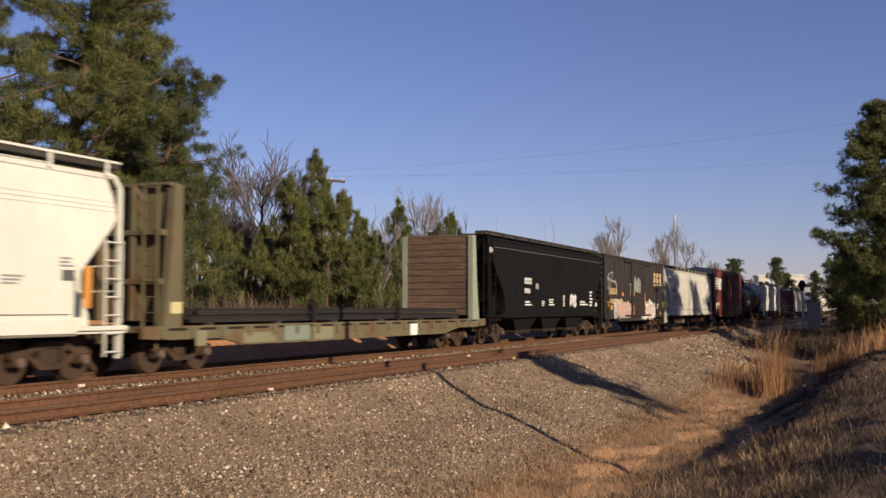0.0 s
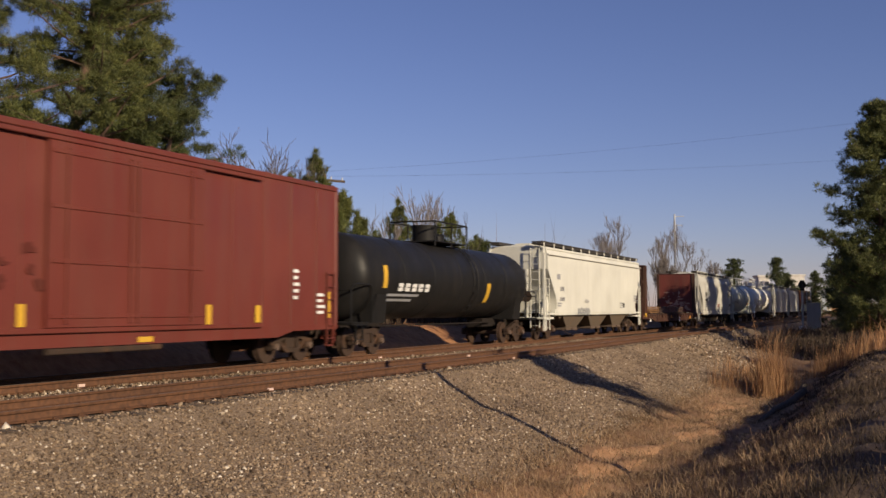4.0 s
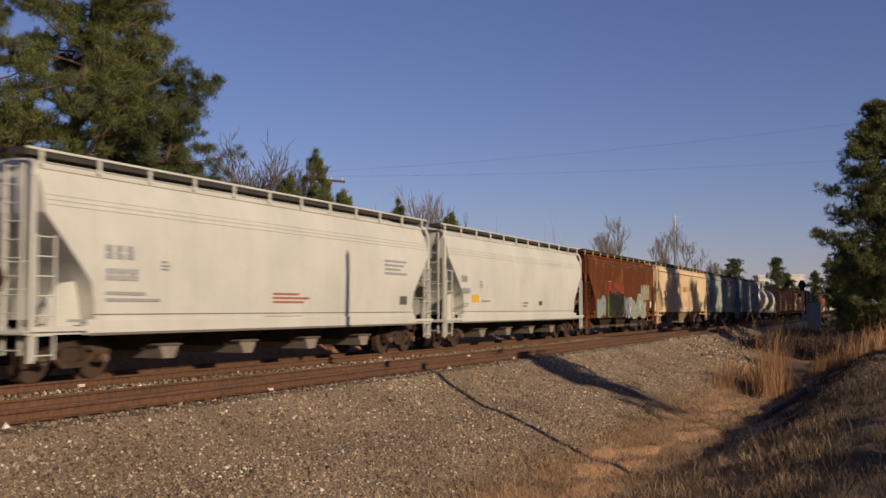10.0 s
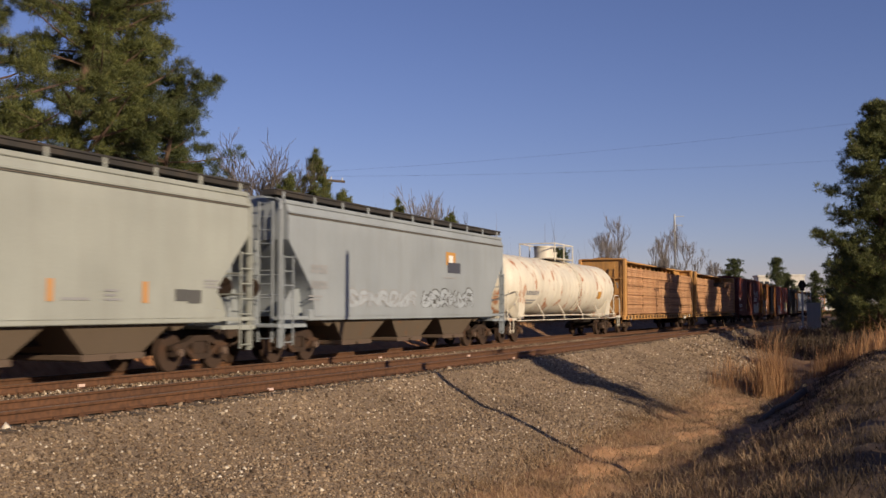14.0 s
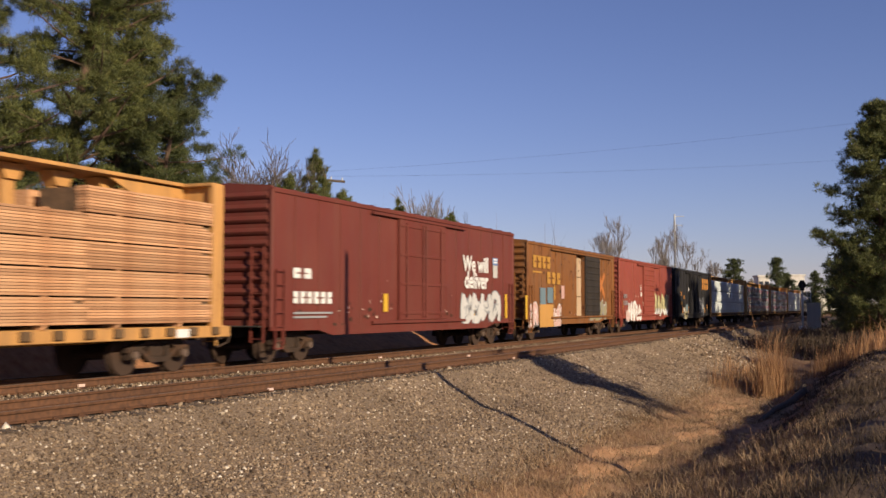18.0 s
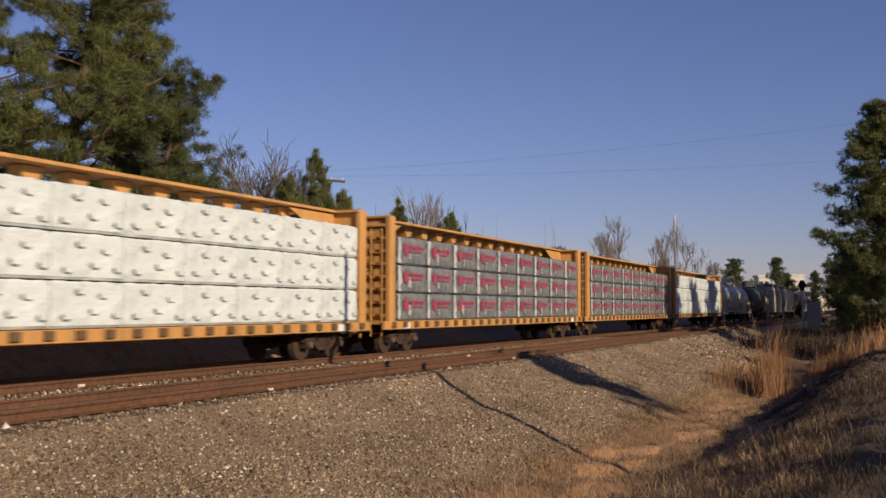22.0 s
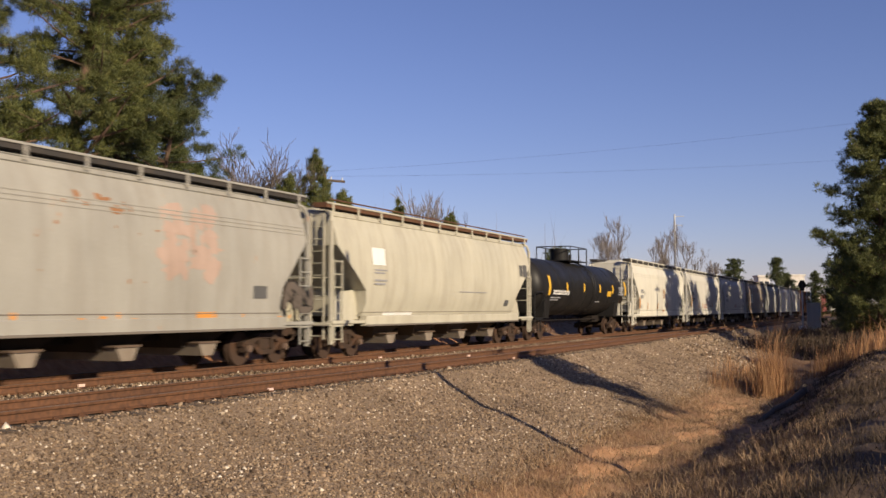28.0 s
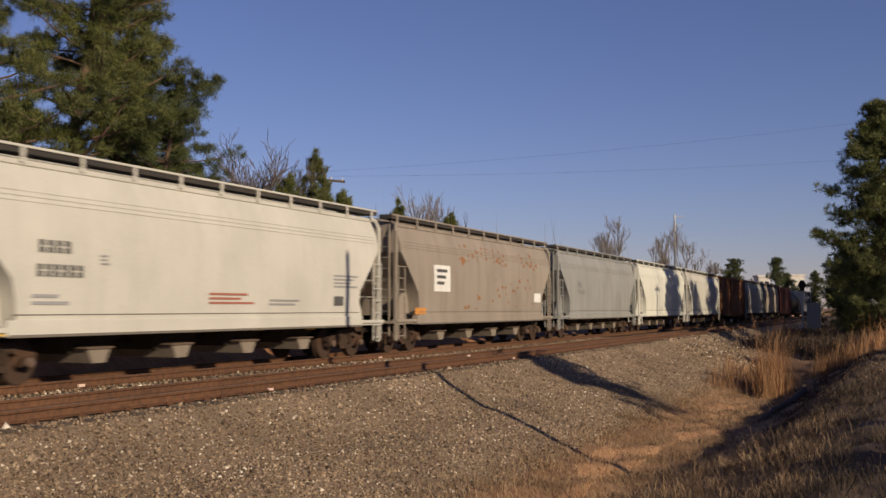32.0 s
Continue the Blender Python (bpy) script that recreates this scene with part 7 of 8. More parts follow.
mark(car, xf, 3.82, 6.09, 1.22, 1.39, M_WHITE_MARK)
mark(car, xf, 17.38, 17.94, 2.94, 3.48, M_DARK_MARK)
car, xf, L = BODY["hj"]
mark(car, xf, 16.93, 17.30, 2.96, 3.45, M_DARK_MARK)
mark(car, xf, 15.08, 15.56, 1.62, 1.88, M_DARK_MARK)
text_lines(car, xf, 9.92, 2.15, 4.18, 1, M_GREY_MARK, 0.033, 0.067)
car, xf, L = BODY["tf"]
mark(car, xf, 2.27, 2.61, 2.18, 3.13, M_YELLOW_MARK)
mark(car, xf, 5.24, 5.50, 2.36, 2.86, M_YELLOW_MARK)
mark(car, xf, 8.44, 8.70, 2.41, 2.86, M_YELLOW_MARK)
mark(car, xf, 11.69, 11.95, 2.42, 2.89, M_YELLOW_MARK)
mark(car, xf, 14.58, 14.88, 2.42, 2.90, M_YELLOW_MARK)
mark(car, xf, 17.70, 18.03, 2.30, 3.18, M_YELLOW_MARK)
glyphs(car, xf, 3.07, 2.22, 0.22, 9, M_WHITE_MARK, 0.236)
text_lines(car, xf, 2.75, 2.04, 1.99, 2, M_GREY_MARK, 0.057, 0.115)
mark(car, xf, 13.50, 14.41, 2.23, 2.53, M_YELLOW_MARK)
text_lines(car, xf, 11.34, 1.88, 1.03, 1, M_GREY_MARK, 0.061, 0.122)
text_lines(car, xf, 16.15, 2.74, 1.15, 4, M_GREY_MARK, 0.068, 0.136)
car, xf, L = BODY["hk"]
glyphs(car, xf, 2.10, 2.53, 0.25, 3, M_GREY_MARK, 0.203)
glyphs(car, xf, 2.01, 2.18, 0.23, 4, M_GREY_MARK, 0.159)
mark(car, xf, 1.62, 1.91, 1.52, 2.22, M_TANORANGE)
mark(car, xf, 4.02, 4.22, 1.47, 1.91, M_TANORANGE)
mark(car, xf, 7.19, 7.40, 1.48, 1.92, M_TANORANGE)
mark(car, xf, 10.42, 10.63, 1.51, 1.95, M_TANORANGE)
mark(car, xf, 9.13, 9.36, 2.22, 2.89, M_RUSTPATCH)
mark(car, xf, 9.56, 9.76, 2.23, 2.91, M_RUSTPATCH)
text_lines(car, xf, 14.51, 2.35, 1.26, 2, M_GREY_MARK, 0.067, 0.133)
mark(car, xf, 15.24, 15.72, 1.68, 1.94, M_DARK_MARK)
text_lines(car, xf, 1.92, 1.72, 0.83, 3, M_GREY_MARK, 0.043, 0.086)
text_lines(car, xf, 5.07, 1.19, 1.31, 2, M_GREY_MARK, 0.044, 0.088)
mark(car, xf, 8.95, 9.65, 0.98, 1.43, M_RUSTPATCH)
text_lines(car, xf, 3.00, 2.62, 0.38, 3, M_GREY_MARK, 0.044, 0.089)
car, xf, L = BODY["hl"]
glyphs(car, xf, 2.00, 2.64, 0.24, 4, M_DARK_MARK, 0.185)
glyphs(car, xf, 1.97, 2.16, 0.24, 6, M_DARK_MARK, 0.163)
mark(car, xf, 1.65, 1.93, 1.67, 2.63, M_TANORANGE)
mark(car, xf, 5.04, 5.26, 1.52, 2.01, M_TANORANGE)
mark(car, xf, 6.87, 7.09, 1.55, 2.02, M_TANORANGE)
mark(car, xf, 11.90, 12.16, 1.60, 2.03, M_TANORANGE)
text_lines(car, xf, 7.46, 1.81, 1.93, 3, M_RED_MARK, 0.067, 0.134)
text_lines(car, xf, 14.04, 2.60, 1.11, 6, M_GREY_MARK, 0.049, 0.099)
mark(car, xf, 13.92, 14.51, 1.62, 1.92, M_DARK_MARK)
text_lines(car, xf, 10.38, 1.75, 1.48, 2, M_DARK_MARK, 0.059, 0.118)
text_lines(car, xf, 3.77, 2.60, 0.31, 3, M_GREY_MARK, 0.040, 0.081)
text_lines(car, xf, 1.85, 1.73, 0.92, 2, M_GREY_MARK, 0.057, 0.114)
text_lines(car, xf, 7.67, 1.31, 1.66, 4, M_GREY_MARK, 0.039, 0.078)
text_lines(car, xf, 4.48, 1.13, 1.47, 1, M_DARK_MARK, 0.042, 0.084)
mark(car, xf, 0.97, 1.13, 1.09, 1.24, M_GREY_MARK)
mark(car, xf, 2.53, 2.84, 1.03, 1.22, M_GREY_MARK)
text_lines(car, xf, 11.00, 1.20, 1.69, 3, M_GREY_MARK, 0.034, 0.068)
car, xf, L = BODY["hm"]
glyphs(car, xf, 2.36, 2.64, 0.25, 4, M_DARK_MARK, 0.180)
glyphs(car, xf, 2.32, 2.16, 0.25, 6, M_DARK_MARK, 0.171)
text_lines(car, xf, 2.22, 1.74, 0.99, 2, M_GREY_MARK, 0.070, 0.140)
text_lines(car, xf, 7.93, 1.86, 1.93, 3, M_RED_MARK, 0.055, 0.110)
text_lines(car, xf, 10.61, 1.72, 1.53, 2, M_GREY_MARK, 0.052, 0.104)
text_lines(car, xf, 14.07, 2.48, 1.47, 4, M_GREY_MARK, 0.054, 0.108)
mark(car, xf, 14.11, 14.68, 1.61, 1.89, M_DARK_MARK)
mark(car, xf, 4.38, 4.85, 0.96, 1.08, M_YELLOW_MARK)
mark(car, xf, 7.13, 7.64, 0.95, 1.08, M_YELLOW_MARK)
mark(car, xf, 9.92, 10.46, 0.94, 1.07, M_YELLOW_MARK)
mark(car, xf, 12.61, 13.16, 0.92, 1.05, M_YELLOW_MARK)
text_lines(car, xf, 4.85, 1.11, 1.32, 1, M_DARK_MARK, 0.048, 0.097)
text_lines(car, xf, 8.07, 1.15, 1.35, 3, M_GREY_MARK, 0.043, 0.086)
mark(car, xf, 2.90, 3.14, 1.04, 1.19, M_GREY_MARK)
text_lines(car, xf, 4.10, 2.62, 0.27, 3, M_GREY_MARK, 0.042, 0.085)
mark(car, xf, 1.46, 1.92, 1.00, 1.11, M_YELLOW_MARK)
mark(car, xf, 15.52, 15.99, 0.97, 1.09, M_YELLOW_MARK)
car, xf, L = BODY["hn"]
mark(car, xf, 3.06, 4.57, 2.15, 3.12, M_WHITE_MARK)
text_lines(car, xf, 3.30, 2.86, 0.96, 3, M_DARK_MARK, 0.114, 0.228)
wear(car, xf, 5.4, 11.0, 3.3, 4.0, M_RUSTPATCH, 40, 111, "rust_spot", 0.22)
wear(car, xf, 5.8, 15.0, 1.5, 2.9, M_RUSTPATCH, 26, 112, "rust_spot", 0.2)
wear(car, xf, 12.6, 15.2, 3.3, 4.0, M_RUSTPATCH, 18, 113, "rust_spot", 0.22)
mark(car, xf, 14.45, 15.41, 1.81, 2.22, M_WHITE_MARK)
mark(car, xf, 1.47, 2.39, 1.32, 1.55, M_ORANGE_MARK)
car, xf, L = BODY["ho"]
glyphs(car, xf, 3.34, 2.66, 0.29, 3, M_GREY_MARK, 0.231)
glyphs(car, xf, 3.33, 2.31, 0.20, 4, M_GREY_MARK, 0.256)
car, xf, L = BODY["c1"]
mark(car, xf, 3.92, 5.47, 0.64, 0.91, M_DULLGREENP)
mark(car, xf, 5.89, 7.24, 0.65, 1.06, M_PALEGREENP)
mark(car, xf, 7.50, 8.62, 0.64, 1.00, M_DULLGREENP)
mark(car, xf, 13.99, 14.59, 0.61, 1.00, M_WHITE_MARK)
mark(car, xf, 1.94, 2.38, 0.63, 1.00, M_DULLGREENP)
mark(car, xf, 0.98, 1.40, 1.41, 1.68, M_PALEYELLOWTAG)
car, xf, L = BODY["c8"]
mark(car, xf, 0.54, 1.18, 0.97, 1.19, M_YELLOW_MARK)
mark(car, xf, 2.15, 2.53, 0.62, 0.82, M_WHITE_MARK)
mark(car, xf, 9.37, 9.99, 0.82, 1.02, M_ORANGE_MARK)
mark(car, xf, 12.44, 12.87, 0.55, 0.89, M_WHITE_MARK)
mark(car, xf, 16.72, 17.52, 0.73, 0.92, M_ORANGE_MARK)
car, xf, L = BODY["cb2"]
mark(car, xf, -5.09, -4.51, 0.75, 1.02, M_WHITE_MARK)


# ---- trees ----
def needle_clouds(centres, radii, sprays, blades, length, width, gen, flat=0.6, lift=0.3):
    """Clouds of needle sprays: each cloud a flattened ball, its blades thrown outward and up."""
    n = len(centres)
    o = gen.normal(0, 1, (n, sprays, 3))
    o /= np.linalg.norm(o, axis=2, keepdims=True)
    o *= gen.uniform(0.05, 1, (n, sprays, 1)) ** 0.45
    c = np.asarray(centres)[:, None, :] + o * np.asarray(radii)[:, None, None] * np.array((1, 1, flat))
    d = o[:, :, None, :] * 0.55 + gen.normal(0, 0.55, (n, sprays, blades, 3))
    d[..., 2] += lift
    d /= np.linalg.norm(d, axis=3, keepdims=True)
    ln = length * gen.uniform(0.6, 1.15, (n, sprays, blades, 1))
    side = np.cross(d, gen.normal(0, 1, d.shape))
    side /= np.linalg.norm(side, axis=3, keepdims=True) + 1e-9
    c = c[:, :, None, :] + gen.normal(0, 0.05, d.shape)
    v = np.stack([c - side * width / 2, c + side * width / 2, c + d * ln], 3).reshape(-1, 3)
    return v, np.arange(len(v)).reshape(-1, 3)


def limb_path(p, d, length, bend, steps, rnd):
    pts = [Vector(p)]
    d = Vector(d).normalized()
    for i in range(steps):
        d = (d + Vector((rnd.uniform(-0.22, 0.22), rnd.uniform(-0.22, 0.22), bend + rnd.uniform(-0.12, 0.12)))).normalized()
        pts.append(pts[-1] + d * length / steps)
    return pts


def pine(x, y, h, crown_from, reach, seed, label, mat=None, trunk_r=0.22, cone=0.5, lean=(0, 0), name="pine_tree", whorl=0.75, limbs=(2, 3, 3, 4), cloud=0.5, sprays=16, blades=14, needle=0.27, width=0.016, steep=(-0.1, 0.45), flat=0.6, lift=0.3, inner=0.35, gap=0.12, shoots=False, apart=0.8):
    """A loblolly-like pine: bare lower trunk, wandering limbs, clouds of needles at the twig ends."""
    rnd, gen = random.Random(seed), np.random.default_rng(seed)
    z0 = float(ground_z(x, y)) - 0.1
    tree = tagged(empty(name, pose(x, y, z0)), label, "tree", group="pines by the track")
    steps = 9
    spine = [Vector((lean[0] * (k / steps) ** 1.3 + rnd.uniform(-0.1, 0.1), lean[1] * (k / steps) ** 1.3 + rnd.uniform(-0.1, 0.1), h * k / steps)) for k in range(steps + 1)]
    part("trunk", Shape().tube(spine, trunk_r, 9, 0.025), M_BARK, tree)
    pts, radii, limb = [], [], Shape()
    z = crown_from
    turn = rnd.uniform(0, 6.28)
    while z < h - 0.2:
        f = (z - crown_from) / (h - crown_from)
        shape_r = reach * ((1 - f) ** cone) * (0.6 + 0.4 * min(1.0, f * 3 + 0.3)) * rnd.uniform(0.8, 1.15)
        k = z / h * steps
        i = min(int(k), steps - 1)
        base = spine[i].lerp(spine[i + 1], k - i)
        for _ in range(rnd.choice(limbs)):
            turn += rnd.uniform(1.2, 2.5)
            ln = max(0.3, shape_r * rnd.uniform(0.5, 1.15))
            pth = limb_path(base, (math.cos(turn), math.sin(turn), rnd.uniform(*steep)), ln, 0.06, 5, rnd)
            limb.tube(pth, max(0.014, trunk_r * 0.3 * (1 - f * 0.75)), 5, 0.012)
            count = max(1, int(ln * (1 - inner) / (cloud * apart)))
            for c in range(count + 1):
                if rnd.random() < gap:
                    continue
                s = inner + (1 - inner) * (c + rnd.uniform(0.1, 0.9)) / (count + 1) if c < count else 1.0
                q = min(4, int(s * 5))
                p0 = pth[q].lerp(pth[q + 1], s * 5 - q)
                out = 0.0 if c == count else 0.1 + 0.22 * ln * (1.1 - s)
                tip = p0 + Vector((rnd.gauss(0, 1), rnd.gauss(0, 1), rnd.gauss(0.25, 0.45))) * out
                limb.tube([p0, tip], 0.013, 3, 0.006)
                pts.append(tuple(tip))
                radii.append(cloud * rnd.uniform(0.55, 1.15) * min(1.0, 0.55 + 0.5 * ln))
                if shoots and c == count:
                    up = rnd.uniform(0.3, 0.75)
                    limb.tube([tip, tip + Vector((0, 0, up))], 0.014, 3, 0.006)
                    for w in (0.45, 0.75, 1.0):
                        pts.append(tuple(tip + Vector((0, 0, up * w))))
                        radii.append(0.07)
        z += whorl * rnd.uniform(0.7, 1.3) * (0.55 + 0.6 * (1 - f))
    for k in range(6 if shoots else 3):
        pts.append(tuple(spine[-1] + Vector((0, 0, (0.5 if shoots else 0) - 0.22 * k))))
        radii.append(0.08 + 0.05 * k)
    tagged(part("branchwork", limb, M_BARK, tree, "", None, False), kind="stuff")
    v, f = needle_clouds(pts, radii, sprays, blades, needle, width, gen, flat, lift)
    part("crown", big_mesh("crown", v, f, mat or M_NEEDLE), None, tree)
    return tree


def bare_tree(x, y, h, seed, label, spread_a=0.5, r=0.14, depth=5, name="bare_tree", mat=None, upright=0.25, fork=0.25, fine=0.012):
    """A leafless tree of forking limbs."""
    rnd = random.Random(seed)
    tree = tagged(empty(name, pose(x, y, float(ground_z(x, y)) - 0.1)), label, "tree", group="bare trees by the track")
    trunk, twigs = Shape(), Shape()

    def grow(p, d, ln, rr, lvl):
        pth = limb_path(p, d, ln, upright * 0.25, 4 if lvl < 3 else 2 if lvl < depth else 1, rnd)
        (trunk if lvl == 0 else twigs).tube(pth, rr, 6 if lvl < 2 else 3, rr * 0.6)
        if lvl >= depth:
            return
        for _ in range(rnd.choice((3, 3, 4)) if lvl else 4):
            q = pth[rnd.choice((2, 3, 4, 4)) if len(pth) > 4 else rnd.choice((1, 2))]
            a = rnd.uniform(0, 6.28)
            nd = (pth[-1] - pth[0]).normalized() + Vector((math.cos(a), math.sin(a), rnd.uniform(0.0, upright))) * spread_a
            grow(q, nd, ln * rnd.uniform(0.56, 0.8), max(fine, rr * 0.55), lvl + 1)

    grow(Vector((0, 0, 0)), (0, 0, 1), h * fork, r, 0)
    grow(Vector((0.1, 0, h * fork * 0.8)), (rnd.uniform(-0.15, 0.15), rnd.uniform(-0.15, 0.15), 1), h * 0.33, r * 0.75, 1)
    part("trunk", trunk, mat or M_TWIG, tree)
    tagged(part("branchwork", twigs, mat or M_TWIG, tree, "", None, False), kind="stuff")
    return tree


def at_view(u_off, depth):
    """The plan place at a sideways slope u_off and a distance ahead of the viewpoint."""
    a = radians(23.46)
    return (-math.sin(a) * depth + math.cos(a) * u_off * depth, math.cos(a) * depth + math.sin(a) * u_off * depth)


def slope(u):
    return (u - 784) / 1850


def tree_at(u, depth):
    return at_view(slope(u), depth)


BIG = "tall pine with a reddish trunk and ragged dark green crown"
SMALL = "young bushy green pine behind the track"
NEARP = dict(cloud=0.52, sprays=32, blades=17, needle=0.25, width=0.018, whorl=0.68, limbs=(3, 4, 4), gap=0.14, inner=0.24, flat=0.62, apart=1.0)
YOUNG = dict(cloud=0.3, sprays=11, blades=10, needle=0.27, width=0.026, whorl=0.78, limbs=(3, 4, 4), steep=(0.1, 0.6), flat=0.9, lift=0.7, inner=0.35, gap=0.22, trunk_r=0.09, shoots=True)
FAR = dict(cloud=0.75, sprays=13, blades=11, needle=0.5, width=0.06, whorl=0.9, limbs=(3, 4, 4), inner=0.2, gap=0.05)
ROW = dict(cloud=0.7, sprays=9, blades=8, needle=0.6, width=0.12, whorl=1.0, limbs=(3, 4), inner=0.3, gap=0.3)
DENSE = dict(cloud=1.1, sprays=11, blades=8, needle=0.7, width=0.22, whorl=1.0, limbs=(4, 4), inner=0.2, gap=0.1)
pine(*tree_at(104, 38), 18.0, 4.6, 4.7, 3, BIG, trunk_r=0.3, cone=0.35, lean=(1.4, 0.9), **NEARP)
pine(*tree_at(196, 43), 14.5, 4.5, 3.0, 4, BIG, trunk_r=0.2, cone=0.35, lean=(0.3, 0.4), **NEARP)
pine(*tree_at(262, 41), 9.9, 0.6, 2.9, 5, "broad pine with needles down to the ground", cone=0.2, lean=(1.0, 0.5), mat=M_NEEDLE_DARK, **NEARP)
pine(*tree_at(225, 45), 9.4, 1.5, 2.8, 28, "broad pine with needles down to the ground", cone=0.35, mat=M_NEEDLE_DARK, **NEARP)
pine(*tree_at(-60, 34), 17.0, 3.5, 4.0, 6, BIG, trunk_r=0.26, **NEARP)
pine(*tree_at(20, 50), 11.0, 0.8, 3.2, 7, "tall dark pine behind the train", mat=M_NEEDLE_DARK, **NEARP)
pine(*tree_at(305, 44), 8.0, 0.3, 2.4, 27, "broad pine with needles down to the ground", cone=0.4, mat=M_NEEDLE_DARK, **NEARP)
for i, (u, dep, hh, rr, co) in enumerate(((352, 47, 5.6, 2.2, 0.7), (395, 50, 4.2, 2.4, 0.7), (513, 50, 6.7, 3.0, 0.75), (606, 55, 6.5, 3.0, 0.8), (470, 54, 4.6, 2.6, 0.8), (640, 60, 5.6, 2.8, 0.9), (580, 50, 5.8, 3.0, 0.8), (704, 66, 7.3, 3.0, 0.8), (797, 72, 7.0, 3.2, 0.7))):
    pine(*tree_at(u, dep), hh, 0.3, rr, 8 + i, SMALL, cone=co, **YOUNG)
pine(*tree_at(556, 52), 8.3, 0.3, 2.7, 10, SMALL, cone=0.8, **dict(YOUNG, gap=0.4, cloud=0.24, limbs=(3, 3, 4)))
pine(*tree_at(540, 54), 5.9, 0.3, 2.6, 29, SMALL, cone=0.7, **YOUNG)
pine(*tree_at(762, 80), 6.4, 0.5, 2.6, 16, SMALL, cone=0.5, mat=M_NEEDLE_DARK, **FAR)
pine(*tree_at(850, 95), 6.9, 0.5, 2.6, 17, SMALL, cone=0.5, mat=M_NEEDLE_DARK, **FAR)
pine(*tree_at(985, 120), 7.6, 0.5, 3.4, 18, SMALL, cone=0.5, mat=M_NEEDLE_DARK, **FAR)
pine(*tree_at(1300, 210), 10.7, 4.0, 3.0, 19, "distant pine with a domed crown", cone=0.35, mat=M_NEEDLE_DARK, **FAR)
pine(*tree_at(1375, 205), 11.2, 1.0, 2.6, 20, "distant pine over the train", cone=0.5, mat=M_NEEDLE_DARK, **FAR)
pine(*tree_at(1392, 212), 8.8, 0.5, 3.4, 21, "distant pine over the train", cone=0.4, mat=M_NEEDLE_DARK, **FAR)
pine(*tree_at(1442, 190), 8.4, 0.5, 2.4, 22, "distant pine over the train", cone=0.6, mat=M_NEEDLE_DARK, **FAR)
for i, (u, dep, hh) in enumerate(((470, 64, 5.2), (530, 66, 5.6), (590, 62, 5.0), (650, 68, 5.4), (690, 72, 5.0), (735, 76, 5.6), (780, 84, 5.2), (420, 60, 5.0))):
    pine(*tree_at(u, dep), hh, 0.2, 2.8, 80 + i, "low dark pine in the woods", cone=0.4, mat=M_NEEDLE_DARK, **FAR)
BARE = "leafless grey winter tree with fine twigs"
for i, (u, dep, hh, sp, r, fine) in enumerate(((428, 52, 9.6, 0.6, 0.14, 0.014), (448, 56, 10.0, 0.6, 0.13, 0.014), (412, 58, 8.8, 0.5, 0.11, 0.014), (470, 54, 8.2, 0.6, 0.11, 0.014), (757, 74, 9.4, 0.45, 0.1, 0.02), (735, 70, 8.4, 0.45, 0.09, 0.02),
                                             (780, 78, 8.6, 0.45, 0.09, 0.02), (672, 64, 7.0, 0.45, 0.08, 0.018), (1070, 135, 11.0, 0.4, 0.13, 0.014), (1084, 138, 11.6, 0.4, 0.13, 0.014), (1098, 141, 10.6, 0.4, 0.12, 0.014),
                                             (1172, 130, 9.6, 0.4, 0.12, 0.014), (1186, 133, 10.6, 0.4, 0.12, 0.014), (1204, 136, 10.8, 0.4, 0.12, 0.014), (1218, 139, 9.6, 0.4, 0.12, 0.014), (1262, 190, 8.4, 0.45, 0.12, 0.035), (1330, 220, 7.0, 0.5, 0.12, 0.035))):
    bare_tree(*tree_at(u, dep), hh, 31 + i, BARE, sp, r, 6 if i < 4 or i > 7 else 5, fine=fine, upright=0.3 if i < 4 else 0.55, mat=M_TWIG if i < 4 else M_TWIG_PALE)
bare_tree(*tree_at(828, 78), 10.6, 35, BARE, 0.15, 0.06, 3, fine=0.016)
# the pines on the near side of the line
pine(-0.9, 72.5, 15.4, 0.6, 4.8, 41, "dense tall green pine beside the line", cone=0.55, trunk_r=0.25, cloud=0.62, sprays=20, blades=13, needle=0.36, width=0.034, whorl=0.62, limbs=(4, 4, 5), inner=0.25, gap=0.05)
pine(2.5, 96.0, 12.5, 0.3, 4.0, 42, "dense green pine beside the line", cone=0.6, mat=M_NEEDLE_DARK, **DENSE)
pine(-3.4, 106.0, 7.5, 0.3, 2.6, 47, "dark bushy pine beside the line", cone=0.5, mat=M_NEEDLE_DARK, **FAR)
pine(-4.5, 126.0, 10.0, 0.3, 4.6, 43, "dark pine beside the signal", cone=0.5, mat=M_NEEDLE_DARK, **FAR)
pine(-7.0, 150.0, 7.5, 0.2, 3.2, 48, "dark bushy pine beside the line", cone=0.4, mat=M_NEEDLE_DARK, **FAR)
pine(-7.5, 172.0, 8.0, 0.2, 3.2, 49, "dark bushy pine beside the line", cone=0.4, mat=M_NEEDLE_DARK, **FAR)
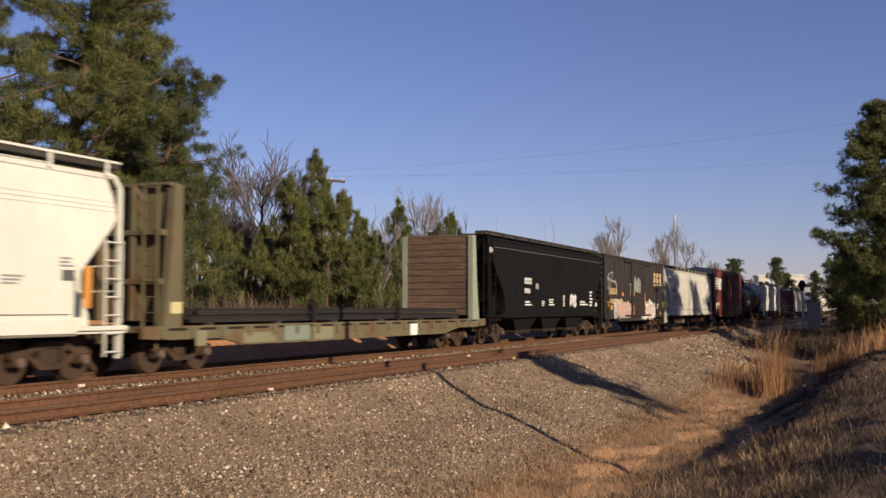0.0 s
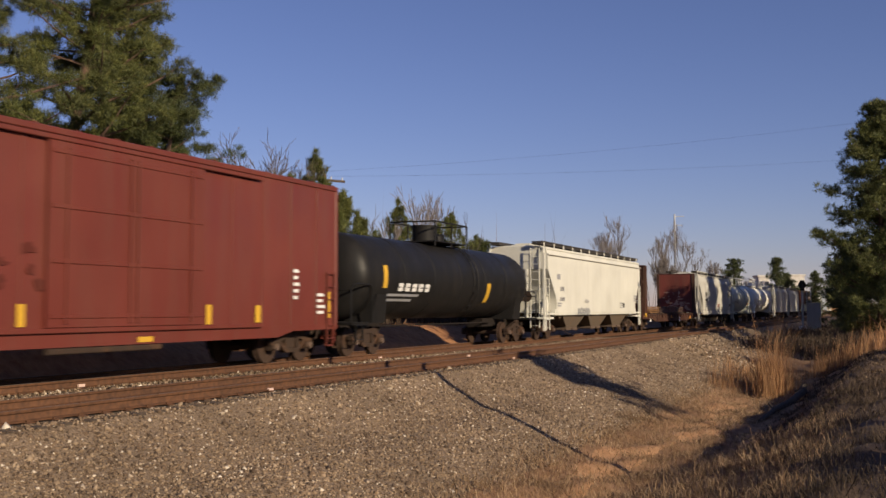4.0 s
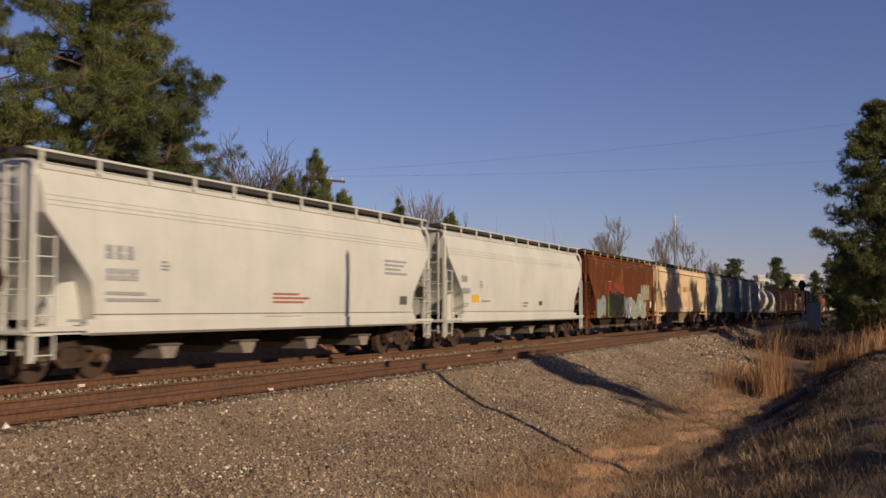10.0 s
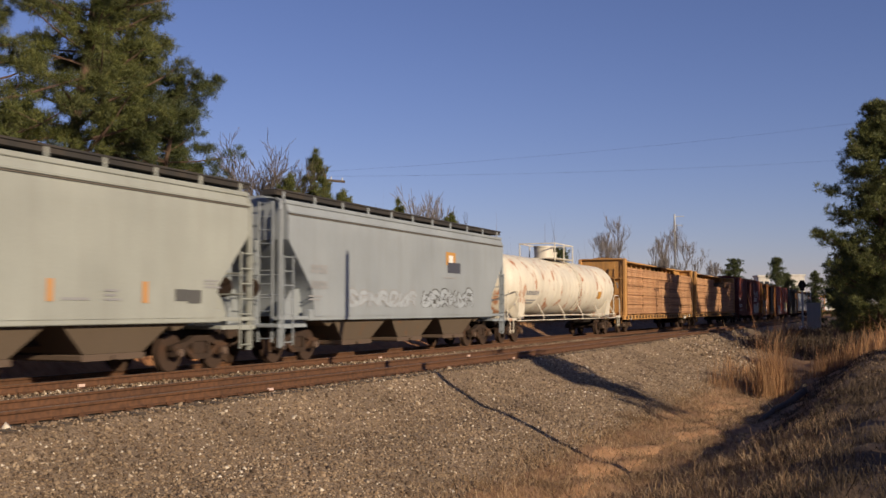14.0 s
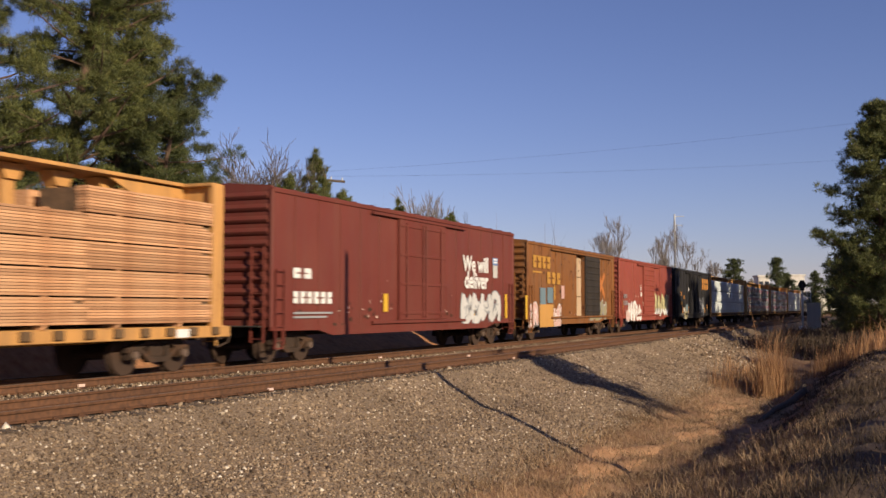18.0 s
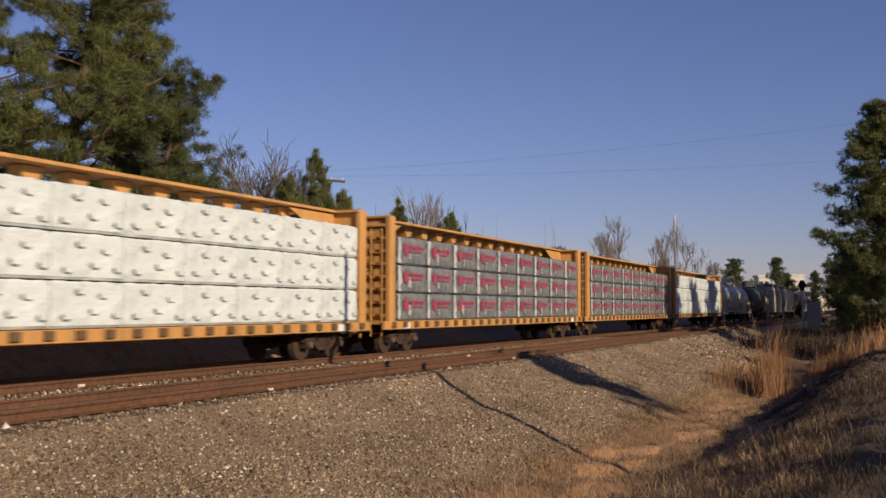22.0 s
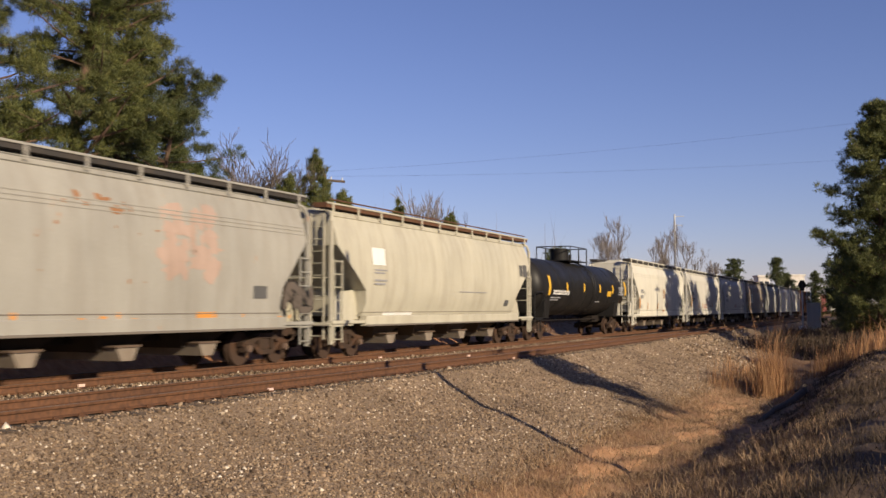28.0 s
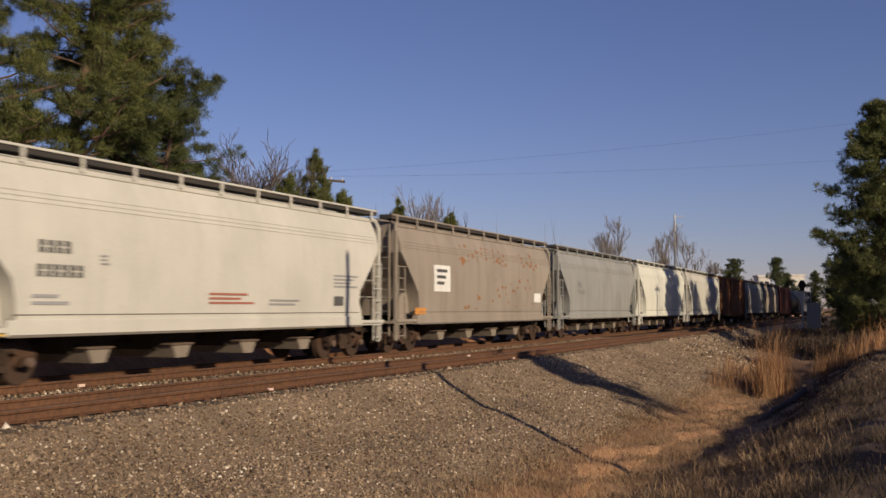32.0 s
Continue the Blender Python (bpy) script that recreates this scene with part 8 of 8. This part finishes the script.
# mostly out of view; added to shade the bank, ditch and far cars
for i, (tx, ty, th) in enumerate(((4.2, 14, 1.5), (4.8, 20, 1.7), (5, 33, 1.6), (5, 44, 3.4), (6, 51, 3.6), (5, 58, 3.8), (3, 80, 11), (3.5, 88, 12), (10, 86, 17), (10, 94, 17), (7, 100.5, 18), (8, 152, 19), (7, 160, 19), (8, 168, 19), (7, 176, 19), (8, 186, 19), (7, 196, 19), (8, 206, 19), (7, 217, 19), (3, 224, 16), (1.5, 105, 13), (3, 112, 14), (1.5, 119, 14), (0.0, 139, 14), (3, 146, 15), (0.5, 154, 15), (7, 109, 15), (8, 117, 15), (8, 144, 15), (2, 163, 15), (0, 171, 15), (3, 180, 15), (-1, 190, 14), (2, 200, 15), (-2, 211, 14), (9, 126, 17), (10, 134, 17))):
    pine(tx, ty, th, 0.3 * th if th > 5 else 0.6, 4.0 if th > 5 else 3.0 if th > 2 else 1.4, 50 + i, "pine beside the line, mostly unseen, added for its shade", cone=0.3, mat=M_NEEDLE_DARK, **(DENSE if ty > 98 else ROW))


def leaning_pine():
    """A bent young pine on the bank, its needles toward the tip."""
    rnd, gen = random.Random(5), np.random.default_rng(5)
    tree = tagged(empty("leaning_pine", pose(15.0, 26.0, 0.25)), "slender leaning young pine on the bank", "tree", group="pines by the track")
    spine = [Vector(p) for p in ((0, 0, 0), (-1.6, 0.1, 2.6), (-4.0, 0.2, 5.3), (-5.5, 1.5, 6.1), (-7.2, 0.9, 6.9), (-8.7, 0.2, 7.3))]
    part("trunk", Shape().tube(spine, 0.09, 7, 0.02), M_BARK, tree)
    pts = []
    for k in range(190):
        t = rnd.random()
        i = 3 if t < 0.55 else 4
        p = spine[i].lerp(spine[i + 1], rnd.random())
        w = 0.85 * math.sin(math.pi * min(1, max(0.06, (p.x + 8.8) / 4.9)))
        pts.append(tuple(p + Vector((rnd.gauss(0, w), rnd.gauss(0, w), rnd.gauss(0, w)))))
    v, f = needle_clouds(pts, [0.3] * len(pts), 14, 14, 0.3, 0.018, gen)
    part("crown", big_mesh("crown", v, f, M_NEEDLE), None, tree)


leaning_pine()


# ---- brush and woods ----
def brush(name, count, place, hgt, mat, label, category, wide=0.03, seed=1, bend=0.35):
    """Upright stems or blades, each of two bent strips, past counting."""
    gen = np.random.default_rng(seed)
    x, y = place(gen, count)
    z = ground_z(x, y) - 0.03
    h = hgt * gen.lognormal(0, 0.35, count)
    a = gen.uniform(0, 2 * np.pi, count)
    b = gen.normal(0, bend, (count, 2)) * h[:, None]
    w = wide * gen.uniform(0.6, 1.4, count)
    dx, dy = np.cos(a) * w / 2, np.sin(a) * w / 2
    p0 = np.stack([x, y, z], 1)
    side = np.stack([dx, dy, 0 * dx], 1)
    p1 = p0 + np.stack([b[:, 0] * 0.35, b[:, 1] * 0.35, h * 0.6], 1)
    p2 = p0 + np.stack([b[:, 0], b[:, 1], h * (1 - 0.25 * np.hypot(b[:, 0], b[:, 1]) / h)], 1)
    v = np.stack([p0 - side, p0 + side, p1 - side * 0.8, p1 + side * 0.8, p2], 1).reshape(-1, 3)
    k = np.arange(count)[:, None] * 5
    f = np.concatenate([k + np.array([[0, 1, 3]]), k + np.array([[0, 3, 2]]), k + np.array([[2, 3, 4]])], 1).reshape(-1, 3)
    ob = new(name, big_mesh(name, v, f, mat))
    return tagged(ob, label, category, kind="stuff")


def strip(x0, x1, y0, y1, power=1.0, clump=0.0):
    def place(gen, n):
        x = gen.uniform(x0, x1, n)
        y = y0 + (y1 - y0) * gen.uniform(0, 1, n) ** power
        if clump:
            m = max(4, n // 40)
            cx, cy = gen.uniform(x0, x1, m), y0 + (y1 - y0) * gen.uniform(0, 1, m) ** power
            i = gen.integers(0, m, n)
            x, y = cx[i] + gen.normal(0, clump, n), cy[i] + gen.normal(0, clump, n)
        return x, y
    return place


brush("dry_grass", 70000, strip(-7.4, -4.2, 8, 64, 1.3, 0.3), 0.15, M_GRASS, "dry tan grass along the ditch", "grass", 0.01, 1, 0.9)
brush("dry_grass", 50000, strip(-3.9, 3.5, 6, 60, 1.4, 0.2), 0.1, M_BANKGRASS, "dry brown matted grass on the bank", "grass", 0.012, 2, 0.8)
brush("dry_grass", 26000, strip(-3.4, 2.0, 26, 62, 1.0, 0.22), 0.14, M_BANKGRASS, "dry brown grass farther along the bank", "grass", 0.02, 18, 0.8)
brush("weeds", 26000, strip(-1.9, 2.5, 8, 34, 1.3, 0.18), 0.24, M_WEED, "grey dead weeds on the bank", "weeds", 0.01, 3, 0.6)
brush("dry_grass", 16000, strip(-4.2, -1.3, 11, 25, 1.0, 0.25), 0.22, M_GRASS, "taller tan grass on the slope of the bank", "grass", 0.01, 13, 0.6)
brush("fallen_leaves", 12000, strip(-2.2, 3.0, 7, 34, 1.4, 0.3), 0.05, M_LEAF, "curled brown fallen leaves on the bank", "leaves", 0.05, 12, 1.2)
brush("tall_sedge", 1700, strip(-5.3, -4.7, 45.5, 48.5, 1.0, 0.3), 1.7, M_SEDGE, "tall reddish dry sedge clump in the ditch", "grass", 0.011, 4, 0.26)
brush("tall_sedge", 450, strip(-7.6, -5.8, 45, 54, 1.0, 0.35), 0.85, M_SEDGE, "thin reddish dry sedge in the ditch", "grass", 0.014, 9, 0.25)
brush("tall_sedge", 1500, strip(-4.2, 0.3, 57, 68, 1.0, 0.3), 0.95, M_SEDGE, "reddish dry sedge along the ditch", "grass", 0.02, 5, 0.2)
brush("dark_weeds", 14000, strip(-9.4, -2.0, 72, 135, 1.0, 0.5), 0.5, M_WEED, "dark dead weeds along the far ditch", "weeds", 0.04, 10, 0.4)
brush("dead_brush", 22000, strip(-62, -29, 22, 130, 1.0, 0.6), 1.9, M_BRUSH, "brown leafless brush behind the track", "brush", 0.035, 6, 0.25)
brush("dead_brush", 14000, strip(-29.5, -24.6, 25, 110, 1.0, 0.4), 1.0, M_BRUSH, "dense brown brush along the back of the track", "brush", 0.04, 14, 0.3)
brush("thin_saplings", 1500, strip(-80, -30, 25, 160, 1.0), 5.5, M_BRUSH, "thin leafless saplings in the woods", "saplings", 0.06, 7, 0.1)
# these stems stand out of view, added to streak the far cars' shade
brush("thin_saplings", 300, strip(4, 14, 62, 150, 1.0), 12.0, M_BRUSH, "tall thin saplings out of view, added for streaky shade", "saplings", 0.18, 17, 0.04)
brush("leaf_litter_grass", 12000, strip(-25, -21.8, 30, 110, 1.0, 0.3), 0.2, M_SEDGE, "reddish dry grass behind the track", "grass", 0.02, 8, 0.4)


# ---- poles, signal, cabinet, buildings ----
def utility_pole(x, y, top, label, arm_turn=0.0, arms=1, arm_len=2.4):
    z0 = float(ground_z(x, y)) - 0.1
    pole = tagged(empty("utility_pole", pose(x, y, z0)), label, "utility pole", group="utility poles")
    part("pole", Shape().tube([(0, 0, 0), (0, 0, (top - z0) * 0.5), (0, 0, top - z0)], 0.15, 10, 0.1), M_WOODPOLE, pole)
    for k in range(arms):
        m = pose(0, 0, top - z0 - 0.35 - 0.7 * k, 0, 0, arm_turn)
        arm = part("crossarm", Shape().soft(-arm_len / 2, arm_len / 2, -0.16, -0.06, -0.06, 0.06, 0.015), M_TIE, pole, "", m)
        for i in range(4):
            xx = -arm_len / 2 + 0.15 + i * (arm_len - 0.3) / 3
            part("insulator", Shape().tube([(xx, -0.11, 0.06), (xx, -0.11, 0.2)], 0.045, 8, 0.03), M_GALV, arm)
    return pole


wx, wy = tree_at(573, 53)
utility_pole(wx, wy, 8.4, "weathered wooden utility pole among the pines", 62.0, 1, 2.3)
utility_pole(4.0, 18.95, 11.5, "wooden utility pole beside the line", 90.0, 0)
utility_pole(4.0, 64.0, 11.5, "wooden utility pole with a short crossarm", 90.0, 1, 1.6)


def wire(p, q, sag, label):
    pts = []
    for i in range(25):
        t = i / 24
        v = Vector(p).lerp(Vector(q), t)
        v.z -= sag * 4 * t * (1 - t)
        pts.append(v)
    ob = new("overhead_wire", Shape().tube(pts, 0.0035, 3).data("overhead_wire", M_BLACK))
    return tagged(ob, label, "wire", group="overhead wires")


for k in range(2):
    wire((wx + 0.1 * k, wy, 8.5 - 0.25 * k), (3.2, 62.0 + 14 * k, 12.2 - 0.4 * k), 0.35, "thin overhead electric wire")

lx, ly = tree_at(1195, 140)
mast = tagged(empty("light_mast", pose(lx, ly, float(ground_z(lx, ly)))), "tall grey steel mast with short side arms", "mast")
part("pole", Shape().tube([(0, 0, 0), (0, 0, 7), (0, 0, 13.6)], 0.2, 10, 0.12), M_GALV, mast)
for z, w in ((13.3, 1.3), (12.1, 1.0)):
    part("side_arm", Shape().tube([(0, 0, z), (w * 0.92, w * 0.4, z + 0.05)], 0.05, 6), M_GALV, mast)

sgx, sgy = -9.3, 118.0
sgz = float(ground_z(sgx, sgy))
signal = tagged(empty("railway_signal", pose(sgx, sgy, sgz)), "grey railway signal mast with a black round head", "railway signal")
part("mast", Shape().tube([(0, 0, 0), (0, 0, 5.2)], 0.09, 8), M_GALV, signal)
part("base", Shape().soft(-0.35, 0.35, -0.35, 0.35, 0, 0.5, 0.05), M_GALV, signal)
head = part("signal_head", Shape().disc((0, -0.2, 4.9), 0.4, "y", 0.06, 24).soft(-0.22, 0.22, -0.2, 0.25, 4.3, 5.4, 0.05), M_BLACK, signal)
for z in (4.6, 4.9, 5.2):
    part("lens_hood", Shape().tube([(0, -0.22, z), (0, -0.55, z)], 0.11, 10), M_BLACK, head)
s = Shape()
for x in (0.45, 0.85):
    s.tube([(x, 0.1, 0), (x, 0.1, 4.3)], 0.03, 5)
for i in range(11):
    s.tube([(0.45, 0.1, 0.3 + 0.36 * i), (0.85, 0.1, 0.3 + 0.36 * i)], 0.02, 4)
part("ladder", s, M_GALV, signal)
M_CABINET = paint("grey_cabinet_paint", (0.3, 0.31, 0.31), 0.5, 0.0, 0.2)
cbx, cby = -8.0, 116.0
cabinet = tagged(empty("equipment_cabinet", pose(cbx, cby, float(ground_z(cbx, cby)))), "tall grey steel trackside equipment cabinet", "cabinet")
part("body", Shape().soft(-0.65, 0.65, -0.6, 0.6, 0.3, 3.0, 0.04), M_CABINET, cabinet)
part("roof", Shape().soft(-0.72, 0.72, -0.68, 0.68, 3.0, 3.12, 0.04), M_CABINET, cabinet)
part("door", Shape().soft(-0.5, 0.5, -0.64, -0.605, 0.5, 2.85, 0.01), M_CABINET, cabinet)
part("plinth", Shape().soft(-0.6, 0.6, -0.55, 0.55, -0.1, 0.3, 0.03), M_CABINET, cabinet)

M_STUCCO = speckled("pale_building_wall", [(0.3, (0.66, 0.62, 0.56)), (0.7, (0.76, 0.72, 0.66))], 1.0, 0.8, 0.1, 0.01)
M_PANE = paint("dark_window_glass", (0.05, 0.055, 0.07), 0.15, 0.0, 0.0)


def far_building(u0, u1, depth, top, label):
    (xa, ya), (xb, yb) = tree_at(u0, depth), tree_at(u1, depth)
    w = math.hypot(xb - xa, yb - ya)
    b = tagged(empty("office_building", pose((xa + xb) / 2, (ya + yb) / 2, 0.0, 0, 0, 23.46)), label, "building", group="far buildings")
    part("wall", Shape().soft(-w / 2, w / 2, 0, 5, -0.5, top, 0.1), M_STUCCO, b)
    part("roof", Shape().soft(-w / 2 - 0.3, w / 2 + 0.3, -0.3, 5.3, top, top + 0.6, 0.1), M_STUCCO, b)
    n = max(2, int(w / 3.2))
    for fl in range(int(top / 3.6)):
        for i in range(n):
            x = -w / 2 + (i + 0.5) * w / n
            win = part("window", Shape().box(x - 0.7, x + 0.7, -0.06, -0.004, 1.2 + fl * 3.6, 2.8 + fl * 3.6), M_PANE, b, smooth=False)
    return b


far_building(1342, 1362, 330, 11.4, "pale low office building far beyond the trees")
far_building(1396, 1424, 360, 12.6, "pale office building far beyond the trees")


# ---- movement ----
def motions():
    for car, q0 in CARS:
        walk(car, [(t, pose(TRACK_FAR, q0 - 22.47 * t, 0)) for t in (0.0, 8.0, 16.0, 24.0, 32.0)])


motions()
